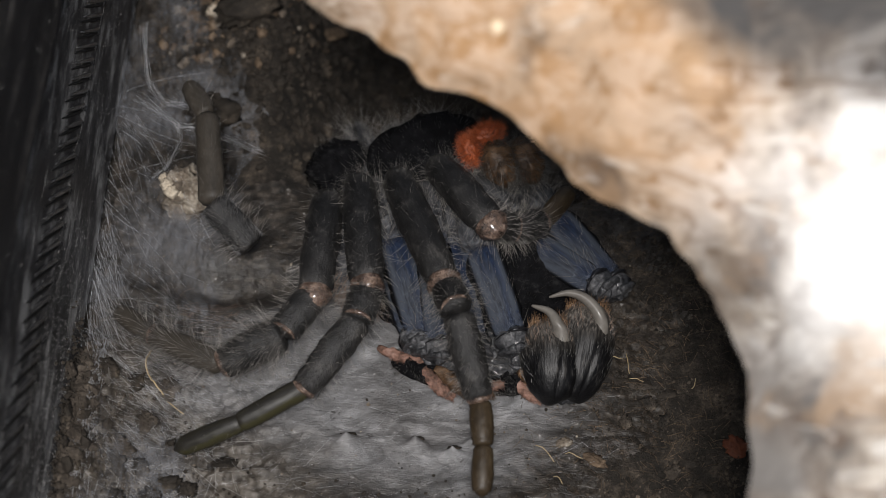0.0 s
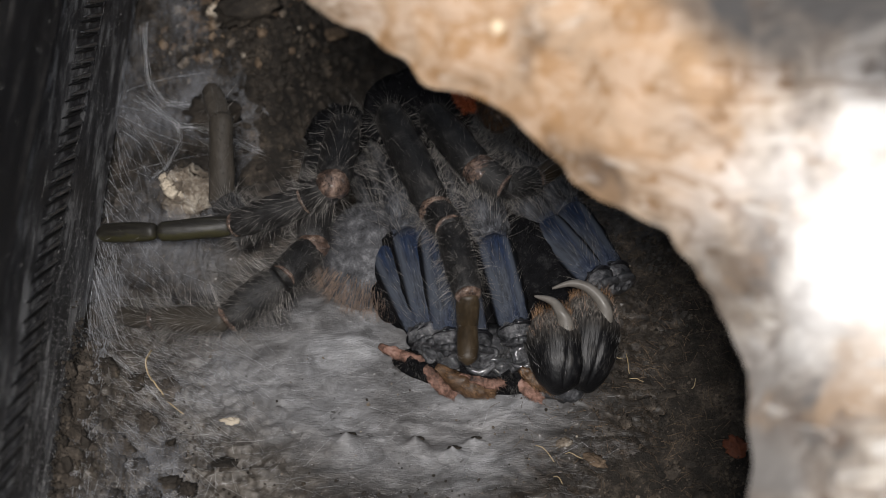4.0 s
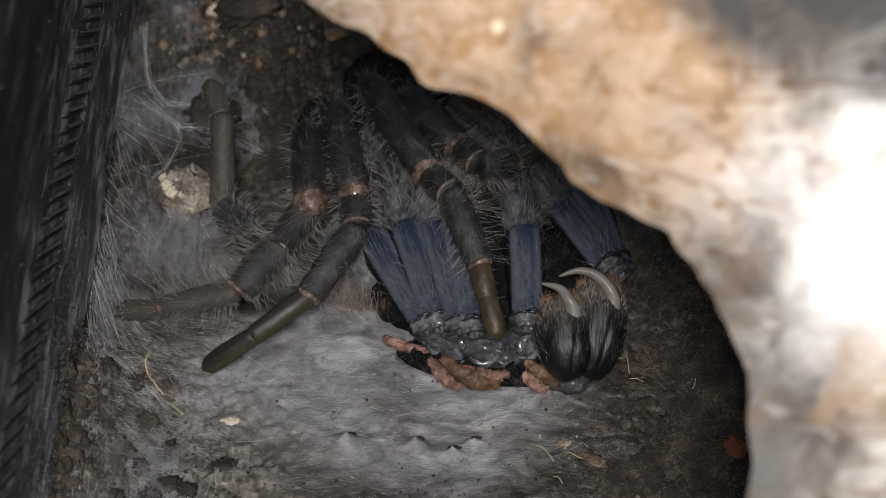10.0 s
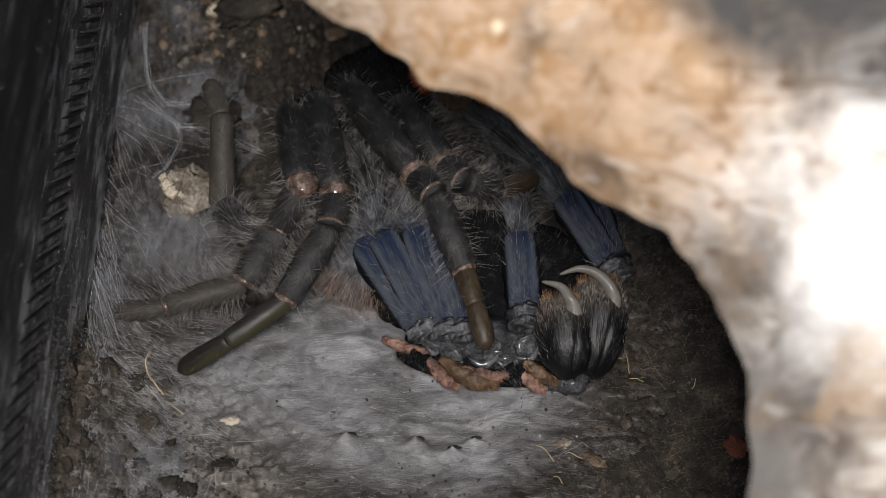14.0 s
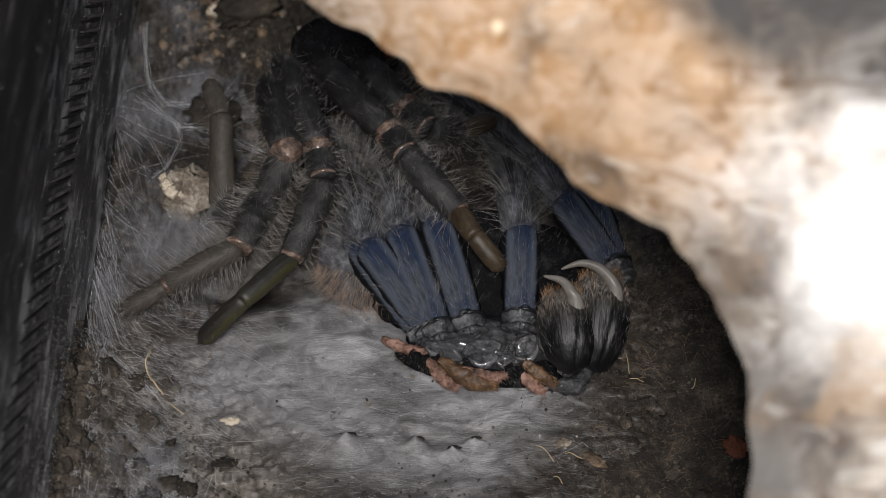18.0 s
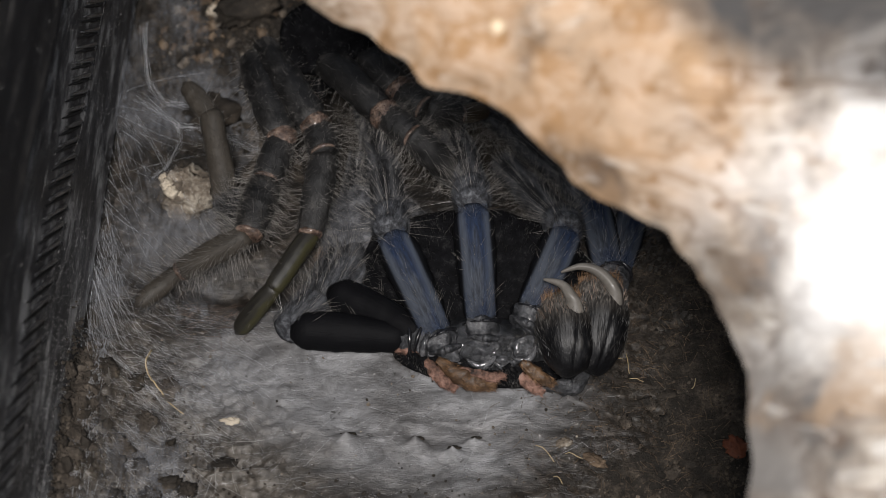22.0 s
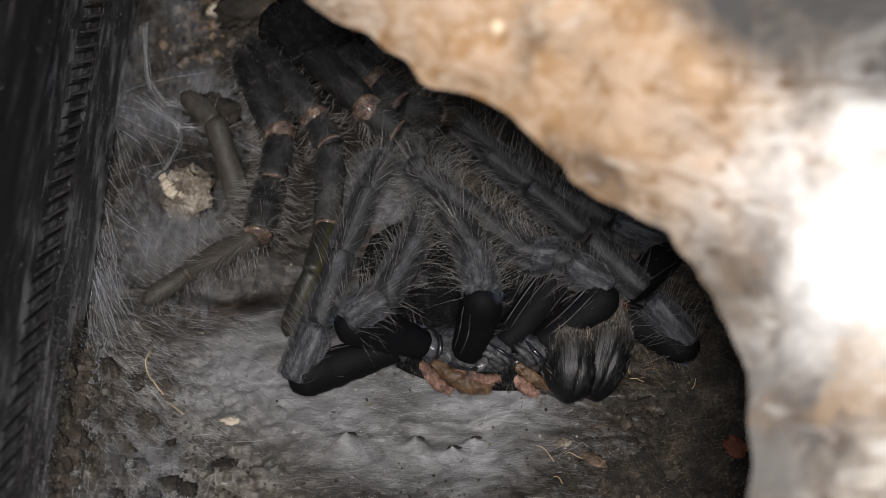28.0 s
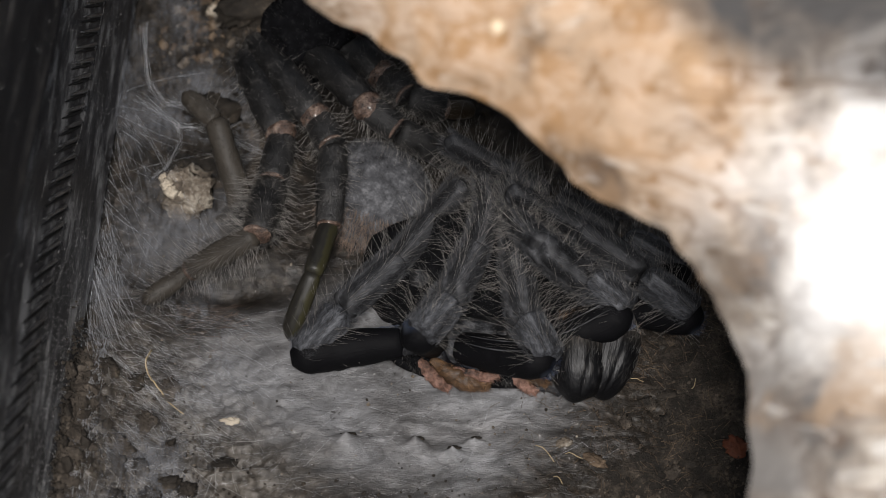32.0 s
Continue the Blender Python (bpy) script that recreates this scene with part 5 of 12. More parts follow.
# thin rootlets and bits of straw on the open soil
for k in range(9):
    r = random.Random(200 + k)
    x, y, a, ln = r.uniform(18, 50), r.uniform(-58, -15), r.uniform(0, 3.1), r.uniform(2, 5)
    pts = []
    for i in range(6):
        s = i / 5
        px, py = x + math.cos(a) * ln * s, y + math.sin(a) * ln * s + 0.5 * math.sin(s * 4 + k)
        pts.append(Vector((px, py, ground_z(px, py) + 0.5 + 0.3 * math.sin(s * 3.1))) * MM)
    v, f = tube(pts, [0.07 * MM] * 6, 6)
    tagged(mesh_object("straw_bit", v, f, M_FIBRE), "thin bit of straw on dark soil", "straw", "straw bits on the soil")

# rough soil under the silk in the front corner, dark specks on the mat, litter on the open soil
crumbs("corner_crumbs", 1000, lambda r: (r.triangular(-59, -36, -55), r.triangular(-66, -33, -56)), 0.08, 0.5, M_CRUMB, "dark lumps of soil under silk", 52)
crumbs("corner_crumbs", 700, lambda r: (r.triangular(-58, -34, -54), r.triangular(-64, -30, -52)), 0.12, 0.6, M_CAKE, "brown lumps of soil under silk", 53)
for k in range(16):
    r = random.Random(300 + k)
    loose("soil_lump", r.triangular(-58, -32, -50), r.triangular(-62, -27, -50), (r.uniform(1.2, 3.0), r.uniform(1.0, 2.2), r.uniform(0.7, 1.5)), (M_CRUMB, M_CAKE, M_SOIL, M_CRUMB)[k % 4], "rough brown lump of soil under silk", "soil lump", 160.0 + k, r.uniform(0, 180), 0.35)
crumbs("mat_specks", 40, lambda r: (r.uniform(-45, 26), r.uniform(-58, -22)), 0.08, 0.36, M_CRUMB, "small dark specks caught in silk", 54)
crumbs("mat_grit", 800, lambda r: (r.uniform(-36, 40), r.triangular(-66, -44, -60)), 0.08, 0.5, M_CRUMB, "brown grit showing through thin silk", 55)
crumbs("mat_grit", 900, lambda r: (r.triangular(12, 60, 32), r.uniform(-62, -10)), 0.06, 0.4, M_CAKE, "brown grit showing through thin silk", 56)

# fine litter of rootlets over the soil and the thin edge of the mat
ends = []
rng = random.Random(71)
for _ in range(1500):
    x, y = rng.triangular(8, 62, 34), rng.uniform(-64, 20)
    a, ln = rng.uniform(0, 6.28), rng.uniform(0.8, 3.2)
    x2, y2 = x + math.cos(a) * ln, y + math.sin(a) * ln
    ends.append(((x, y, ground_z(x, y) + 0.3), (x2, y2, ground_z(x2, y2) + rng.uniform(0.2, 0.9))))
threads("root_litter", ends, 0.035, M_CHIP, "fine brown rootlets and litter on soil", -0.06, 8)
ends = []
for _ in range(260):
    x, y = rng.triangular(-59, -30, -50), rng.triangular(-64, -24, -48)
    a, ln = rng.gauss(-0.6, 0.9), rng.uniform(1.5, 6)
    x2, y2 = x + math.cos(a) * ln, y + math.sin(a) * ln
    ends.append(((x, y, ground_z(x, y) + 0.1), (x2, y2, ground_z(x2, y2) + rng.uniform(0.1, 1.0))))
threads("root_litter", ends, 0.025, M_DUST, "pale fibres tangled over the corner soil", 0.04, 9)

# brown crust banked up where the wall meets the floor
crumbs("wall_foot_crust", 1300, lambda r: (-59.6 + abs(r.gauss(0, 1.8)), r.triangular(-70, -22, -46)), 0.12, 0.9, M_CRUMB, "brown crust banked against the wall foot", 61)
crumbs("wall_foot_crust", 450, lambda r: (-59.6 + abs(r.gauss(0, 1.6)), r.triangular(-70, -24, -50)), 0.1, 0.7, M_CAKE, "brown crumbly crust banked against the wall foot", 62)


crumbs("wall_foot_lumps", 420, lambda r: (-59.4 + abs(r.gauss(0, 1.2)), r.triangular(-62, -28, -40)), 0.4, 1.5, M_CAKE, "brown lumps of soil caked on the wall foot", 63)
crumbs("wall_foot_lumps", 90, lambda r: (-58.8 + abs(r.gauss(0, 1.6)), r.triangular(-62, -30, -46)), 0.5, 1.7, M_CRUMB, "dark lumps of soil caked on the wall foot", 64)

# brown soil caked in a column up the foot of the wall
rr = random.Random(66)
for k in range(34):
    y = rr.uniform(-60, -31)
    v, f = rock_mesh((rr.uniform(0.5, 1.1), rr.uniform(0.7, 1.9), rr.uniform(0.7, 1.8)), 300.0 + k, 0.5)
    cake = mesh_object("soil_cake", v, f, (M_CAKE, M_CRUMB, M_CAKE)[k % 3])
    cake.matrix_world = pose(-60.0 * MM, y * MM, (11.0 + 0.22 * (y + 33) + rr.gauss(0, 2.4)) * MM, 0, 0, 0)
    tagged(cake, "brown cake of soil stuck on the wall foot", "soil cake", "soil cakes on the wall")

# matted tan fibres beside the shed legs
ends = []
rng = random.Random(83)
for _ in range(110):
    x, y = rng.gauss(-42.5, 3.2), rng.gauss(-16.0, 2.6)
    a, ln = rng.gauss(0.9, 0.9), rng.uniform(1.0, 4.0)
    x2, y2 = x + math.cos(a) * ln, y + math.sin(a) * ln
    ends.append(((x, y, ground_z(x, y) + 0.2), (x2, y2, ground_z(x2, y2) + rng.uniform(0.2, 1.2))))
threads("fibre_tuft", ends, 0.03, M_TANHAIR, "matted tan plant fibres on the silk", -0.08, 10)


def wall_film():
    """A thin film of old silk and dust clinging to the lower part of the black wall."""
    nu, nv = 60, 14
    verts, faces = [], []
    for i in range(nu + 1):
        y = -80 + 78 * i / nu
        high = 20 + 7 * noise.noise(Vector((y * 0.07, 3.0, 0.0)))
        for j in range(nv + 1):
            z = 7 + (high - 7) * j / nv
            verts.append(((-60.0 + 0.25 * noise.noise(Vector((y * 0.3, z * 0.3, 1.0)))) * MM, y * MM, z * MM))
    for i in range(nu):
        for j in range(nv):
            a = i * (nv + 1) + j
            faces.append((a, a + 1, a + nv + 2, a + nv + 1))
    return tagged(mesh_object("wall_film", verts, faces, M_WEB), "thin dusty silk film on black plastic", "silk web", kind="stuff")


wall_film()


def silk_tent(x, y, high, wide, seed):
    """A small peak of silk drawn up from the mat, leaning back over a dark lump put there as its shadow."""
    rings, sides = 9, 18
    verts, faces = [], []
    for i in range(rings + 1):
        s = i / rings
        rad = wide * (1 - s) ** 1.7 + 0.05
        for k in range(sides):
            a = 2 * math.pi * k / sides
            w = 1 + 0.45 * noise.noise(Vector((math.cos(a) * 1.4, math.sin(a) * 1.4, seed + s)))
            px, py = x + math.cos(a) * rad * w * 1.25, y + math.sin(a) * rad * w * (0.55 if math.sin(a) > 0 else 1.0) + 0.5 * high * s * s
            verts.append((px * MM, py * MM, (ground_z(px, py) - 0.25 + high * s) * MM))
    for i in range(rings):
        for k in range(sides):
            k2 = (k + 1) % sides
            faces.append((i * sides + k, i * sides + k2, (i + 1) * sides + k2, (i + 1) * sides + k))
    faces.append(tuple(rings * sides + k for k in range(sides)))
    tent = tagged(mesh_object("silk_tent", verts, faces, M_SILK), "small pale peak of silk on the mat", "silk", "silk peaks on the mat")
    # flat dark lump in place of the peak's cast shadow
    v, f = rock_mesh((0.42 * wide, 0.16 * wide, 0.3), seed)
    shadow_lump = mesh_object("tent_shadow", v, f, M_SOIL, tent, "dark lump standing for the shadow behind the peak")
    shadow_lump.location = on_ground(x + 0.3, y + wide * 0.42) + Vector((0, 0, 0.05 * MM))
    return tent


for k, (x, y, high) in enumerate((*TENTS[:3], TENTS[4])):
    silk_tent(x, y - 0.4, 0.3 + 0.75 * high, 1.4 + 0.9 * high, 30.0 + k)


# ---- what moves ----
def limb_pose(a, b, roll=0.0):
    """Pose of a segment that starts at a and points to b (mm); its own x axis faces out of the slope."""
    a, b = Vector(a), Vector(b)
    z = (b - a).normalized()
    x = Vector((0, 0, 1)) - z * z.z
    if x.length < 0.05:
        x = Vector((0, 1, 0)) - z * z.y
    x.normalize()
    y = z.cross(x)
    m = Matrix((x, y, z)).transposed().to_4x4() @ Matrix.Rotation(roll, 4, "Z")
    m.translation = a * MM
    return m


# when each new leg rolls its black side up as it comes free
TURN = {"fourth": (20.8, 21.9), "third": (21.2, 22.2), "second": (22.9, 24.1), "first": (25.7, 27.4), "palp": (25.6, 27.6), "far_first": (22.4, 24.2), "far_second": (22.0, 24.0)}


def move_limb(segments, rows, key=""):
    """Key each piece of a limb from joint to joint; slack in a joint is shared between its two ends, but for the
    ripped-off hind leg, which hangs from its knee.
    """
    a, b = TURN.get(key, (90, 91))
    for i, seg in enumerate(segments):
        keyed = []
        for row in rows:
            p, q = Vector(row[1 + i]), Vector(row[2 + i])
            p -= (q - p).normalized() * (LENGTH[seg.name] - (q - p).length) * (1.0 if seg is SKINS["hind"][0] else 0.5)
            keyed.append((row[0], limb_pose(p, q, radians(150) * ease(a, b, row[0]))))
        walk(seg, keyed)


def fold_fangs():
    """The fangs fold into the jaws once the front legs are free."""
    for fang in FANGS:
        walk(fang, [(0, pose(0, 0, 0)), (25.2, pose(0, 0, 0)), (27.3, pose(0, -0.004, 0.003)), (32, pose(0, -0.004, 0.003))])


def move_parts(parts, rows):
    """Parts that shift together: rows of seconds, shift in mm and a turn in degrees about the outward axis."""
    for ob, place in parts:
        base = ob.matrix_basis.copy()
        keyed = []
        for t, dx, dy, dz, turn in rows:
            m = pose(0, 0, 0, 0, 0, turn) @ base.to_3x3().to_4x4()
            m.translation = (place + Vector((dx, dy, dz))) * MM
            keyed.append((t, m))
        walk(ob, keyed)


def motions():
    # rows: seconds, then the joints of the limb from body to tip, in mm
    move_limb(SKINS['second'], [
        (0, (-14.5, 11.7, 16.2), (-12.3, -6.5, 30.5), (-14.0, -11.8, 33.3), (-22.1, -22.1, 35.0), (-32.4, -27.7, 35.6), (-42.9, -32.2, 34.0)),
        (0.5, (-14.5, 13.7, 14.8), (-15.6, -1.3, 30.8), (-18.4, -5.9, 29.5), (-29.5, -13.8, 29.6), (-41.6, -16.4, 28.9), (-52.0, -18.2, 25.5)),
        (1, (-14.1, 14.8, 13.7), (-16.5, 0.4, 30.6), (-20.1, -4.1, 27.6), (-31.3, -10.7, 25.6), (-44.1, -12.6, 25.1), (-55.5, -12.1, 20.7)),
        (1.5, (-15.1, 16.6, 12.4), (-17.6, 3.7, 30.3), (-22.1, 0.3, 27.0), (-34.3, -4.8, 22.5), (-47.3, -5.7, 22.5), (-58.6, -5.3, 17.6)),
        (2, (-16.2, 18.4, 11.2), (-18.8, 7.0, 29.9), (-24.0, 4.8, 26.6), (-37.1, 1.2, 20.8), (-50.5, 1.2, 20.8), (-61.6, 1.7, 15.7)),
        (2.5, (-16.6, 19.4, 10.2), (-18.9, 8.2, 29.3), (-24.1, 5.9, 26.1), (-37.2, 2.5, 20.1), (-50.5, 2.4, 20.1), (-61.7, 2.7, 15.2)),
        (3, (-17.1, 20.5, 9.5), (-18.9, 9.4, 28.7), (-24.1, 7.1, 25.6), (-37.3, 3.7, 19.6), (-50.4, 3.5, 19.6), (-61.8, 3.8, 14.8)),
        (3.5, (-17.1, 21.0, 8.8), (-18.5, 10.3, 28.0), (-23.7, 7.8, 24.7), (-37.0, 4.4, 18.3), (-50.2, 3.9, 18.3), (-61.6, 4.0, 13.5)),
        (4.5, (-17.5, 22.6, 7.7), (-17.7, 10.7, 26.5), (-22.1, 8.2, 22.6), (-34.3, 3.5, 16.3), (-48.0, 1.8, 16.3), (-59.2, 1.1, 11.2)),
        (5.5, (-17.9, 24.2, 6.7), (-16.9, 11.2, 24.4), (-20.5, 8.7, 20.3), (-31.4, 2.5, 16.8), (-45.4, -0.4, 16.7), (-56.2, -1.9, 12.2)),
        (6, (-18.5, 24.7, 6.2), (-16.3, 9.6, 22.1), (-18.4, 4.9, 19.9), (-28.1, -3.7, 20.3), (-40.1, -8.0, 20.1), (-50.3, -11.7, 16.5)),
        (6.5, (-18.5, 24.7, 6.1), (-14.2, 7.6, 20.3), (-15.1, 1.5, 21.2), (-24.0, -7.9, 23.5), (-34.8, -12.9, 23.7), (-44.4, -17.3, 19.8)),
        (7, (-18.5, 24.7, 6.0), (-13.5, 6.6, 20.0), (-13.7, 0.6, 22.4), (-21.7, -9.8, 25.0), (-31.3, -16.0, 25.9), (-40.6, -21.0, 21.4)),
        (7.5, (-18.4, 24.9, 6.0), (-13.6, 6.8, 20.1), (-13.6, 0.8, 22.6), (-21.4, -9.8, 25.4), (-30.8, -16.1, 26.6), (-40.1, -21.1, 22.2)),
        (8, (-18.3, 24.9, 5.9), (-13.6, 6.8, 20.1), (-13.3, 0.9, 22.6), (-21.0, -9.9, 25.5), (-30.3, -16.3, 26.7), (-39.7, -21.4, 22.5)),
        (8.5, (-18.3, 24.9, 5.9), (-13.7, 6.8, 20.0), (-13.2, 0.8, 22.6), (-20.7, -10.2, 25.6), (-29.9, -16.7, 26.9), (-39.3, -21.7, 22.6)),
        (9, (-18.5, 25.3, 5.6), (-14.1, 7.2, 19.6), (-13.7, 1.5, 22.6), (-21.1, -9.7, 25.2), (-30.2, -16.4, 26.5), (-39.3, -21.7, 22.1)),
        (9.5, (-19.3, 26.1, 5.1), (-14.7, 8.4, 19.0), (-14.3, 2.8, 22.1), (-21.9, -8.4, 24.4), (-31.1, -15.0, 25.8), (-40.0, -20.7, 21.3)),
        (10, (-19.8, 26.3, 4.8), (-15.0, 8.9, 18.5), (-14.5, 3.4, 21.5), (-22.3, -7.6, 23.9), (-31.4, -14.3, 25.2), (-40.2, -20.1, 21.0)),
        (10.5, (-20.0, 26.4, 4.8), (-15.3, 9.0, 18.4), (-15.0, 3.6, 21.4), (-22.5, -7.6, 23.8), (-31.5, -14.3, 25.2), (-40.5, -20.3, 21.2)),
        (11, (-20.4, 26.3, 5.0), (-15.8, 8.9, 18.6), (-15.4, 3.1, 21.6), (-22.9, -8.0, 24.2), (-32.1, -14.8, 25.6), (-41.0, -20.6, 21.5)),
        (11.5, (-21.0, 25.3, 5.4), (-16.5, 8.0, 19.0), (-16.3, 2.0, 21.9), (-23.9, -9.1, 24.7), (-32.9, -15.7, 26.1), (-41.7, -21.8, 21.8)),
        (12, (-21.2, 25.6, 5.1), (-16.9, 8.0, 18.9), (-17.3, 2.2, 21.9), (-24.9, -9.1, 24.6), (-34.1, -15.8, 25.9), (-43.0, -21.2, 21.3)),
        (12.5, (-22.0, 27.2, 4.4), (-18.0, 9.2, 18.5), (-18.7, 3.7, 21.5), (-26.7, -7.5, 24.0), (-36.2, -13.7, 25.1), (-44.9, -19.5, 20.5)),
        (13, (-22.4, 27.2, 4.3), (-18.7, 8.9, 18.5), (-19.7, 3.7, 21.4), (-27.7, -7.6, 24.0), (-37.2, -14.0, 25.1), (-46.4, -19.2, 20.5)),
        (13.5, (-22.6, 26.2, 4.5), (-18.5, 7.9, 18.9), (-19.4, 2.7, 21.7), (-27.2, -9.1, 24.5), (-36.6, -15.5, 25.7), (-45.5, -20.7, 20.8)),
        (14, (-22.7, 27.2, 4.1), (-18.2, 8.7, 18.5), (-19.1, 3.4, 21.4), (-26.3, -8.6, 24.4), (-35.6, -15.2, 25.7), (-44.4, -20.5, 20.8)),
        (14.5, (-23.2, 28.5, 3.1), (-18.4, 9.8, 17.5), (-19.0, 4.4, 20.5), (-26.1, -7.7, 23.6), (-35.0, -14.4, 25.0), (-43.9, -20.0, 20.3)),
        (15.5, (-24.6, 29.6, 2.2), (-19.1, 12.0, 16.0), (-19.4, 6.6, 19.0), (-25.4, -6.0, 22.4), (-33.8, -12.7, 25.1), (-42.2, -19.1, 20.6)),
        (16.5, (-25.9, 30.7, 2.0), (-19.7, 14.2, 15.1), (-19.7, 8.8, 18.1), (-24.7, -4.3, 21.9), (-32.8, -11.1, 23.9), (-40.2, -18.1, 22.5)),
        (17, (-26.2, 28.6, 2.1), (-19.6, 12.1, 14.9), (-19.5, 6.4, 18.0), (-25.1, -6.8, 22.0), (-32.5, -13.2, 22.4), (-39.5, -20.1, 23.6)),
        (17.5, (-27.5, 31.7, 0.8), (-20.4, 15.0, 13.8), (-19.7, 9.5, 16.9), (-25.1, -3.8, 20.9), (-32.7, -10.3, 24.5), (-40.0, -17.4, 22.7)),
        (18, (-29.2, 34.1, -1.1), (-21.6, 17.0, 12.2), (-20.4, 11.8, 15.0), (-25.8, -1.6, 19.1), (-33.3, -8.4, 24.5), (-41.1, -15.7, 20.0)),
        (18.5, (-29.7, 35.4, -1.7), (-21.7, 18.5, 11.5), (-20.2, 13.5, 14.2), (-24.4, -0.0, 18.5), (-33.1, -7.0, 22.6), (-40.8, -14.3, 18.2)),
        (19, (-30.2, 33.5, -1.5), (-21.7, 17.0, 11.4), (-20.9, 12.0, 14.1), (-25.1, -1.9, 18.5), (-32.5, -8.5, 23.8), (-40.0, -15.7, 19.3)),
        (19.5, (-31.5, 35.1, -2.0), (-22.5, 18.8, 10.8), (-21.8, 13.9, 13.6), (-25.5, 0.3, 17.7), (-32.8, -6.8, 23.9), (-40.1, -14.0, 19.9)),
        (20, (-32.4, 36.3, -2.3), (-23.0, 20.2, 10.3), (-22.4, 15.3, 13.3), (-25.8, 1.7, 17.2), (-32.8, -5.6, 23.4), (-40.1, -12.7, 19.5)),
        (20.5, (-32.1, 33.8, -2.3), (-22.1, 18.2, 9.9), (-21.3, 13.1, 12.8), (-24.1, -0.9, 17.0), (-31.3, -8.0, 22.4), (-38.5, -15.1, 18.1)),
        (21, (-33.6, 38.0, -3.7), (-22.9, 22.5, 8.5), (-21.9, 17.4, 11.4), (-24.9, 3.8, 15.6), (-31.6, -4.4, 19.3), (-38.9, -11.6, 14.6)),
        (21.5, (-33.5, 38.9, -4.6), (-22.6, 22.9, 7.9), (-21.4, 18.0, 10.8), (-24.2, 4.6, 14.7), (-30.3, -4.5, 17.8), (-37.4, -12.1, 13.0)),
        (22, (-33.2, 37.6, -4.8), (-22.2, 21.3, 8.0), (-20.7, 16.4, 10.7), (-22.9, 2.5, 14.9), (-28.8, -6.5, 18.3), (-35.6, -14.4, 13.6)),
        (22.5, (-33.9, 40.5, -5.5), (-22.7, 23.7, 7.6), (-21.1, 18.8, 10.2), (-23.4, 5.0, 14.7), (-28.7, -4.6, 18.3), (-35.0, -12.6, 16.5)),
        (23, (-33.4, 39.3, -5.9), (-21.9, 22.4, 7.2), (-20.0, 17.5, 9.7), (-22.1, 3.2, 14.5), (-27.4, -6.5, 18.2), (-33.0, -14.3, 22.0)),
        (23.5, (-35.0, 41.1, -6.4), (-23.2, 24.5, 6.6), (-20.5, 19.9, 9.1), (-22.7, 5.5, 13.8), (-27.5, -4.2, 17.6), (-32.4, -12.4, 23.9)),
        (24, (-36.0, 40.9, -6.3), (-23.8, 24.7, 6.4), (-21.3, 19.8, 8.9), (-22.7, 6.0, 13.5), (-26.9, -3.8, 18.0), (-31.7, -12.4, 22.3)),
        (24.5, (-35.3, 39.0, -5.7), (-22.8, 23.1, 6.7), (-19.9, 18.4, 9.1), (-21.5, 4.6, 13.6), (-24.9, -4.6, 19.8), (-29.8, -14.0, 20.3)),
        (25, (-36.0, 40.4, -5.5), (-23.2, 24.7, 6.8), (-20.6, 20.1, 9.1), (-21.4, 6.2, 13.6), (-24.1, -2.5, 21.1), (-28.9, -12.5, 19.3)),
        (25.5, (-35.3, 38.1, -4.8), (-22.2, 22.8, 7.2), (-19.4, 18.0, 9.7), (-20.1, 4.5, 13.9), (-22.2, -3.7, 22.0), (-26.7, -14.3, 19.7)),
        (26.5, (-35.2, 38.1, -4.4), (-22.3, 22.7, 7.6), (-19.5, 17.9, 10.1), (-20.1, 4.4, 14.3), (-22.1, -3.7, 22.7), (-26.6, -14.4, 20.1)),
        (27.5, (-35.2, 38.2, -4.4), (-22.4, 22.7, 7.7), (-19.5, 18.0, 10.1), (-20.0, 4.3, 14.4), (-22.0, -3.8, 22.8), (-26.6, -14.5, 20.2)),
        (28, (-35.2, 38.2, -4.5), (-22.2, 22.5, 7.7), (-19.5, 17.8, 10.2), (-20.0, 4.3, 14.4), (-22.0, -3.8, 22.8), (-26.6, -14.6, 20.3)),
        (28.5, (-35.2, 38.2, -4.5), (-22.4, 22.6, 7.7), (-19.7, 17.8, 10.1), (-19.9, 4.3, 14.4), (-21.9, -3.8, 22.9), (-26.5, -14.7, 20.4)),
        (29, (-35.2, 38.3, -4.5), (-22.6, 23.1, 7.4), (-19.7, 18.3, 9.8), (-19.9, 4.2, 13.9), (-21.9, -3.8, 22.4), (-26.5, -14.8, 20.4)),
        (29.5, (-35.2, 38.3, -4.5), (-23.1, 23.6, 7.1), (-20.1, 18.8, 9.6), (-19.9, 4.2, 13.4), (-22.0, -3.8, 21.8), (-26.5, -14.8, 20.5)),
        (30, (-35.1, 38.3, -4.6), (-22.6, 23.2, 7.4), (-19.8, 18.5, 9.7), (-19.9, 4.2, 14.0), (-21.9, -3.8, 22.5), (-26.5, -14.9, 20.5)),
        (30.5, (-35.1, 38.3, -4.6), (-23.0, 21.8, 8.1), (-19.5, 17.8, 10.4), (-19.8, 4.1, 14.6), (-21.8, -3.8, 23.1), (-26.4, -15.0, 20.6)),
        (31, (-35.1, 38.4, -4.6), (-23.0, 21.5, 8.5), (-19.4, 17.7, 10.9), (-19.8, 4.1, 14.6), (-21.7, -3.9, 23.2), (-26.4, -15.0, 20.6)),
        (31.5, (-35.1, 38.4, -4.6), (-23.0, 21.4, 8.4), (-19.5, 17.4, 10.7), (-19.7, 4.0, 14.6), (-21.7, -3.9, 23.2), (-26.4, -15.1, 20.7)),
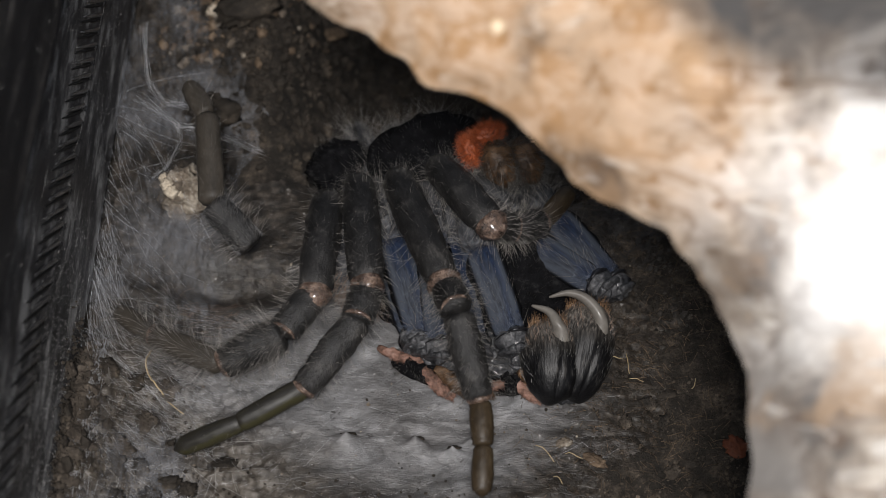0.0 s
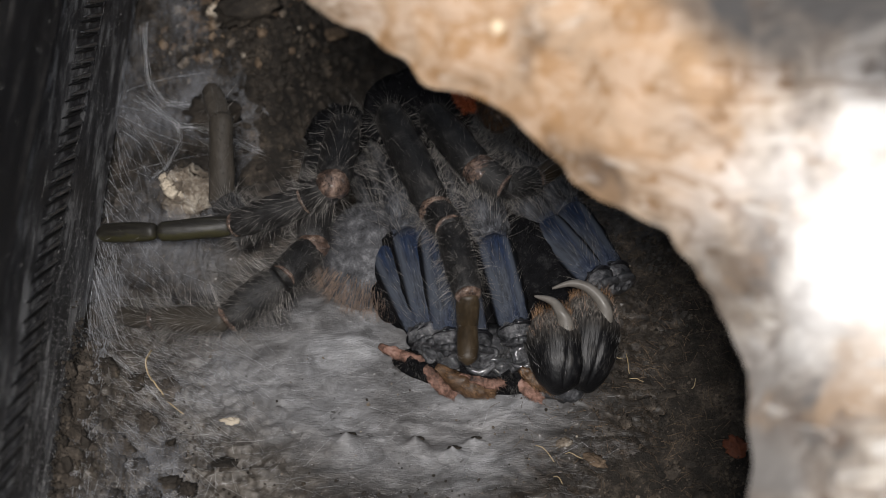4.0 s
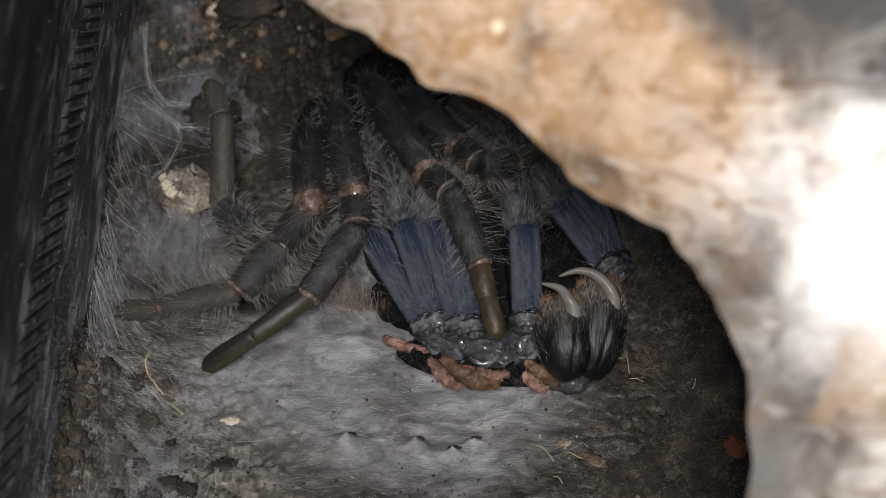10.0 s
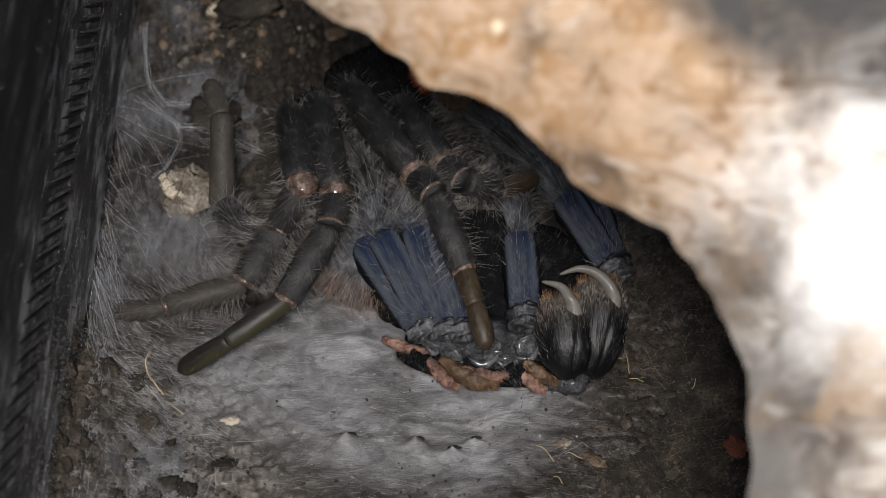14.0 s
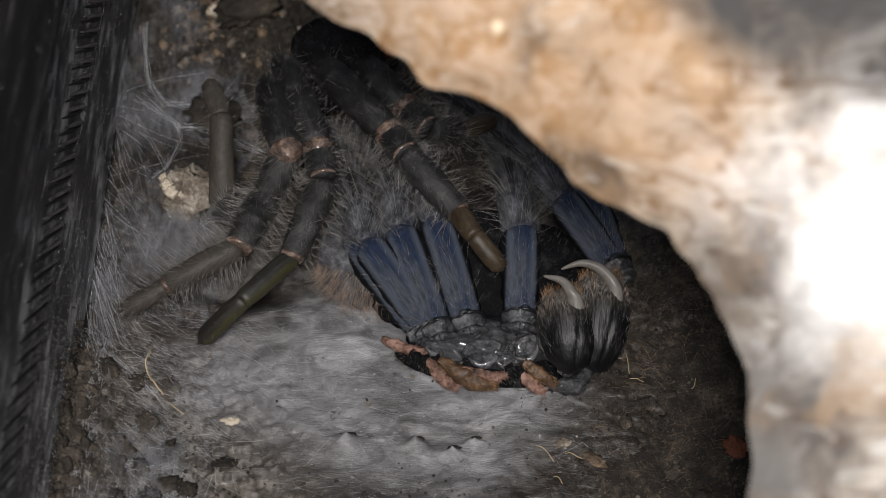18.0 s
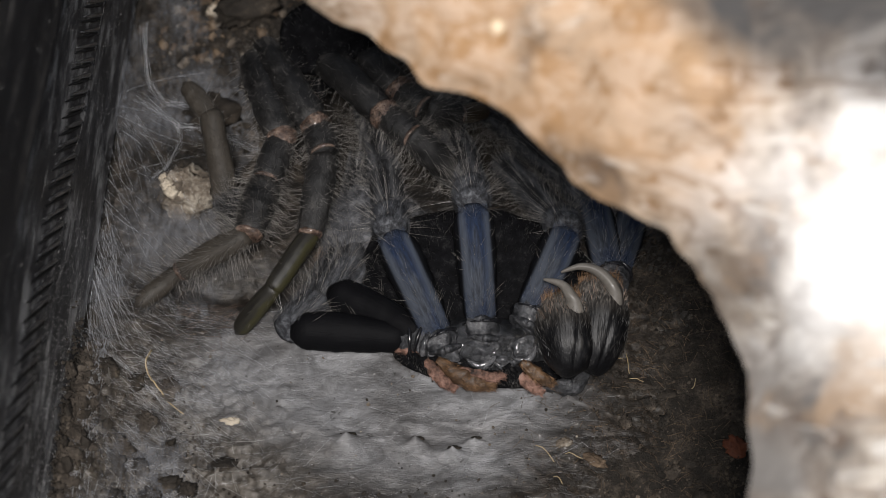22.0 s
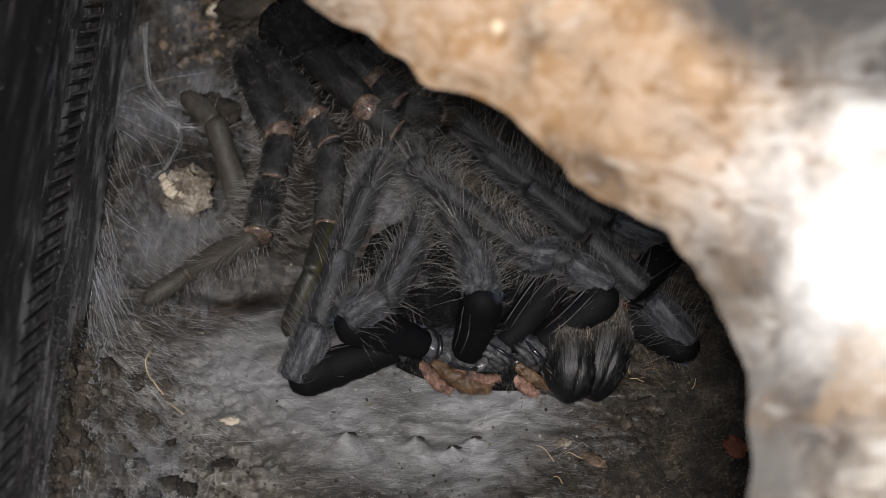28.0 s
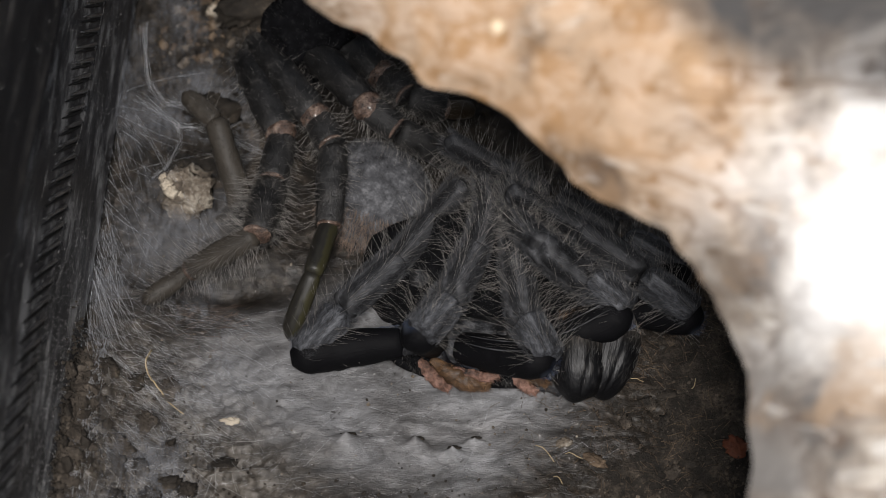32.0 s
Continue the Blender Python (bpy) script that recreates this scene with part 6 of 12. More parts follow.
        (32, (-35.1, 38.4, -4.6), (-22.0, 22.7, 7.7), (-19.2, 17.7, 10.3), (-19.7, 4.0, 14.6), (-21.7, -3.9, 23.3), (-26.3, -15.2, 20.7)),
    ], '')
    move_limb(SKINS['third'], [
        (0, (-8.2, 12.7, 15.4), (0.5, -6.1, 32.7), (2.3, -9.8, 38.0), (5.9, -24.3, 38.0), (6.3, -30.9, 41.1), (6.0, -38.5, 43.5)),
        (0.5, (-9.0, 15.3, 13.9), (-0.4, -1.5, 30.8), (1.5, -4.5, 33.7), (2.8, -14.6, 40.0), (2.8, -19.5, 39.5), (1.9, -25.8, 41.2)),
        (1, (-9.2, 15.3, 12.9), (-1.1, 0.1, 30.9), (1.0, -3.6, 28.5), (2.8, -14.3, 36.7), (2.5, -19.1, 39.3), (1.4, -25.5, 37.3)),
        (1.5, (-9.3, 18.0, 11.3), (-1.6, 2.3, 29.9), (0.8, -1.3, 24.8), (2.2, -10.8, 33.3), (1.9, -14.6, 35.9), (0.8, -19.2, 34.1)),
        (2, (-9.3, 20.7, 9.5), (-2.1, 4.6, 27.1), (0.6, 1.0, 24.6), (1.6, -7.2, 34.2), (1.2, -10.0, 31.0), (0.1, -12.8, 31.5)),
        (2.5, (-9.4, 21.7, 8.4), (-1.9, 5.3, 24.6), (0.8, 1.7, 27.0), (2.4, -6.6, 37.1), (2.1, -10.5, 31.0), (1.3, -14.4, 28.3)),
        (3, (-9.4, 22.6, 7.8), (-1.7, 6.0, 23.3), (1.0, 2.4, 28.3), (3.2, -6.2, 37.9), (2.9, -10.9, 32.2), (2.6, -15.8, 29.4)),
        (3.5, (-9.5, 23.2, 7.1), (-1.5, 6.3, 23.0), (1.2, 2.7, 27.9), (3.6, -6.7, 36.6), (3.5, -11.7, 31.6), (3.2, -16.9, 33.9)),
        (4.5, (-9.7, 24.5, 6.2), (-1.0, 6.9, 22.5), (1.6, 3.3, 27.5), (4.4, -7.6, 34.2), (4.5, -13.4, 31.7), (4.5, -19.6, 35.6)),
        (5.5, (-10.0, 25.8, 5.3), (-0.6, 7.5, 22.1), (2.0, 3.8, 27.0), (5.1, -8.6, 31.6), (5.6, -15.0, 32.5), (5.8, -22.3, 35.7)),
        (6, (-10.1, 26.7, 4.5), (-0.9, 8.1, 21.6), (1.8, 4.4, 26.4), (4.8, -7.8, 30.2), (5.2, -14.2, 32.7), (5.5, -21.4, 35.8)),
        (6.5, (-10.2, 27.6, 3.8), (-1.2, 8.7, 21.1), (1.7, 5.0, 25.8), (4.4, -7.0, 29.6), (4.8, -13.5, 32.1), (5.3, -20.6, 35.1)),
        (7, (-10.2, 28.5, 3.2), (-1.5, 9.4, 20.6), (1.5, 5.5, 25.2), (4.1, -6.2, 29.6), (4.4, -12.8, 31.6), (5.1, -19.7, 34.5)),
        (7.5, (-10.7, 28.8, 2.9), (-1.5, 9.9, 20.2), (1.6, 6.0, 24.5), (4.2, -5.2, 30.5), (4.6, -12.1, 31.0), (5.3, -19.0, 33.9)),
        (8, (-11.2, 29.1, 2.7), (-1.6, 10.4, 19.9), (1.6, 6.4, 24.2), (4.2, -4.5, 31.0), (4.7, -11.4, 30.5), (5.6, -18.3, 33.3)),
        (8.5, (-11.6, 29.3, 2.5), (-1.8, 10.2, 19.8), (1.6, 6.8, 24.2), (4.3, -4.5, 30.8), (4.8, -10.8, 30.0), (5.8, -17.6, 32.8)),
        (9, (-12.1, 29.6, 2.2), (-1.9, 10.8, 19.4), (1.7, 7.2, 23.8), (4.3, -3.8, 30.3), (5.0, -10.1, 28.8), (6.0, -16.9, 31.9)),
        (9.5, (-12.9, 30.2, 1.8), (-2.0, 11.6, 18.8), (1.6, 8.1, 23.2), (5.1, -3.0, 28.8), (6.1, -9.0, 27.9), (7.5, -15.7, 30.9)),
        (10, (-13.7, 30.7, 1.6), (-2.1, 12.4, 18.5), (1.5, 9.1, 23.0), (6.0, -2.2, 26.9), (7.2, -7.8, 29.0), (9.0, -14.5, 30.6)),
        (10.5, (-14.0, 30.4, 1.7), (-2.6, 11.7, 18.8), (1.1, 8.4, 23.3), (5.3, -3.2, 26.6), (6.5, -8.9, 29.9), (8.3, -15.7, 31.3)),
        (11, (-14.3, 30.0, 2.0), (-3.0, 10.9, 18.9), (0.8, 7.7, 23.4), (4.5, -4.2, 27.4), (5.8, -10.0, 29.8), (7.6, -16.9, 32.3)),
        (11.5, (-14.7, 29.6, 2.3), (-3.5, 10.2, 18.8), (0.4, 7.0, 23.3), (3.8, -5.2, 28.0), (5.2, -11.2, 30.1), (6.9, -18.2, 33.0)),
        (12, (-15.3, 29.2, 2.6), (-3.9, 10.4, 19.3), (-0.2, 7.1, 23.8), (3.7, -5.1, 28.1), (5.0, -11.1, 30.2), (6.8, -18.2, 33.3)),
        (12.5, (-16.0, 28.7, 2.9), (-4.3, 10.6, 19.6), (-0.8, 7.3, 24.2), (3.5, -5.1, 28.1), (4.9, -11.0, 30.2), (6.7, -18.3, 33.3)),
        (13, (-16.6, 28.3, 3.1), (-4.7, 10.8, 19.4), (-1.3, 7.5, 24.0), (3.3, -5.0, 27.9), (4.8, -11.0, 30.0), (6.7, -18.3, 33.1)),
        (13.5, (-16.9, 28.7, 2.9), (-4.6, 11.6, 18.9), (-1.3, 8.1, 23.4), (3.4, -4.3, 27.4), (5.0, -10.1, 29.8), (6.9, -17.2, 32.5)),
        (14, (-17.2, 29.2, 2.6), (-4.5, 12.4, 18.3), (-1.2, 8.7, 22.8), (3.5, -3.5, 26.8), (5.2, -9.1, 29.9), (7.2, -16.2, 31.7)),
        (14.5, (-17.5, 29.7, 1.8), (-4.4, 13.1, 17.3), (-1.1, 9.4, 21.7), (3.6, -2.7, 25.6), (5.4, -8.2, 28.8), (7.6, -15.1, 30.3)),
        (15.5, (-19.5, 32.4, 0.1), (-5.6, 16.0, 15.4), (-2.6, 12.1, 19.9), (3.5, 1.0, 23.3), (5.6, -4.8, 25.8), (8.4, -11.5, 28.0)),
        (16.5, (-21.5, 35.0, -0.6), (-6.7, 18.8, 14.5), (-4.0, 14.7, 19.0), (3.4, 4.8, 21.9), (5.7, -1.3, 24.7), (9.2, -7.9, 26.4)),
        (17, (-21.1, 30.6, 0.0), (-6.5, 15.0, 14.8), (-3.7, 10.9, 19.3), (4.8, 0.6, 22.1), (6.5, -4.1, 26.1), (10.3, -10.4, 25.8)),
        (17.5, (-22.5, 33.6, -0.6), (-8.0, 18.1, 14.0), (-5.0, 14.0, 18.3), (3.1, 4.2, 21.1), (5.7, -0.3, 25.5), (9.9, -6.3, 24.2)),
        (18, (-23.7, 35.2, -2.3), (-9.1, 20.0, 12.3), (-6.0, 15.8, 16.3), (2.3, 6.6, 18.9), (5.3, 2.2, 22.8), (9.9, -3.5, 21.8)),
        (18.5, (-23.9, 37.3, -2.9), (-9.3, 21.9, 11.7), (-5.8, 17.7, 15.1), (3.3, 9.4, 18.2), (6.6, 4.4, 20.0), (11.7, -1.0, 20.4)),
        (19, (-24.1, 34.7, -2.8), (-9.5, 19.2, 11.8), (-5.5, 15.2, 15.0), (2.6, 5.0, 19.2), (7.9, 2.1, 18.5), (13.4, -2.9, 19.7)),
        (19.5, (-25.0, 37.9, -3.9), (-10.3, 22.2, 11.0), (-5.8, 18.2, 14.1), (2.1, 9.5, 18.7), (8.6, 5.4, 18.2), (14.6, 0.6, 18.6)),
        (20, (-24.9, 39.1, -4.5), (-10.2, 23.1, 10.5), (-5.3, 19.2, 13.6), (4.1, 10.9, 17.2), (10.2, 6.6, 18.1), (16.6, 2.2, 18.7)),
        (20.5, (-25.1, 36.6, -4.5), (-10.0, 20.5, 10.7), (-5.0, 16.6, 13.7), (3.9, 7.7, 17.2), (8.5, 2.0, 18.8), (14.2, -3.2, 20.3)),
        (21, (-26.6, 40.9, -5.9), (-11.0, 24.1, 9.5), (-5.8, 20.2, 12.5), (2.1, 9.3, 17.2), (5.9, 3.5, 18.7), (10.8, -2.6, 20.2)),
        (21.5, (-25.3, 41.8, -6.6), (-9.5, 25.3, 8.6), (-4.4, 21.3, 11.4), (3.1, 12.5, 13.3), (7.2, 6.0, 13.8), (11.7, -2.5, 14.4)),
        (22, (-26.0, 39.3, -5.9), (-9.8, 23.3, 8.9), (-4.8, 19.4, 10.8), (2.1, 13.0, 6.0), (6.6, 5.6, 6.0), (10.7, -5.4, 6.0)),
        (22.5, (-26.0, 39.8, -5.7), (-10.3, 23.4, 8.9), (-5.4, 19.7, 8.9), (1.9, 11.2, 3.2), (5.9, 3.9, 3.2), (9.7, -5.5, 3.2)),
        (23, (-26.1, 40.4, -6.3), (-10.8, 23.6, 8.0), (-5.9, 20.2, 6.3), (1.6, 9.2, 4.0), (5.2, 2.1, 4.3), (8.7, -5.4, 5.0)),
        (23.5, (-28.5, 41.9, -7.3), (-12.5, 26.1, 6.3), (-7.6, 22.3, 5.0), (0.9, 12.1, 2.4), (4.2, 5.7, 3.1), (7.1, -0.9, 5.4)),
        (24, (-30.9, 43.2, -7.6), (-14.3, 28.6, 5.4), (-9.3, 24.3, 4.8), (0.1, 14.9, 0.8), (3.2, 9.3, 2.1), (5.7, 3.6, 3.7)),
        (24.5, (-30.3, 40.7, -7.7), (-14.3, 25.5, 5.5), (-9.0, 21.2, 5.0), (0.3, 12.5, 0.4), (3.9, 7.5, 1.2), (7.1, 2.4, 1.0)),
        (25, (-30.5, 44.9, -8.3), (-15.1, 28.7, 5.5), (-9.5, 24.5, 5.1), (-0.3, 16.5, -0.1), (3.8, 12.3, -2.0), (7.7, 7.6, -0.2)),
        (25.5, (-29.0, 41.7, -7.8), (-14.3, 25.0, 6.4), (-8.4, 20.7, 5.9), (0.6, 13.4, 0.2), (5.3, 10.0, -3.3), (9.8, 5.7, 0.4)),
        (26.5, (-28.9, 41.5, -7.0), (-14.0, 25.1, 7.0), (-8.2, 20.9, 6.5), (1.0, 13.9, 0.5), (5.8, 10.6, -2.9), (10.5, 6.7, 1.1)),
        (27.5, (-28.9, 41.4, -6.8), (-13.9, 25.4, 7.0), (-8.1, 21.1, 6.5), (1.4, 14.4, 0.3), (6.4, 11.3, -3.1), (11.2, 7.6, 1.2)),
        (28, (-28.5, 40.7, -6.5), (-13.4, 24.9, 7.1), (-7.6, 20.6, 6.7), (1.9, 14.1, 0.3), (7.0, 11.0, -3.0), (11.9, 7.5, 1.3)),
        (28.5, (-28.6, 40.5, -6.5), (-13.4, 24.9, 7.0), (-7.6, 20.6, 6.5), (2.0, 14.2, 0.1), (7.2, 11.2, -3.2), (12.1, 7.8, 1.2)),
        (29, (-29.3, 41.5, -6.9), (-13.9, 26.0, 6.5), (-8.1, 21.7, 6.1), (1.6, 15.5, -0.5), (6.9, 12.6, -3.8), (11.9, 9.3, 0.6)),
        (29.5, (-30.1, 41.9, -7.4), (-14.8, 26.2, 6.1), (-9.0, 21.9, 5.7), (1.0, 15.9, -1.0), (6.1, 12.9, -4.4), (11.1, 9.6, 0.0)),
        (30, (-29.3, 42.2, -7.2), (-14.1, 26.5, 6.3), (-8.4, 22.1, 5.9), (1.8, 16.2, -0.9), (6.8, 13.3, -4.4), (11.7, 9.8, 0.0)),
        (30.5, (-28.5, 40.6, -6.5), (-13.5, 24.9, 7.0), (-7.8, 20.6, 6.5), (2.6, 14.8, -0.3), (7.5, 11.9, -3.9), (12.3, 8.4, 0.5)),
        (31, (-28.3, 40.0, -5.9), (-13.4, 24.4, 7.6), (-7.7, 20.0, 7.2), (2.9, 14.3, 0.2), (7.7, 11.4, -3.5), (12.4, 7.8, 1.0)),
        (31.5, (-28.2, 39.7, -6.0), (-13.4, 24.0, 7.6), (-7.8, 19.6, 7.2), (3.0, 14.0, 0.1), (7.8, 11.1, -3.7), (12.4, 7.4, 0.8)),
        (32, (-28.2, 41.2, -6.8), (-13.4, 25.3, 6.8), (-7.8, 21.0, 6.5), (3.2, 15.5, -0.7), (7.9, 12.6, -4.6), (12.4, 8.8, -0.1)),
    ], '')
    move_limb(SKINS['fourth'], [
        (0, (-0.9, 14.3, 14.2), (8.1, 4.1, 23.5), (11.6, 3.5, 18.6), (17.2, 4.5, 14.4), (22.5, 10.5, 10.9)),
        (0.5, (-2.2, 17.6, 12.3), (6.8, 8.4, 23.1), (11.2, 7.3, 18.7), (16.7, 9.4, 14.2), (20.5, 15.5, 9.0)),
        (1, (-2.4, 17.4, 11.5), (6.8, 8.3, 22.9), (11.2, 8.3, 18.7), (16.2, 10.9, 14.0), (20.1, 15.6, 7.7)),
        (1.5, (-2.1, 18.7, 10.7), (6.4, 9.7, 22.5), (10.7, 9.0, 18.3), (16.2, 11.1, 13.7), (20.8, 15.6, 7.4)),
        (2, (-1.9, 20.1, 9.7), (6.0, 11.0, 21.7), (10.2, 9.7, 17.8), (16.3, 11.4, 13.4), (21.6, 15.6, 7.3)),
        (2.5, (-1.7, 21.4, 8.7), (5.9, 12.1, 20.9), (10.2, 10.3, 17.3), (16.3, 11.7, 12.9), (21.6, 15.9, 6.8)),
        (3, (-1.6, 22.6, 7.9), (5.8, 13.2, 20.0), (10.3, 10.9, 16.6), (16.3, 12.1, 12.3), (21.7, 16.1, 6.5)),
        (3.5, (-1.8, 23.2, 7.2), (6.0, 13.4, 18.5), (10.3, 10.9, 16.8), (16.3, 12.0, 12.9), (21.5, 15.9, 7.1)),
        (4.5, (-2.1, 24.3, 6.4), (6.3, 13.7, 16.7), (10.2, 10.9, 18.6), (16.2, 11.9, 14.4), (21.3, 15.4, 8.0)),
        (5.5, (-2.4, 25.4, 5.8), (6.5, 13.9, 15.9), (10.2, 10.8, 19.5), (16.2, 11.8, 15.0), (21.0, 14.9, 8.3)),
        (6, (-3.4, 25.2, 5.6), (5.5, 13.8, 15.8), (9.4, 10.5, 19.1), (15.1, 10.9, 14.3), (20.9, 14.4, 8.3)),
        (6.5, (-3.7, 25.5, 5.5), (5.2, 14.2, 15.6), (9.3, 10.8, 18.3), (14.8, 10.7, 13.3), (21.4, 14.4, 8.6)),
        (7, (-3.9, 25.5, 5.4), (5.0, 14.4, 15.3), (9.3, 10.7, 17.2), (14.5, 10.1, 12.5), (22.0, 14.2, 8.9)),
        (7.5, (-4.2, 26.0, 5.1), (4.7, 15.1, 14.9), (8.8, 11.6, 16.8), (14.3, 10.9, 12.2), (21.6, 14.9, 8.8)),
        (8, (-4.1, 26.4, 4.9), (4.8, 15.6, 14.6), (8.8, 12.2, 17.4), (14.4, 11.5, 12.6), (21.7, 15.4, 9.0)),
        (8.5, (-4.2, 25.9, 5.0), (4.7, 15.4, 14.5), (8.4, 12.1, 18.0), (14.3, 11.4, 13.3), (21.5, 15.1, 9.4)),
        (9, (-4.6, 26.1, 4.7), (4.2, 15.7, 14.1), (7.8, 12.6, 17.9), (13.8, 11.9, 13.3), (21.0, 15.5, 9.0)),
        (9.5, (-5.9, 27.5, 4.1), (3.3, 17.2, 13.4), (6.9, 14.1, 17.3), (13.0, 14.0, 12.9), (19.4, 17.6, 7.7)),
        (10, (-6.7, 27.6, 3.7), (2.8, 17.5, 13.1), (6.4, 14.4, 16.9), (12.6, 14.8, 12.6), (18.1, 18.3, 6.7)),
        (10.5, (-6.4, 28.0, 3.7), (2.4, 17.2, 13.4), (6.2, 14.1, 17.0), (12.4, 14.2, 12.8), (18.1, 17.4, 6.5)),
        (11, (-6.5, 27.5, 4.0), (1.7, 16.1, 14.1), (5.6, 13.1, 17.6), (11.8, 12.7, 13.4), (17.7, 15.6, 7.2)),
        (11.5, (-6.3, 26.3, 4.7), (1.3, 14.5, 15.1), (5.4, 11.4, 18.5), (11.6, 10.6, 14.3), (17.5, 13.3, 8.4)),
        (12, (-6.7, 25.6, 5.1), (0.9, 13.8, 15.6), (4.8, 10.8, 19.1), (10.9, 9.7, 14.8), (17.3, 12.2, 9.2)),
        (12.5, (-7.2, 26.5, 5.0), (0.6, 14.6, 15.5), (4.3, 11.6, 19.3), (10.3, 10.3, 14.9), (17.1, 12.8, 9.5)),
        (13, (-8.0, 25.8, 5.3), (-0.1, 13.9, 15.9), (3.4, 10.9, 19.8), (9.3, 9.3, 15.3), (16.6, 11.8, 10.3)),
        (13.5, (-7.8, 24.7, 5.6), (0.4, 12.9, 16.1), (3.9, 9.9, 20.1), (9.7, 8.5, 15.5), (16.8, 11.1, 10.6)),
        (14, (-8.2, 26.1, 4.9), (0.4, 14.3, 15.4), (3.9, 11.3, 19.3), (9.7, 10.1, 14.6), (16.7, 12.9, 9.6)),
        (14.5, (-9.0, 28.0, 3.4), (0.0, 16.1, 13.8), (3.5, 13.0, 17.6), (9.2, 12.1, 12.7), (16.1, 15.1, 7.5)),
        (15.5, (-11.6, 30.7, 1.4), (-1.7, 19.4, 11.5), (2.0, 16.4, 15.1), (7.4, 15.8, 9.8), (13.8, 18.9, 4.5)),
        (16.5, (-14.2, 33.4, 0.5), (-3.5, 22.7, 10.2), (0.6, 19.7, 13.7), (5.6, 19.5, 8.0), (11.5, 22.7, 2.8)),
        (17, (-13.8, 29.7, 0.8), (-3.1, 19.1, 10.4), (0.9, 15.9, 13.8), (6.0, 15.7, 8.0), (12.0, 18.7, 3.0)),
        (17.5, (-15.5, 33.2, -0.3), (-4.6, 22.4, 9.4), (-0.8, 18.9, 12.7), (4.4, 18.9, 7.1), (10.5, 21.8, 2.2)),
        (18, (-16.9, 35.4, -2.3), (-5.9, 24.4, 7.5), (-2.2, 20.7, 10.6), (3.1, 20.7, 5.3), (9.3, 23.6, 0.5)),
        (18.5, (-17.4, 37.6, -3.0), (-6.3, 26.6, 6.9), (-2.4, 22.9, 9.7), (3.0, 22.8, 4.7), (8.9, 25.5, -0.2)),
        (19, (-17.1, 34.5, -2.7), (-6.2, 23.7, 7.0), (-2.1, 20.2, 9.4), (3.4, 19.8, 5.0), (9.1, 22.2, -0.5)),
        (19.5, (-18.2, 37.4, -3.6), (-7.2, 26.7, 6.1), (-3.0, 23.2, 7.9), (2.7, 22.6, 4.2), (8.1, 24.9, -1.8)),
        (20, (-18.3, 38.8, -4.1), (-7.3, 28.1, 5.5), (-2.9, 24.6, 6.9), (2.8, 23.9, 3.8), (8.1, 25.9, -2.4)),
        (20.5, (-17.9, 35.9, -3.9), (-7.1, 25.5, 5.5), (-2.8, 22.0, 7.0), (3.0, 20.7, 4.2), (8.2, 22.4, -2.2)),
        (21, (-19.2, 39.7, -4.8), (-8.4, 29.4, 4.6), (-4.2, 25.7, 6.1), (1.6, 23.9, 3.5), (6.8, 25.5, -2.9)),
        (21.5, (-18.7, 39.3, -5.4), (-7.8, 28.7, 4.3), (-3.6, 25.2, 6.0), (2.2, 24.0, 2.8), (7.4, 25.5, -3.6)),
        (22, (-18.1, 38.9, -5.2), (-7.3, 27.9, 4.6), (-2.9, 24.7, 6.6), (2.8, 24.0, 2.8), (7.9, 25.5, -3.7)),
        (22.5, (-18.4, 39.3, -5.4), (-7.6, 28.7, 4.3), (-3.2, 25.2, 6.0), (2.5, 24.3, 2.3), (7.6, 25.8, -4.1)),
        (23, (-18.7, 39.9, -6.1), (-8.0, 29.5, 3.3), (-3.4, 25.8, 5.0), (2.1, 24.6, 1.6), (7.4, 26.1, -4.8)),
        (23.5, (-21.2, 42.3, -7.6), (-10.2, 31.8, 1.8), (-5.7, 27.7, 3.7), (0.4, 25.9, 1.0), (5.8, 27.0, -5.2)),
        (24, (-23.6, 44.6, -8.5), (-12.5, 34.0, 1.1), (-8.0, 29.5, 3.2), (-1.4, 27.2, 1.1), (4.3, 27.7, -5.1)),
        (24.5, (-23.5, 41.8, -8.6), (-12.2, 31.0, 1.2), (-7.7, 26.6, 3.3), (-1.3, 24.6, 1.1), (4.3, 25.1, -5.2)),
        (25, (-24.3, 45.6, -8.8), (-12.7, 34.4, 0.8), (-8.1, 30.2, 2.9), (-1.9, 28.4, 0.3), (3.5, 29.0, -6.1)),
        (25.5, (-23.4, 42.0, -8.1), (-11.6, 30.7, 1.3), (-7.0, 26.7, 3.4), (-0.9, 25.2, 0.5), (4.3, 25.7, -6.0)),
        (26.5, (-23.4, 41.5, -7.1), (-11.6, 30.5, 2.5), (-7.0, 26.4, 4.5), (-1.0, 24.9, 1.7), (4.2, 25.4, -4.8)),
        (27.5, (-23.5, 41.2, -6.7), (-11.7, 30.3, 3.0), (-7.1, 26.2, 5.0), (-1.0, 24.6, 2.4), (4.1, 25.2, -4.2)),
        (28, (-23.1, 40.3, -6.2), (-11.3, 29.7, 3.4), (-6.8, 25.5, 5.3), (-0.7, 23.9, 2.8), (4.4, 24.4, -3.8)),
        (28.5, (-23.3, 40.0, -6.1), (-11.5, 29.5, 3.4), (-6.9, 25.3, 5.4), (-0.9, 23.7, 2.9), (4.3, 24.2, -3.8)),
        (29, (-24.0, 40.9, -6.5), (-12.1, 30.5, 2.9), (-7.5, 26.3, 4.9), (-1.5, 24.6, 2.4), (3.7, 25.1, -4.2)),
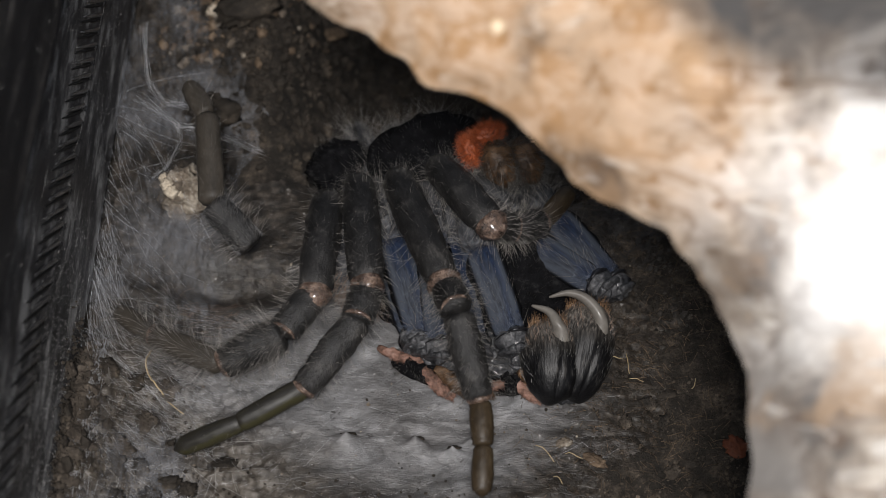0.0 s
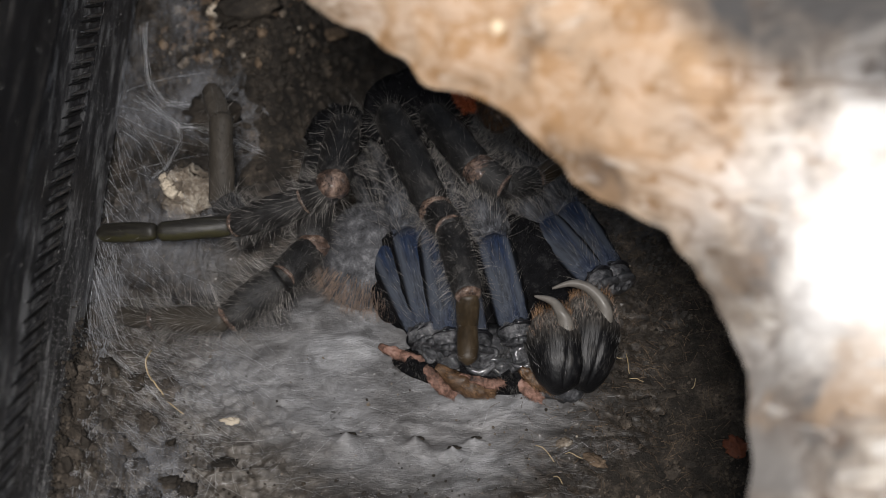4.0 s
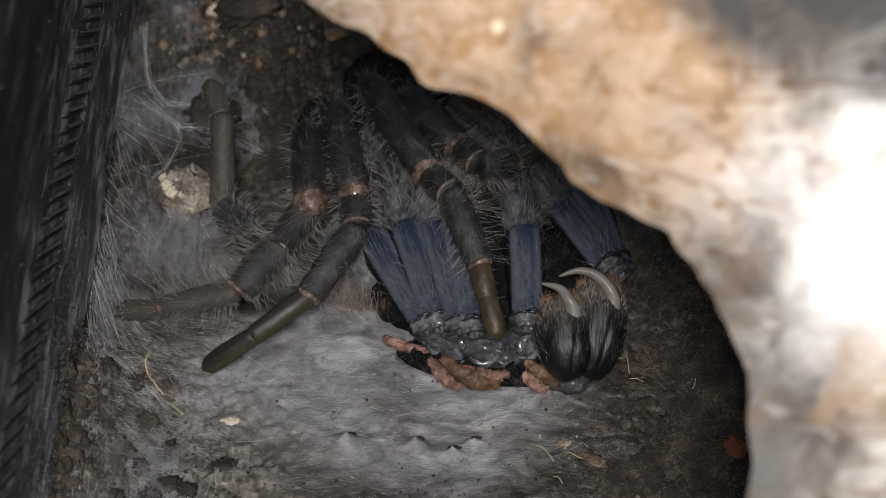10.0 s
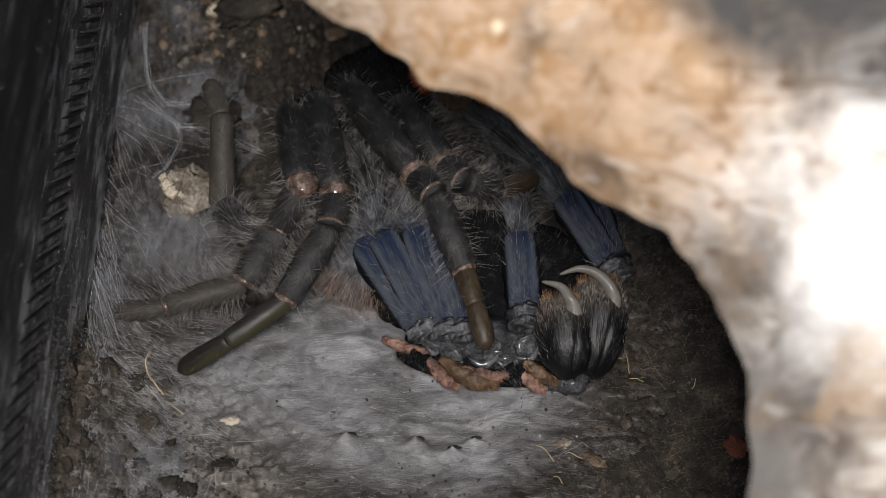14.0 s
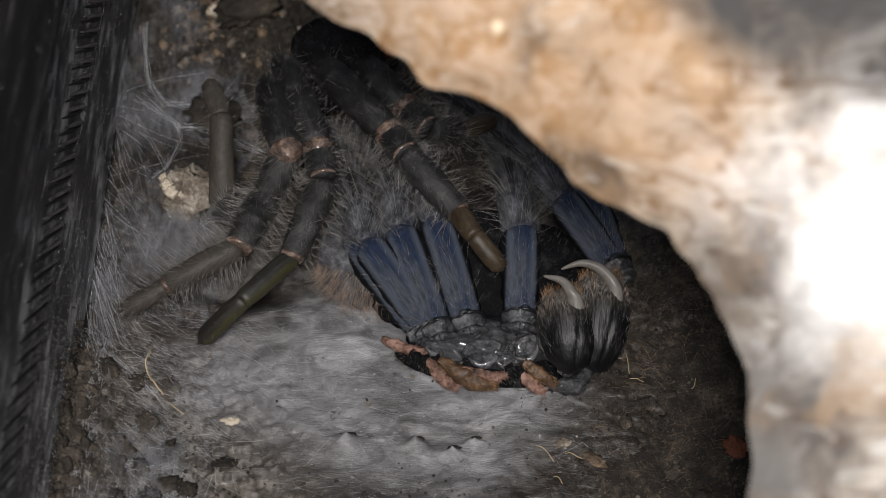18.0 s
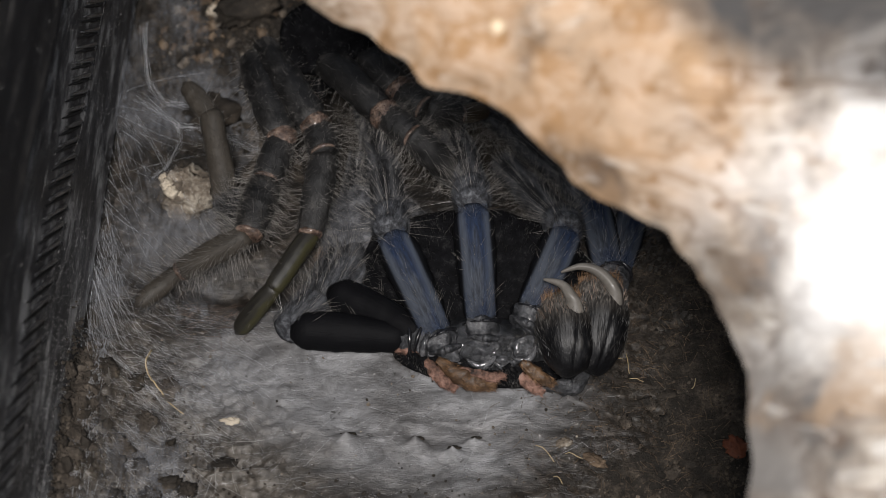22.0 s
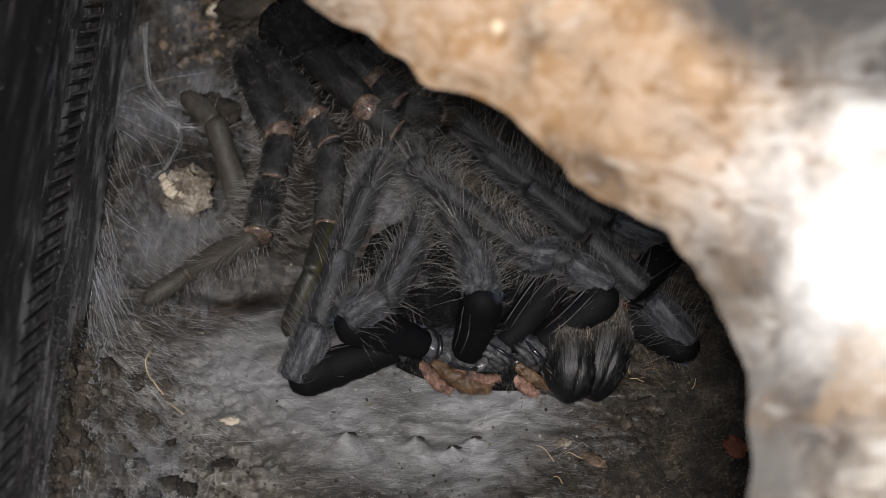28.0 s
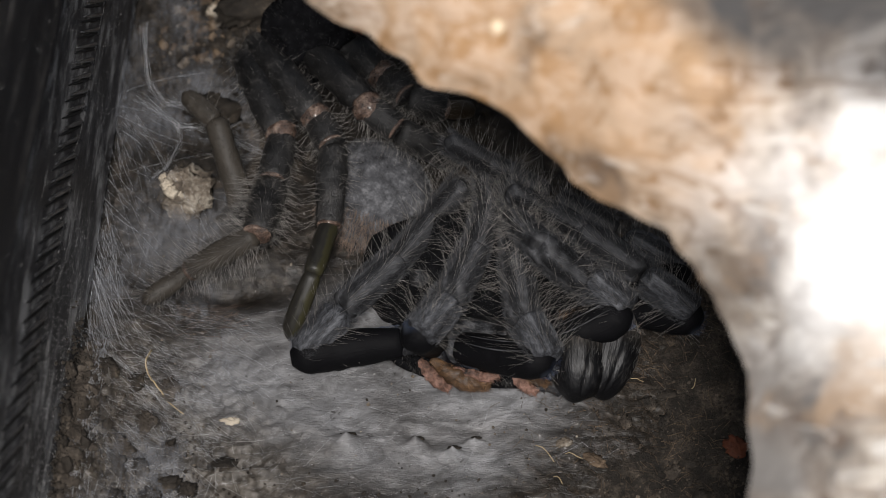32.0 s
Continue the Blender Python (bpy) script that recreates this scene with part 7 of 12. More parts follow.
        (29.5, (-24.7, 41.3, -6.9), (-12.7, 31.0, 2.4), (-8.2, 26.7, 4.5), (-2.1, 25.0, 2.0), (3.0, 25.6, -4.6)),
        (30, (-23.9, 41.7, -6.8), (-11.9, 31.4, 2.4), (-7.4, 27.2, 4.5), (-1.3, 25.5, 2.0), (3.8, 26.0, -4.6)),
        (30.5, (-23.0, 40.2, -6.2), (-11.1, 30.1, 2.9), (-6.6, 25.8, 5.0), (-0.5, 24.1, 2.6), (4.6, 24.6, -4.0)),
        (31, (-22.7, 39.7, -5.6), (-10.8, 29.8, 3.4), (-6.3, 25.5, 5.5), (-0.2, 23.7, 3.0), (5.0, 24.2, -3.6)),
        (31.5, (-22.5, 39.4, -5.7), (-10.6, 29.6, 3.2), (-6.1, 25.3, 5.3), (-0.1, 23.5, 2.9), (5.1, 24.0, -3.7)),
        (32, (-22.4, 41.0, -6.6), (-10.5, 31.2, 2.2), (-6.0, 26.9, 4.4), (0.1, 25.1, 2.0), (5.3, 25.6, -4.6)),
    ], '')
    move_limb(SKINS['outer'], [
        (0, (-19.7, 8.3, 17.6), (-21.1, -7.1, 28.4), (-26.1, -13.7, 31.0), (-36.1, -18.8, 29.9), (-48.4, -14.2, 24.5), (-55.5, -10.3, 19.6)),
        (0.5, (-20.0, 10.8, 16.0), (-21.2, -5.5, 27.8), (-26.7, -11.9, 29.7), (-36.6, -16.1, 28.4), (-48.8, -14.1, 22.2), (-56.0, -10.7, 17.2)),
        (1, (-20.9, 11.8, 14.9), (-20.9, -2.7, 27.2), (-26.3, -10.6, 28.6), (-36.2, -16.5, 27.9), (-48.0, -15.1, 21.6), (-55.4, -13.7, 16.7)),
        (1.5, (-21.0, 12.8, 14.1), (-21.5, -2.7, 25.8), (-26.7, -9.6, 28.5), (-36.1, -15.8, 27.6), (-48.4, -14.2, 21.2), (-55.6, -12.7, 16.4)),
        (2, (-21.2, 13.8, 13.4), (-22.0, -2.7, 24.9), (-27.0, -8.5, 29.3), (-36.0, -15.1, 27.9), (-48.7, -13.2, 21.5), (-55.9, -11.7, 16.2)),
        (2.5, (-21.3, 14.6, 12.7), (-22.1, -2.3, 24.6), (-26.9, -7.6, 30.0), (-35.9, -14.2, 29.3), (-48.6, -12.9, 23.0), (-55.5, -11.6, 16.8)),
        (3, (-21.4, 15.3, 12.2), (-22.3, -1.8, 24.1), (-27.0, -6.6, 29.9), (-35.8, -13.5, 29.9), (-48.5, -12.7, 23.7), (-55.2, -11.5, 17.1)),
        (3.5, (-21.5, 15.8, 11.7), (-22.1, -0.8, 23.2), (-26.8, -5.8, 28.9), (-35.7, -12.6, 28.9), (-48.6, -12.2, 23.1), (-55.4, -11.4, 16.7)),
        (4.5, (-21.6, 16.6, 11.2), (-21.7, 1.3, 22.9), (-26.6, -4.0, 26.0), (-35.6, -10.7, 26.5), (-48.8, -11.4, 21.4), (-55.8, -11.3, 15.7)),
        (5.5, (-21.7, 17.4, 10.5), (-21.2, 3.4, 23.6), (-26.5, -2.3, 21.9), (-35.6, -8.9, 23.4), (-49.1, -10.6, 19.3), (-56.3, -11.2, 14.1)),
        (6, (-21.9, 18.5, 9.7), (-21.3, 4.5, 23.7), (-26.7, -1.4, 20.1), (-35.5, -8.4, 21.8), (-49.0, -10.4, 18.3), (-56.3, -11.3, 13.4)),
        (6.5, (-22.1, 19.5, 8.9), (-21.5, 5.6, 23.0), (-26.7, -0.5, 20.3), (-35.3, -7.9, 21.4), (-48.8, -10.3, 18.2), (-56.2, -11.3, 13.4)),
        (7, (-22.3, 20.5, 8.2), (-21.7, 6.7, 22.4), (-26.7, 0.4, 20.2), (-35.1, -7.3, 21.1), (-48.6, -10.1, 18.1), (-56.1, -11.3, 13.5)),
        (7.5, (-22.4, 20.6, 8.1), (-21.6, 6.9, 22.3), (-26.6, 0.5, 20.0), (-34.9, -7.5, 21.0), (-48.4, -10.2, 18.1), (-55.9, -11.2, 13.6)),
        (8, (-22.5, 20.4, 8.2), (-21.6, 6.7, 22.5), (-26.6, 0.3, 20.0), (-34.7, -7.4, 21.1), (-48.2, -10.1, 18.1), (-55.9, -11.5, 13.8)),
        (8.5, (-22.5, 20.1, 8.4), (-21.5, 6.5, 22.8), (-26.4, 0.2, 20.1), (-34.3, -7.7, 21.2), (-48.0, -10.3, 18.2), (-55.7, -11.7, 13.9)),
        (9, (-22.7, 20.2, 8.3), (-21.5, 6.7, 22.7), (-26.4, 0.3, 20.0), (-34.1, -7.7, 21.2), (-48.0, -10.6, 18.3), (-55.6, -11.7, 14.1)),
        (9.5, (-23.4, 20.7, 8.0), (-22.0, 7.3, 22.5), (-26.9, 0.8, 19.7), (-34.4, -7.5, 21.0), (-48.0, -10.3, 18.2), (-55.9, -11.2, 14.8)),
        (10, (-23.9, 21.1, 7.6), (-22.3, 7.7, 22.1), (-27.2, 1.2, 19.4), (-34.5, -7.1, 20.8), (-48.0, -10.1, 18.1), (-56.0, -10.8, 15.3)),
        (10.5, (-24.2, 21.4, 7.4), (-22.5, 7.8, 21.7), (-27.3, 1.3, 18.9), (-34.9, -7.0, 20.7), (-48.0, -10.1, 18.1), (-56.0, -11.0, 15.6)),
        (11, (-24.6, 21.4, 7.4), (-22.7, 7.6, 21.5), (-27.4, 1.0, 18.0), (-34.7, -7.0, 20.8), (-47.8, -10.3, 18.2), (-56.0, -11.5, 16.3)),
        (11.5, (-24.6, 21.3, 7.3), (-22.5, 7.3, 21.1), (-27.1, 0.6, 17.3), (-34.3, -7.3, 20.8), (-47.5, -10.6, 18.3), (-55.6, -12.1, 16.9)),
        (12, (-25.0, 22.1, 6.7), (-22.8, 7.8, 20.2), (-27.2, 1.1, 16.3), (-34.3, -6.8, 20.4), (-47.4, -10.3, 18.2), (-55.7, -11.9, 16.8)),
        (12.5, (-25.7, 23.8, 5.8), (-23.3, 9.2, 18.9), (-27.5, 2.3, 17.2), (-34.4, -5.6, 19.8), (-47.5, -9.8, 17.9), (-56.1, -11.0, 16.4)),
        (13, (-26.1, 24.3, 5.2), (-23.5, 9.4, 18.3), (-27.3, 2.5, 18.6), (-34.4, -5.5, 18.3), (-47.5, -9.6, 17.8), (-56.2, -11.1, 16.2)),
        (13.5, (-26.6, 24.4, 5.0), (-23.7, 10.1, 18.3), (-27.8, 3.0, 16.7), (-34.2, -6.4, 16.6), (-47.3, -10.1, 17.9), (-56.1, -11.1, 16.3)),
        (14, (-27.2, 24.6, 4.9), (-24.0, 10.7, 18.6), (-28.2, 3.6, 15.5), (-34.1, -5.9, 17.1), (-47.2, -9.8, 17.7), (-56.0, -11.1, 16.3)),
        (14.5, (-27.7, 24.8, 4.7), (-24.2, 11.3, 18.9), (-28.4, 4.1, 16.4), (-34.0, -4.8, 18.3), (-47.2, -9.2, 17.3), (-55.9, -11.1, 16.3)),
        (15.5, (-28.8, 25.1, 4.5), (-24.6, 12.5, 19.2), (-28.9, 5.1, 16.3), (-33.9, -3.3, 18.9), (-47.0, -8.4, 18.0), (-55.6, -11.1, 17.5)),
        (16.5, (-29.9, 25.3, 4.7), (-25.1, 13.7, 19.8), (-29.5, 6.1, 16.1), (-33.6, -1.8, 20.8), (-46.4, -7.6, 20.5), (-54.9, -11.0, 20.4)),
        (17, (-29.6, 23.9, 4.5), (-25.0, 12.0, 19.6), (-29.2, 4.4, 16.0), (-32.9, -3.6, 21.7), (-46.2, -8.8, 21.7), (-53.9, -13.6, 21.7)),
        (17.5, (-30.5, 27.3, 3.0), (-26.0, 14.7, 17.7), (-30.0, 7.1, 15.0), (-33.8, -1.2, 20.3), (-46.7, -7.2, 20.3), (-54.5, -11.9, 19.8)),
        (18, (-31.3, 29.7, 1.1), (-26.9, 16.6, 15.4), (-30.7, 8.9, 13.5), (-34.8, 0.5, 18.5), (-47.1, -6.2, 18.5), (-55.2, -11.1, 17.2)),
        (18.5, (-32.0, 30.9, 0.4), (-27.4, 17.6, 14.4), (-31.1, 9.9, 13.0), (-34.8, 1.5, 18.1), (-47.0, -5.6, 18.1), (-55.1, -10.7, 16.3)),
        (19, (-32.3, 29.8, 0.3), (-27.5, 16.4, 14.0), (-31.1, 8.8, 12.9), (-34.8, 0.5, 18.2), (-47.3, -6.0, 18.2), (-54.4, -12.2, 16.6)),
        (19.5, (-33.5, 31.7, -0.6), (-28.4, 18.1, 12.9), (-32.0, 10.6, 11.4), (-35.5, 2.3, 16.7), (-47.7, -4.9, 16.9), (-54.6, -11.0, 16.3)),
        (20, (-34.4, 33.0, -1.1), (-28.9, 19.2, 11.9), (-32.5, 11.8, 11.0), (-36.1, 3.2, 13.5), (-48.0, -4.3, 14.7), (-54.6, -10.4, 15.9)),
        (20.5, (-34.1, 31.3, -1.5), (-28.4, 17.2, 10.7), (-31.7, 9.6, 12.6), (-35.5, 1.4, 12.6), (-47.9, -5.1, 13.6), (-54.6, -10.8, 15.8)),
        (21, (-35.1, 35.3, -2.9), (-29.1, 20.7, 8.0), (-32.2, 12.9, 11.6), (-34.8, 4.1, 14.2), (-46.9, -3.2, 13.0), (-53.4, -9.9, 15.5)),
        (21.5, (-35.2, 36.2, -3.7), (-29.1, 21.1, 6.7), (-31.9, 13.2, 10.4), (-34.2, 4.1, 15.4), (-46.4, -3.2, 12.8), (-53.0, -9.7, 15.3)),
        (22, (-34.9, 34.9, -3.9), (-28.6, 19.5, 6.8), (-31.1, 11.5, 10.6), (-33.4, 2.7, 15.8), (-45.9, -4.0, 12.8), (-53.1, -10.1, 15.2)),
        (22.5, (-35.7, 37.5, -4.4), (-28.9, 22.1, 6.3), (-31.4, 13.6, 10.1), (-33.6, 4.8, 15.7), (-45.8, -2.3, 12.4), (-52.5, -8.8, 14.8)),
        (23, (-35.3, 36.0, -4.5), (-28.2, 20.8, 6.2), (-30.7, 12.0, 9.5), (-32.9, 3.7, 15.5), (-45.5, -3.0, 12.4), (-52.5, -9.2, 14.7)),
        (23.5, (-36.8, 37.1, -4.7), (-29.6, 21.7, 5.9), (-31.7, 12.8, 8.8), (-33.4, 4.7, 15.2), (-45.3, -3.0, 12.5), (-52.1, -9.2, 14.8)),
        (24, (-37.4, 37.6, -4.9), (-30.1, 22.2, 5.9), (-31.8, 13.0, 8.7), (-33.9, 5.0, 15.1), (-45.6, -2.8, 12.6), (-52.2, -9.2, 14.8)),
        (24.5, (-36.7, 36.1, -4.8), (-29.1, 20.5, 6.2), (-30.7, 11.5, 9.5), (-32.5, 3.2, 15.8), (-44.8, -3.8, 12.8), (-52.0, -9.4, 14.9)),
        (25, (-37.6, 38.0, -4.9), (-29.7, 21.9, 6.4), (-31.2, 13.1, 10.4), (-33.1, 4.7, 16.4), (-44.9, -3.0, 13.8), (-51.9, -9.2, 15.5)),
        (25.5, (-36.6, 36.3, -4.6), (-28.6, 20.0, 6.8), (-30.0, 11.5, 11.0), (-32.0, 2.9, 16.9), (-44.2, -3.9, 15.1), (-51.7, -9.4, 16.1)),
        (26.5, (-36.7, 36.2, -4.2), (-28.6, 19.9, 7.3), (-30.1, 11.4, 11.4), (-31.9, 2.8, 17.2), (-44.3, -4.0, 14.3), (-51.8, -9.5, 15.6)),
        (27.5, (-36.8, 36.1, -4.0), (-28.7, 19.8, 7.4), (-30.2, 11.3, 11.5), (-31.9, 2.6, 17.3), (-44.4, -4.2, 13.4), (-51.9, -9.5, 15.1)),
        (28, (-36.6, 35.9, -3.9), (-28.6, 19.7, 7.4), (-30.0, 11.1, 11.6), (-31.7, 2.5, 17.4), (-44.2, -4.1, 13.4), (-51.9, -9.5, 15.1)),
        (28.5, (-36.6, 35.9, -4.0), (-28.6, 19.7, 7.4), (-30.1, 11.1, 11.5), (-31.9, 2.6, 17.4), (-44.2, -4.1, 13.3), (-51.9, -9.5, 15.1)),
        (29, (-37.0, 36.4, -4.3), (-28.9, 20.1, 7.1), (-30.4, 11.6, 11.3), (-32.1, 2.9, 17.1), (-44.4, -4.0, 13.2), (-51.9, -9.5, 15.0)),
        (29.5, (-37.3, 36.7, -4.5), (-29.3, 20.5, 6.9), (-30.8, 11.9, 11.1), (-32.4, 3.2, 16.8), (-44.6, -3.8, 13.2), (-51.8, -9.5, 15.0)),
        (30, (-37.0, 36.7, -4.4), (-29.0, 20.5, 7.0), (-30.5, 11.9, 11.1), (-32.3, 3.1, 16.8), (-44.3, -3.8, 14.2), (-51.7, -9.5, 15.6)),
        (30.5, (-36.7, 36.0, -4.1), (-28.7, 19.8, 7.3), (-30.1, 11.3, 11.4), (-31.9, 2.8, 17.2), (-44.1, -4.0, 15.4), (-51.6, -9.4, 16.3)),
        (31, (-36.5, 35.8, -3.9), (-28.5, 19.7, 7.5), (-30.0, 11.1, 11.6), (-31.7, 2.5, 17.5), (-44.0, -4.0, 14.9), (-51.7, -9.4, 15.6)),
        (31.5, (-36.3, 35.6, -3.8), (-28.4, 19.5, 7.5), (-29.8, 10.9, 11.7), (-31.8, 2.5, 17.5), (-44.1, -4.2, 14.4), (-51.8, -9.5, 15.0)),
        (32, (-36.4, 35.9, -4.0), (-28.4, 19.8, 7.4), (-29.9, 11.2, 11.5), (-31.8, 2.6, 17.3), (-44.3, -4.0, 13.3), (-51.8, -9.4, 15.0)),
    ], '')
    move_limb(SKINS['hind'], [
        (0, (-27.2, -5.2, 19.3), (-39.2, 7.8, 19.3), (-41.0, 23.4, 12.7), (-45.3, 29.5, 8.2)),
        (0.5, (-28.9, -3.0, 17.6), (-39.6, 8.1, 17.6), (-41.3, 23.5, 10.7), (-45.5, 29.8, 6.3)),
        (1, (-30.5, -0.9, 16.2), (-40.0, 8.3, 16.2), (-41.6, 23.7, 9.0), (-45.6, 30.1, 4.6)),
        (1.5, (-31.0, -0.4, 15.5), (-39.6, 8.4, 15.5), (-41.2, 23.5, 7.7), (-44.9, 30.0, 3.4)),
        (2, (-31.5, 0.1, 15.2), (-39.2, 8.5, 15.2), (-40.8, 23.2, 6.9), (-44.1, 29.8, 2.9)),
        (2.5, (-32.1, 0.6, 14.8), (-38.9, 8.6, 14.2), (-40.2, 22.9, 6.8), (-43.2, 29.6, 2.9)),
        (3, (-32.6, 1.1, 14.4), (-38.7, 8.7, 12.4), (-39.7, 22.6, 7.0), (-42.2, 29.3, 3.0)),
        (3.5, (-32.8, 1.3, 14.2), (-38.8, 8.6, 10.9), (-39.5, 22.8, 6.9), (-42.1, 29.4, 3.0)),
        (4.5, (-33.2, 1.7, 13.9), (-38.6, 8.4, 9.7), (-39.3, 23.3, 6.6), (-41.9, 29.6, 2.6)),
        (5.5, (-33.7, 2.1, 13.7), (-38.4, 8.1, 8.7), (-39.0, 23.7, 6.3), (-41.6, 29.8, 2.2)),
        (6, (-33.7, 2.1, 13.6), (-38.6, 7.9, 8.2), (-39.1, 23.8, 6.2), (-41.8, 30.0, 2.3)),
        (6.5, (-33.7, 2.1, 13.6), (-38.8, 7.7, 8.1), (-39.1, 23.8, 6.1), (-41.9, 30.1, 2.5)),
        (7, (-33.7, 2.1, 13.6), (-38.9, 7.6, 8.1), (-39.2, 23.9, 6.1), (-42.1, 30.3, 2.4)),
        (7.5, (-33.7, 2.1, 13.6), (-38.9, 7.6, 8.1), (-39.2, 23.9, 6.1), (-42.1, 30.3, 2.3)),
        (8, (-33.7, 2.1, 13.6), (-38.9, 7.6, 8.1), (-39.2, 23.9, 6.1), (-42.1, 30.3, 2.3)),
        (8.5, (-33.7, 2.1, 13.6), (-38.9, 7.6, 8.1), (-39.2, 23.9, 6.1), (-42.1, 30.3, 2.3)),
        (9, (-33.7, 2.1, 13.6), (-38.9, 7.6, 8.1), (-39.2, 23.9, 6.1), (-42.2, 30.3, 2.3)),
        (9.5, (-33.7, 2.1, 13.6), (-38.9, 7.6, 8.1), (-39.2, 23.9, 6.1), (-42.2, 30.3, 2.3)),
        (10, (-33.7, 2.1, 13.6), (-38.9, 7.6, 8.1), (-39.2, 23.9, 6.1), (-42.2, 30.3, 2.3)),
        (10.5, (-33.7, 2.1, 13.6), (-38.9, 7.6, 8.1), (-39.2, 23.9, 6.1), (-42.2, 30.3, 2.3)),
        (11, (-33.7, 2.1, 13.6), (-38.9, 7.6, 8.1), (-39.3, 23.9, 6.1), (-42.2, 30.3, 2.3)),
        (11.5, (-33.7, 2.1, 13.6), (-38.9, 7.6, 8.1), (-39.3, 23.9, 6.1), (-42.2, 30.3, 2.3)),
        (12, (-33.7, 2.1, 13.6), (-38.9, 7.6, 8.1), (-39.3, 23.9, 6.1), (-42.2, 30.3, 2.3)),
        (12.5, (-33.7, 2.1, 13.6), (-39.0, 7.6, 8.1), (-39.3, 23.9, 6.1), (-42.2, 30.3, 2.3)),
        (13, (-33.7, 2.1, 13.6), (-39.0, 7.6, 8.1), (-39.3, 23.9, 6.1), (-42.2, 30.3, 2.3)),
        (13.5, (-33.7, 2.1, 13.6), (-39.0, 7.6, 8.2), (-39.3, 23.9, 6.1), (-42.2, 30.3, 2.3)),
        (14, (-33.7, 2.1, 13.6), (-39.0, 7.6, 8.2), (-39.3, 23.9, 6.1), (-42.2, 30.3, 2.3)),
        (14.5, (-33.7, 2.1, 13.6), (-39.0, 7.6, 8.2), (-39.3, 23.9, 6.1), (-42.3, 30.3, 2.3)),
        (15.5, (-33.7, 2.1, 13.6), (-39.0, 7.6, 8.2), (-39.3, 23.9, 6.1), (-42.3, 30.3, 2.3)),
        (16.5, (-33.7, 2.1, 13.6), (-39.0, 7.6, 8.2), (-39.4, 23.9, 6.1), (-42.3, 30.3, 2.3)),
        (17, (-33.7, 2.1, 13.6), (-39.0, 7.6, 8.2), (-39.4, 23.9, 6.1), (-42.3, 30.3, 2.3)),
        (17.5, (-33.7, 2.1, 13.6), (-39.0, 7.6, 8.2), (-39.4, 23.9, 6.1), (-42.3, 30.3, 2.3)),
        (18, (-33.7, 2.1, 13.6), (-39.0, 7.6, 8.3), (-39.4, 23.9, 6.1), (-42.3, 30.3, 2.3)),
        (18.5, (-33.7, 2.1, 13.6), (-38.9, 8.1, 8.8), (-39.6, 23.9, 6.1), (-42.8, 30.4, 2.3)),
        (19, (-33.7, 2.1, 13.6), (-38.7, 8.5, 9.4), (-39.7, 23.9, 6.1), (-43.3, 30.5, 2.2)),
        (19.5, (-33.7, 2.1, 13.6), (-38.7, 9.0, 9.4), (-39.9, 23.9, 6.1), (-43.7, 30.6, 2.1)),
        (20, (-33.7, 2.1, 13.6), (-38.7, 9.5, 9.1), (-40.1, 23.9, 6.1), (-44.2, 30.6, 2.1)),
        (20.5, (-33.7, 2.1, 13.6), (-38.7, 9.5, 9.0), (-40.5, 23.9, 6.1), (-45.3, 30.5, 2.4)),
        (21, (-33.7, 2.1, 13.6), (-38.7, 9.5, 9.1), (-41.0, 23.9, 6.1), (-46.3, 30.2, 3.0)),
        (21.5, (-33.4, 2.1, 13.6), (-38.4, 9.4, 9.1), (-41.1, 23.8, 6.2), (-46.4, 30.0, 3.3)),
        (22, (-33.2, 2.1, 13.6), (-38.2, 9.3, 9.2), (-41.2, 23.6, 6.3), (-46.5, 29.9, 3.4)),
        (22.5, (-32.9, 2.1, 13.6), (-37.9, 9.2, 9.3), (-41.2, 23.5, 6.4), (-46.7, 29.7, 3.3)),
        (23, (-32.7, 2.1, 13.6), (-37.6, 9.0, 9.5), (-41.3, 23.4, 6.5), (-46.9, 29.5, 3.1)),
        (23.5, (-32.5, 2.1, 13.6), (-37.4, 8.8, 9.6), (-41.3, 23.3, 6.5), (-46.9, 29.3, 3.1)),
        (24, (-32.3, 2.1, 13.6), (-37.1, 8.6, 9.8), (-41.2, 23.3, 6.6), (-46.9, 29.1, 3.3)),
        (24.5, (-32.1, 2.1, 13.6), (-36.9, 8.4, 9.5), (-41.1, 23.2, 6.6), (-46.9, 28.9, 3.4)),
        (25, (-31.9, 2.1, 13.6), (-36.7, 8.3, 8.8), (-41.1, 23.2, 6.6), (-47.0, 28.7, 3.6)),
        (25.5, (-31.7, 2.1, 13.6), (-36.5, 8.1, 8.2), (-41.0, 23.2, 6.7), (-47.0, 28.4, 3.8)),
        (26.5, (-31.3, 2.1, 13.6), (-36.1, 7.8, 7.9), (-40.8, 23.0, 6.8), (-46.9, 28.2, 4.0)),
        (27.5, (-30.9, 2.1, 13.6), (-35.8, 7.5, 7.7), (-40.6, 22.9, 6.8), (-46.8, 28.0, 4.1)),
        (28, (-30.7, 2.1, 13.6), (-35.6, 7.3, 7.5), (-40.5, 22.8, 6.9), (-46.7, 27.9, 4.2)),
        (28.5, (-30.7, 2.1, 13.6), (-35.6, 7.3, 7.5), (-40.4, 22.8, 6.9), (-46.7, 27.9, 4.2)),
        (29, (-30.7, 2.1, 13.6), (-35.5, 7.2, 7.4), (-40.4, 22.8, 6.9), (-46.7, 27.9, 4.2)),
        (29.5, (-30.7, 2.1, 13.6), (-35.5, 7.2, 7.4), (-40.4, 22.8, 6.9), (-46.6, 27.9, 4.2)),
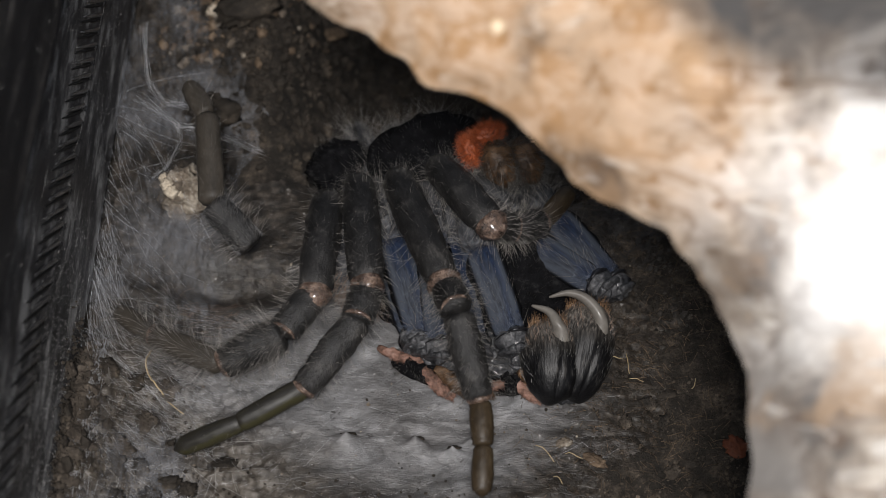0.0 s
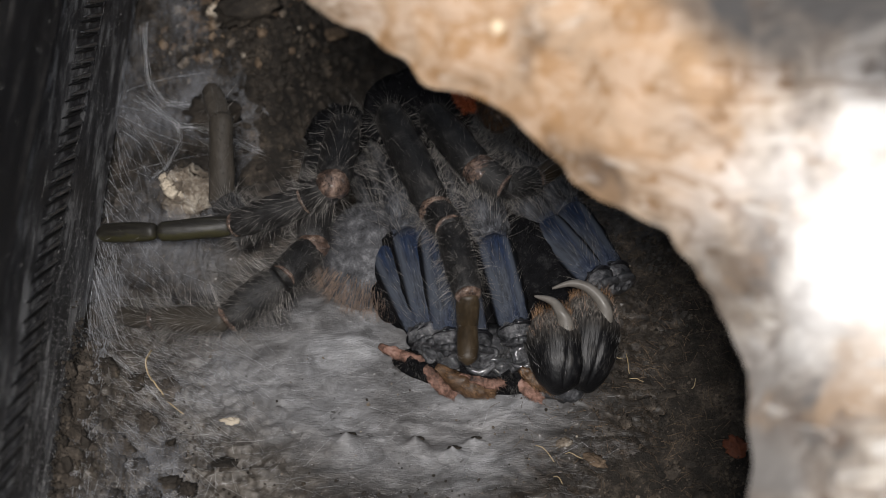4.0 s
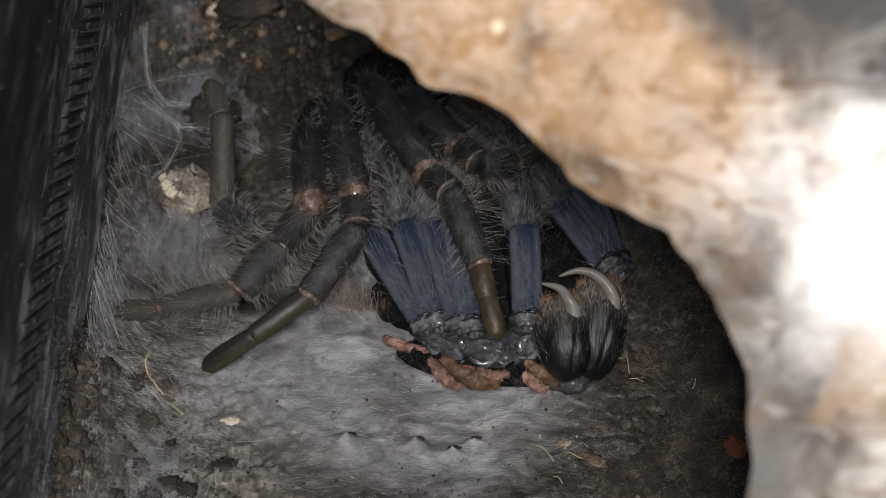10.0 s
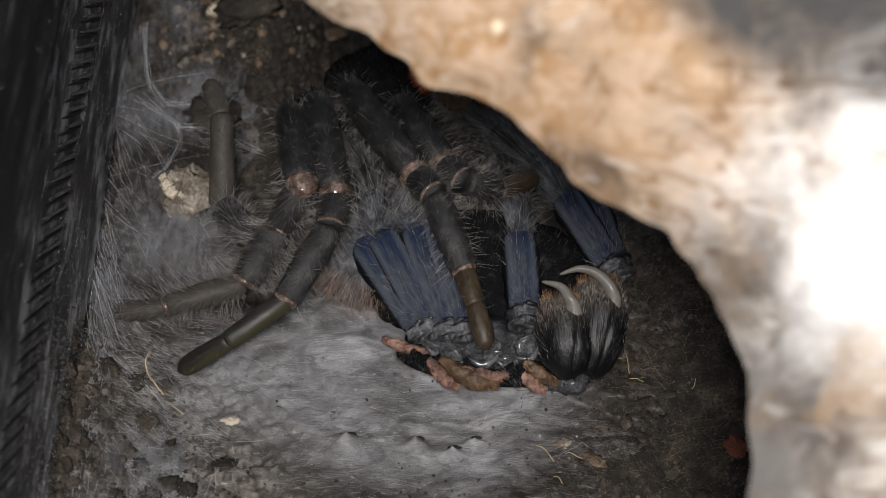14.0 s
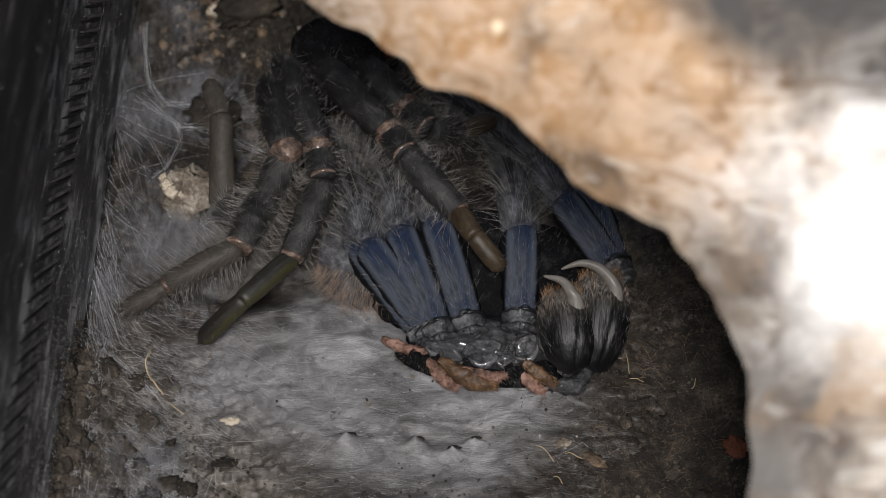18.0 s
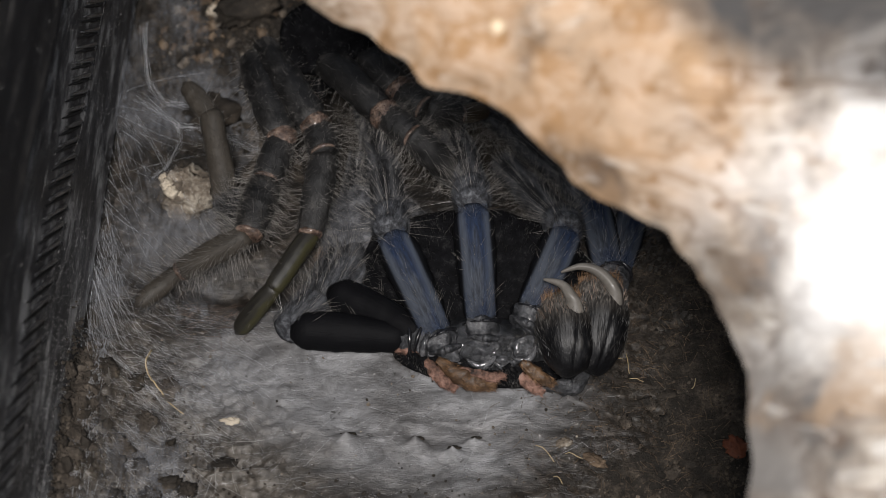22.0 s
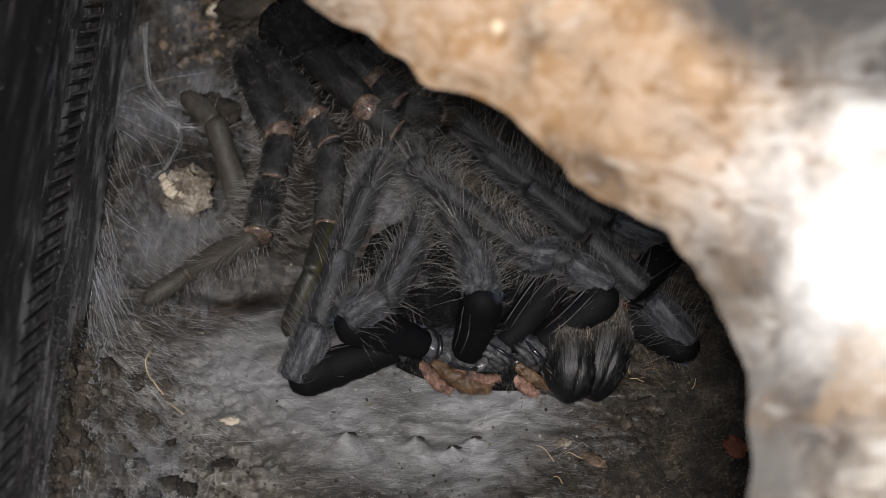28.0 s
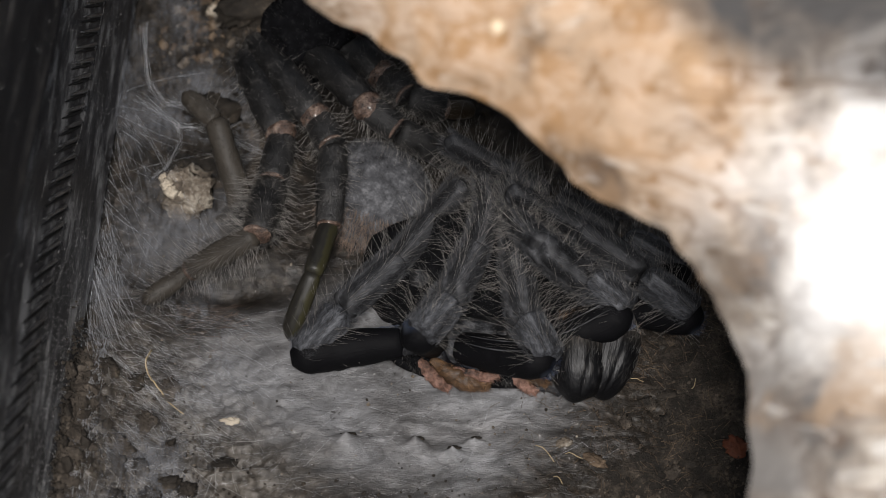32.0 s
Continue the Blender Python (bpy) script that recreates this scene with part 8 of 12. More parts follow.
        (30, (-30.7, 2.1, 13.6), (-35.5, 7.2, 7.4), (-40.4, 22.8, 6.9), (-46.6, 27.9, 4.2)),
        (30.5, (-30.7, 2.1, 13.6), (-35.5, 7.2, 7.3), (-40.3, 22.8, 6.9), (-46.6, 27.9, 4.2)),
        (31, (-30.7, 2.1, 13.6), (-35.5, 7.2, 7.3), (-40.3, 22.8, 6.9), (-46.6, 27.9, 4.2)),
        (31.5, (-30.7, 2.1, 13.6), (-35.4, 7.1, 7.3), (-40.3, 22.8, 6.9), (-46.5, 27.9, 4.2)),
        (32, (-30.7, 2.1, 13.6), (-35.4, 7.1, 7.2), (-40.3, 22.8, 6.9), (-46.5, 27.9, 4.2)),
    ], '')
    move_limb(LEGS['fourth'], [
        (0, (-4.7, -14.4, 17.6), (-9.3, -1.4, 5.7), (-9.8, 4.9, 13.4), (-12.3, 10.7, 1.1), (-15.4, 15.9, -11.1), (-17.5, 19.6, -19.4)),
        (0.5, (-4.6, -14.3, 17.5), (-9.4, -1.2, 6.0), (-9.9, 5.1, 13.7), (-12.4, 11.0, 1.3), (-15.6, 16.2, -10.8), (-17.6, 19.9, -19.1)),
        (1, (-4.4, -14.2, 17.5), (-9.6, -0.9, 6.3), (-10.1, 5.4, 14.0), (-12.6, 11.2, 1.6), (-15.7, 16.4, -10.5), (-17.8, 20.2, -18.8)),
        (1.5, (-4.2, -14.1, 17.4), (-9.7, -0.7, 6.6), (-10.4, 5.7, 10.5), (-12.9, 11.6, -1.5), (-16.1, 16.9, -13.4), (-18.1, 20.6, -21.5)),
        (2, (-4.1, -14.1, 17.3), (-9.9, -0.4, 6.9), (-10.8, 6.1, 3.3), (-13.3, 12.1, -8.1), (-16.6, 17.5, -19.4), (-18.6, 21.2, -27.1)),
        (2.5, (-3.9, -14.0, 17.3), (-10.0, -0.2, 7.3), (-11.1, 6.4, -0.1), (-13.7, 12.5, -11.2), (-16.9, 17.9, -22.2), (-19.0, 21.7, -29.7)),
        (3, (-3.8, -13.9, 17.2), (-10.2, 0.1, 7.6), (-11.3, 6.7, 0.2), (-13.8, 12.8, -10.9), (-17.1, 18.2, -21.9), (-19.1, 22.0, -29.4)),
        (3.5, (-3.7, -13.8, 17.1), (-10.3, 0.2, 7.7), (-11.4, 6.8, 0.3), (-14.0, 12.9, -10.8), (-17.2, 18.3, -21.8), (-19.3, 22.1, -29.2)),
        (4.5, (-3.7, -13.6, 16.9), (-10.6, 0.5, 8.5), (-11.7, 7.0, 1.1), (-14.3, 13.1, -10.0), (-17.5, 18.5, -21.2), (-19.6, 22.3, -28.7)),
        (5.5, (-3.7, -13.3, 16.8), (-10.9, 0.7, 10.1), (-11.9, 7.2, 2.6), (-14.5, 13.3, -8.6), (-17.8, 18.7, -20.2), (-19.9, 22.5, -27.7)),
        (6, (-3.6, -13.2, 16.7), (-11.0, 0.8, 10.8), (-12.1, 7.4, 3.3), (-14.6, 13.4, -7.9), (-17.9, 18.9, -19.8), (-20.0, 22.7, -27.3)),
        (6.5, (-3.6, -13.1, 16.6), (-11.1, 1.0, 10.7), (-12.2, 7.5, 3.2), (-14.8, 13.6, -8.1), (-18.1, 19.0, -19.9), (-20.2, 22.8, -27.4)),
        (7, (-3.6, -13.0, 16.5), (-11.3, 1.1, 10.5), (-12.4, 7.6, 3.1), (-15.0, 13.7, -8.2), (-18.3, 19.1, -20.1), (-20.4, 22.9, -27.5)),
        (7.5, (-3.6, -12.8, 16.3), (-11.5, 1.3, 10.4), (-12.6, 7.9, 3.0), (-15.2, 14.0, -8.4), (-18.5, 19.4, -20.3), (-20.6, 23.2, -27.5)),
        (8, (-3.6, -12.6, 16.2), (-11.7, 1.6, 10.2), (-12.8, 8.1, 2.8), (-15.4, 14.2, -8.6), (-18.7, 19.7, -20.5), (-20.8, 23.5, -27.4)),
        (8.5, (-3.5, -12.4, 16.0), (-11.9, 1.8, 10.0), (-13.0, 8.4, 2.6), (-15.6, 14.5, -8.8), (-19.0, 20.0, -20.7), (-21.0, 23.8, -27.5)),
        (9, (-3.5, -12.2, 15.9), (-12.1, 2.1, 9.8), (-13.2, 8.6, 2.4), (-15.8, 14.8, -9.0), (-19.2, 20.3, -20.9), (-21.3, 24.1, -27.7)),
        (9.5, (-3.5, -12.0, 15.7), (-12.3, 2.3, 9.6), (-13.4, 8.9, 2.2), (-16.1, 15.1, -9.2), (-19.4, 20.6, -21.2), (-21.5, 24.4, -27.9)),
        (10, (-3.5, -11.8, 15.6), (-12.5, 2.6, 9.5), (-13.6, 9.2, 2.1), (-16.3, 15.3, -9.4), (-19.7, 20.9, -21.3), (-21.8, 24.7, -28.1)),
        (10.5, (-3.8, -12.1, 15.8), (-12.6, 2.5, 9.5), (-13.7, 9.1, 2.1), (-16.4, 15.2, -9.4), (-19.8, 20.8, -21.3), (-21.9, 24.6, -28.1)),
        (11, (-4.0, -12.4, 16.0), (-12.7, 2.4, 9.6), (-13.8, 9.0, 2.2), (-16.5, 15.1, -9.3), (-19.9, 20.6, -21.2), (-22.0, 24.4, -28.0)),
        (11.5, (-4.3, -12.7, 16.2), (-12.8, 2.3, 9.7), (-13.9, 8.9, 2.3), (-16.6, 15.0, -9.1), (-20.0, 20.5, -21.1), (-22.1, 24.3, -27.8)),
        (12, (-4.3, -12.8, 16.3), (-13.1, 2.0, 9.8), (-14.2, 8.6, 2.5), (-16.9, 14.7, -9.0), (-20.3, 20.2, -20.9), (-22.4, 24.0, -27.6)),
        (12.5, (-4.3, -12.9, 16.4), (-13.4, 1.8, 10.1), (-14.5, 8.3, 2.7), (-17.2, 14.4, -8.7), (-20.6, 19.9, -20.6), (-22.7, 23.7, -27.4)),
        (13, (-4.3, -13.0, 16.5), (-13.7, 1.5, 10.2), (-14.8, 8.0, 2.8), (-17.5, 14.1, -8.5), (-20.9, 19.6, -20.4), (-23.0, 23.4, -27.2)),
        (13.5, (-4.3, -12.9, 16.4), (-13.7, 1.4, 10.3), (-14.9, 7.9, 2.9), (-17.6, 14.0, -8.4), (-21.0, 19.5, -20.3), (-23.1, 23.2, -27.0)),
        (14, (-4.3, -12.9, 16.4), (-13.8, 1.3, 10.4), (-15.0, 7.8, 3.0), (-17.7, 13.9, -8.3), (-21.1, 19.3, -20.2), (-23.2, 23.1, -26.9)),
        (14.5, (-4.3, -12.8, 16.3), (-13.9, 1.1, 10.5), (-15.1, 7.7, 3.1), (-17.8, 13.8, -8.2), (-21.2, 19.2, -20.1), (-23.3, 23.0, -27.0)),
        (15.5, (-4.4, -12.6, 16.2), (-14.1, 0.9, 10.7), (-15.2, 7.4, 3.3), (-17.9, 13.5, -8.0), (-21.3, 18.9, -19.9), (-23.5, 22.7, -27.2)),
        (16.5, (-4.5, -12.5, 16.4), (-14.2, 0.7, 11.1), (-15.4, 7.2, 3.6), (-18.1, 13.2, -7.6), (-21.5, 18.7, -19.4), (-23.7, 22.5, -26.9)),
        (17, (-5.2, -13.8, 16.7), (-15.1, -0.6, 11.4), (-16.3, 5.9, 4.0), (-19.0, 11.9, -7.2), (-22.4, 17.2, -19.0), (-24.6, 21.0, -26.5)),
        (17.5, (-4.7, -12.8, 16.5), (-14.6, 0.4, 11.3), (-15.8, 6.9, 3.8), (-18.5, 12.9, -7.4), (-21.9, 18.3, -19.2), (-24.1, 22.1, -26.7)),
        (18, (-4.5, -12.7, 16.2), (-14.4, 0.5, 11.0), (-15.6, 7.0, 3.5), (-18.3, 13.0, -7.7), (-21.7, 18.5, -19.6), (-23.9, 22.2, -26.8)),
        (18.5, (-4.4, -12.5, 16.5), (-15.3, 0.9, 11.1), (-16.5, 7.4, 3.7), (-19.2, 13.5, -7.6), (-22.7, 18.9, -19.4), (-24.8, 22.7, -26.5)),
        (19, (-5.5, -14.2, 16.9), (-17.3, -0.7, 11.4), (-18.5, 5.8, 3.9), (-21.3, 11.8, -7.3), (-24.9, 17.1, -19.1), (-27.1, 20.9, -26.2)),
        (19.5, (-5.0, -13.1, 16.7), (-17.6, 0.6, 11.9), (-18.9, 7.1, 4.3), (-21.7, 13.2, -7.2), (-25.3, 18.6, -19.0), (-27.6, 22.3, -26.3)),
        (20, (-4.7, -13.0, 16.8), (-18.2, 0.9, 14.0), (-19.5, 7.3, 5.9), (-22.4, 13.4, -5.9), (-26.0, 18.8, -17.8), (-28.3, 22.6, -25.6)),
        (20.5, (-5.8, -14.3, 17.0), (-20.9, -0.8, 16.4), (-20.4, 5.4, 7.8), (-21.8, 12.6, -3.9), (-24.5, 18.8, -15.6), (-26.5, 23.1, -23.6)),
        (21, (-4.7, -13.2, 17.0), (-21.7, 0.1, 17.0), (-19.3, 6.1, 8.7), (-19.0, 14.6, -2.4), (-20.8, 21.5, -13.1), (-22.3, 26.4, -20.5)),
        (21.5, (-5.2, -13.9, 17.5), (-26.2, -7.6, 17.5), (-22.2, -0.9, 9.6), (-18.9, 7.3, -0.4), (-18.4, 16.0, -9.2), (-19.3, 21.7, -16.0)),
        (22, (-6.0, -15.3, 18.3), (-26.5, -13.8, 19.0), (-21.6, -8.3, 11.3), (-17.7, 1.1, 2.6), (-16.1, 11.6, -5.5), (-15.4, 17.2, -12.3)),
        (22.5, (-6.4, -15.4, 18.9), (-26.4, -14.6, 20.7), (-21.4, -8.2, 13.6), (-17.3, 1.4, 5.0), (-15.4, 12.0, -3.2), (-14.7, 18.1, -10.1)),
        (23, (-6.9, -15.5, 19.2), (-26.4, -15.4, 21.2), (-21.3, -8.2, 15.2), (-17.0, 1.6, 6.4), (-14.8, 12.5, -1.7), (-14.1, 19.1, -8.4)),
        (23.5, (-7.2, -15.6, 19.4), (-26.1, -15.0, 20.4), (-20.1, -7.5, 16.0), (-15.9, 2.8, 8.0), (-14.0, 13.4, -0.1), (-13.3, 20.0, -6.6)),
        (24, (-7.6, -15.7, 19.7), (-25.8, -14.5, 19.4), (-18.9, -6.9, 17.6), (-14.7, 4.1, 10.8), (-13.1, 14.3, 3.0), (-12.3, 20.8, -3.5)),
        (24.5, (-7.6, -15.7, 19.8), (-25.4, -13.5, 18.4), (-18.8, -5.3, 18.6), (-14.4, 5.5, 13.2), (-12.7, 15.7, 6.0), (-12.0, 22.2, -0.4)),
        (25, (-7.6, -15.7, 19.9), (-24.9, -12.4, 18.3), (-18.6, -3.7, 19.2), (-14.1, 6.9, 14.5), (-12.4, 17.1, 7.7), (-11.6, 23.6, 1.4)),
        (25.5, (-7.8, -15.9, 20.0), (-25.8, -15.9, 19.5), (-19.3, -7.7, 20.6), (-14.8, 3.0, 15.9), (-12.3, 13.5, 9.0), (-10.6, 20.4, 2.8)),
        (26.5, (-7.7, -16.0, 20.1), (-25.1, -16.6, 20.6), (-18.4, -8.1, 21.4), (-14.1, 3.0, 16.7), (-11.7, 13.7, 9.6), (-10.0, 20.4, 3.3)),
        (27.5, (-7.6, -16.2, 20.3), (-24.4, -17.2, 21.9), (-17.5, -8.5, 22.1), (-13.4, 3.0, 17.4), (-11.1, 14.0, 10.4), (-9.5, 20.3, 4.5)),
        (28, (-8.0, -16.6, 20.5), (-24.9, -22.4, 23.9), (-21.0, -12.2, 23.8), (-17.5, -0.9, 19.0), (-13.2, 10.4, 12.4), (-9.4, 17.6, 7.3)),
        (28.5, (-8.0, -16.6, 20.5), (-24.7, -21.6, 26.3), (-20.0, -11.9, 26.2), (-16.4, -0.9, 20.8), (-12.1, 10.4, 14.0), (-8.9, 17.5, 9.0)),
        (29, (-7.6, -16.0, 20.2), (-22.1, -17.3, 29.2), (-15.6, -7.5, 29.2), (-13.5, 4.4, 22.5), (-11.9, 15.2, 14.7), (-10.3, 22.5, 8.9)),
        (29.5, (-7.6, -16.0, 20.1), (-22.6, -17.7, 28.4), (-15.7, -9.2, 28.4), (-12.6, 2.0, 21.8), (-10.0, 11.8, 13.6), (-8.4, 17.9, 7.3)),
        (30, (-7.6, -16.0, 20.1), (-25.1, -18.7, 21.5), (-18.5, -9.4, 21.5), (-13.6, 1.1, 18.9), (-9.8, 10.9, 11.8), (-8.3, 17.0, 5.6)),
        (30.5, (-7.6, -15.8, 20.0), (-23.1, -17.1, 16.8), (-15.9, -7.6, 16.8), (-11.8, 3.0, 17.4), (-8.1, 12.7, 11.0), (-6.9, 19.1, 4.8)),
        (31, (-7.6, -16.0, 20.1), (-24.8, -18.3, 19.8), (-17.6, -9.5, 19.8), (-12.7, 1.1, 18.0), (-8.7, 10.9, 11.6), (-7.3, 16.2, 5.2)),
        (31.5, (-7.6, -16.4, 20.2), (-24.8, -21.2, 23.0), (-19.8, -11.3, 22.9), (-14.7, 0.1, 18.0), (-9.3, 10.0, 11.3), (-7.2, 15.9, 7.8)),
        (32, (-7.6, -16.0, 20.1), (-24.3, -18.2, 21.8), (-16.5, -9.4, 21.8), (-8.0, -1.8, 15.8), (-1.4, 6.1, 8.4), (3.3, 11.7, 13.0)),
    ], 'fourth')
    move_limb(LEGS['third'], [
        (0, (-3.5, -14.5, 18.9), (-8.2, 1.1, 13.8), (-9.2, 7.5, 8.1), (-11.6, 13.5, -4.3), (-14.8, 18.9, -15.7), (-16.8, 22.7, -23.9)),
        (0.5, (-3.3, -14.4, 18.9), (-8.0, 1.3, 13.6), (-8.9, 7.7, 7.9), (-11.4, 13.8, -4.5), (-14.5, 19.2, -15.9), (-16.6, 23.0, -24.1)),
        (1, (-3.1, -14.3, 18.8), (-7.7, 1.6, 13.3), (-8.7, 8.0, 7.7), (-11.1, 14.1, -4.7), (-14.3, 19.4, -16.1), (-16.3, 23.3, -24.3)),
        (1.5, (-2.8, -14.2, 18.7), (-7.4, 1.9, 13.1), (-8.4, 8.4, 7.4), (-10.8, 14.5, -5.0), (-13.9, 19.9, -16.4), (-15.9, 23.7, -24.6)),
        (2, (-2.6, -14.1, 18.6), (-7.1, 2.3, 12.8), (-8.1, 8.8, 7.1), (-10.5, 14.9, -5.2), (-13.6, 20.3, -16.6), (-15.6, 24.1, -24.9)),
        (2.5, (-2.4, -14.0, 18.5), (-6.8, 2.7, 12.5), (-7.7, 9.1, 6.8), (-10.2, 15.3, -5.5), (-13.2, 20.7, -16.9), (-15.3, 24.6, -25.1)),
        (3, (-2.1, -13.9, 18.4), (-6.5, 3.0, 12.3), (-7.4, 9.5, 6.6), (-9.8, 15.7, -5.8), (-12.9, 21.1, -17.2), (-14.9, 25.0, -25.4)),
        (3.5, (-2.0, -13.8, 18.3), (-6.4, 3.1, 12.1), (-7.3, 9.6, 6.4), (-9.7, 15.8, -5.9), (-12.8, 21.3, -17.3), (-14.8, 25.1, -25.5)),
        (4.5, (-1.8, -13.6, 18.2), (-6.3, 3.3, 12.0), (-7.2, 9.8, 6.3), (-9.6, 16.0, -6.1), (-12.7, 21.5, -17.4), (-14.6, 25.4, -25.7)),
        (5.5, (-1.6, -13.4, 18.1), (-6.1, 3.5, 11.8), (-7.0, 10.0, 6.1), (-9.4, 16.2, -6.2), (-12.5, 21.7, -17.6), (-14.5, 25.6, -25.8)),
        (6, (-1.5, -13.3, 18.0), (-6.3, 3.7, 11.7), (-7.3, 10.2, 6.0), (-9.7, 16.4, -6.4), (-12.7, 21.9, -17.7), (-14.7, 25.8, -25.9)),
        (6.5, (-1.4, -13.2, 17.9), (-6.6, 3.9, 11.6), (-7.5, 10.4, 5.8), (-9.9, 16.6, -6.5), (-13.0, 22.1, -17.8), (-15.0, 26.0, -26.0)),
        (7, (-1.4, -13.1, 17.8), (-6.8, 4.0, 11.5), (-7.7, 10.6, 5.7), (-10.2, 16.8, -6.6), (-13.3, 22.3, -18.0), (-15.3, 26.2, -26.1)),
        (7.5, (-1.3, -12.9, 17.7), (-6.8, 4.1, 11.4), (-7.7, 10.6, 5.6), (-10.1, 16.9, -6.7), (-13.2, 22.4, -18.0), (-15.2, 26.3, -26.2)),
        (8, (-1.3, -12.6, 17.4), (-6.7, 4.2, 11.3), (-7.7, 10.7, 5.6), (-10.1, 16.9, -6.7), (-13.2, 22.5, -18.1), (-15.2, 26.4, -26.3)),
        (8.5, (-1.3, -12.3, 17.2), (-6.7, 4.3, 11.2), (-7.6, 10.8, 5.5), (-10.1, 17.0, -6.8), (-13.2, 22.6, -18.2), (-15.2, 26.5, -26.3)),
        (9, (-1.2, -12.1, 17.0), (-6.7, 4.4, 11.2), (-7.6, 10.9, 5.4), (-10.0, 17.1, -6.9), (-13.1, 22.7, -18.2), (-15.1, 26.6, -26.4)),
        (9.5, (-1.2, -11.8, 16.8), (-6.6, 4.5, 11.1), (-7.6, 11.0, 5.4), (-10.0, 17.2, -6.9), (-13.1, 22.8, -18.3), (-15.1, 26.7, -26.5)),
        (10, (-1.2, -11.5, 16.7), (-6.6, 4.5, 11.1), (-7.6, 11.1, 5.4), (-10.0, 17.3, -6.9), (-13.1, 22.8, -18.3), (-15.1, 26.8, -26.4)),
        (10.5, (-1.3, -11.8, 16.9), (-7.5, 4.2, 11.3), (-8.5, 10.7, 5.6), (-10.9, 16.9, -6.7), (-14.0, 22.5, -18.1), (-16.1, 26.4, -26.3)),
        (11, (-1.5, -12.2, 17.1), (-8.4, 3.9, 11.6), (-9.3, 10.4, 5.8), (-11.8, 16.6, -6.5), (-15.0, 22.1, -17.8), (-17.0, 26.0, -26.0)),
        (11.5, (-1.6, -12.5, 17.3), (-9.3, 3.5, 11.8), (-10.2, 10.0, 6.1), (-12.8, 16.2, -6.2), (-16.0, 21.7, -17.6), (-18.0, 25.6, -25.8)),
        (12, (-1.8, -12.6, 17.4), (-9.4, 3.4, 11.9), (-10.4, 9.9, 6.2), (-12.9, 16.1, -6.1), (-16.1, 21.6, -17.5), (-18.2, 25.5, -25.6)),
        (12.5, (-2.0, -12.6, 17.5), (-9.6, 3.3, 12.0), (-10.6, 9.8, 6.3), (-13.1, 16.0, -6.0), (-16.3, 21.5, -17.4), (-18.4, 25.4, -25.6)),
        (13, (-2.1, -12.7, 17.5), (-9.7, 3.2, 12.1), (-10.7, 9.7, 6.4), (-13.3, 15.9, -5.9), (-16.5, 21.4, -17.3), (-18.6, 25.3, -25.5)),
        (13.5, (-2.2, -12.7, 17.6), (-10.3, 3.0, 12.2), (-11.3, 9.5, 6.5), (-13.8, 15.6, -5.8), (-17.0, 21.1, -17.1), (-19.2, 25.0, -25.3)),
        (14, (-2.3, -12.7, 17.5), (-10.8, 2.8, 12.4), (-11.8, 9.2, 6.7), (-14.4, 15.4, -5.6), (-17.6, 20.8, -16.9), (-19.7, 24.7, -25.1)),
        (14.5, (-2.4, -12.7, 17.5), (-11.3, 2.5, 12.7), (-12.3, 9.0, 7.0), (-14.9, 15.1, -5.3), (-18.2, 20.5, -16.7), (-20.3, 24.4, -24.9)),
        (15.5, (-2.6, -12.7, 17.5), (-12.3, 2.0, 13.0), (-13.3, 8.5, 7.3), (-16.0, 14.6, -5.0), (-19.3, 20.0, -16.3), (-21.5, 23.8, -24.5)),
        (16.5, (-2.8, -12.6, 17.7), (-13.3, 1.6, 13.5), (-14.4, 8.0, 7.9), (-17.1, 14.0, -4.4), (-20.4, 19.4, -15.8), (-22.6, 23.3, -24.0)),
        (17, (-3.6, -13.9, 18.0), (-14.0, 0.2, 14.0), (-15.1, 6.6, 8.4), (-17.8, 12.6, -4.0), (-21.2, 17.9, -15.3), (-23.4, 21.7, -23.5)),
        (17.5, (-3.0, -13.0, 17.9), (-13.4, 1.1, 13.9), (-14.5, 7.5, 8.3), (-17.2, 13.5, -4.1), (-20.5, 18.9, -15.4), (-22.7, 22.7, -23.6)),
        (18, (-2.8, -12.9, 17.7), (-13.1, 1.1, 13.7), (-14.2, 7.5, 8.0), (-16.8, 13.5, -4.3), (-20.2, 18.9, -15.7), (-22.4, 22.7, -23.9)),
        (18.5, (-2.7, -12.6, 17.9), (-13.2, 1.4, 13.9), (-14.3, 7.8, 8.2), (-16.9, 13.9, -4.1), (-20.3, 19.2, -15.5), (-22.5, 23.1, -23.7)),
        (19, (-3.7, -14.2, 18.2), (-14.5, -0.2, 14.2), (-15.6, 6.2, 8.6), (-18.3, 12.2, -3.8), (-21.7, 17.5, -15.2), (-23.9, 21.2, -23.4)),
        (19.5, (-3.1, -13.1, 18.0), (-14.1, 1.1, 14.0), (-15.2, 7.5, 8.3), (-17.9, 13.5, -4.0), (-21.3, 18.9, -15.4), (-23.5, 22.7, -23.6)),
        (20, (-2.8, -12.9, 18.0), (-14.1, 1.3, 14.1), (-15.1, 7.7, 8.5), (-17.9, 13.7, -3.7), (-21.2, 19.1, -15.0), (-23.4, 22.9, -23.1)),
        (20.5, (-3.7, -14.3, 18.3), (-16.4, -1.2, 15.0), (-15.8, 5.1, 9.5), (-16.9, 12.2, -2.4), (-19.4, 18.8, -13.2), (-21.3, 23.2, -21.2)),
        (21, (-2.6, -13.2, 18.2), (-16.7, -1.1, 15.6), (-14.3, 5.0, 10.3), (-13.8, 13.5, -0.9), (-15.3, 21.4, -11.1), (-16.8, 26.3, -18.8)),
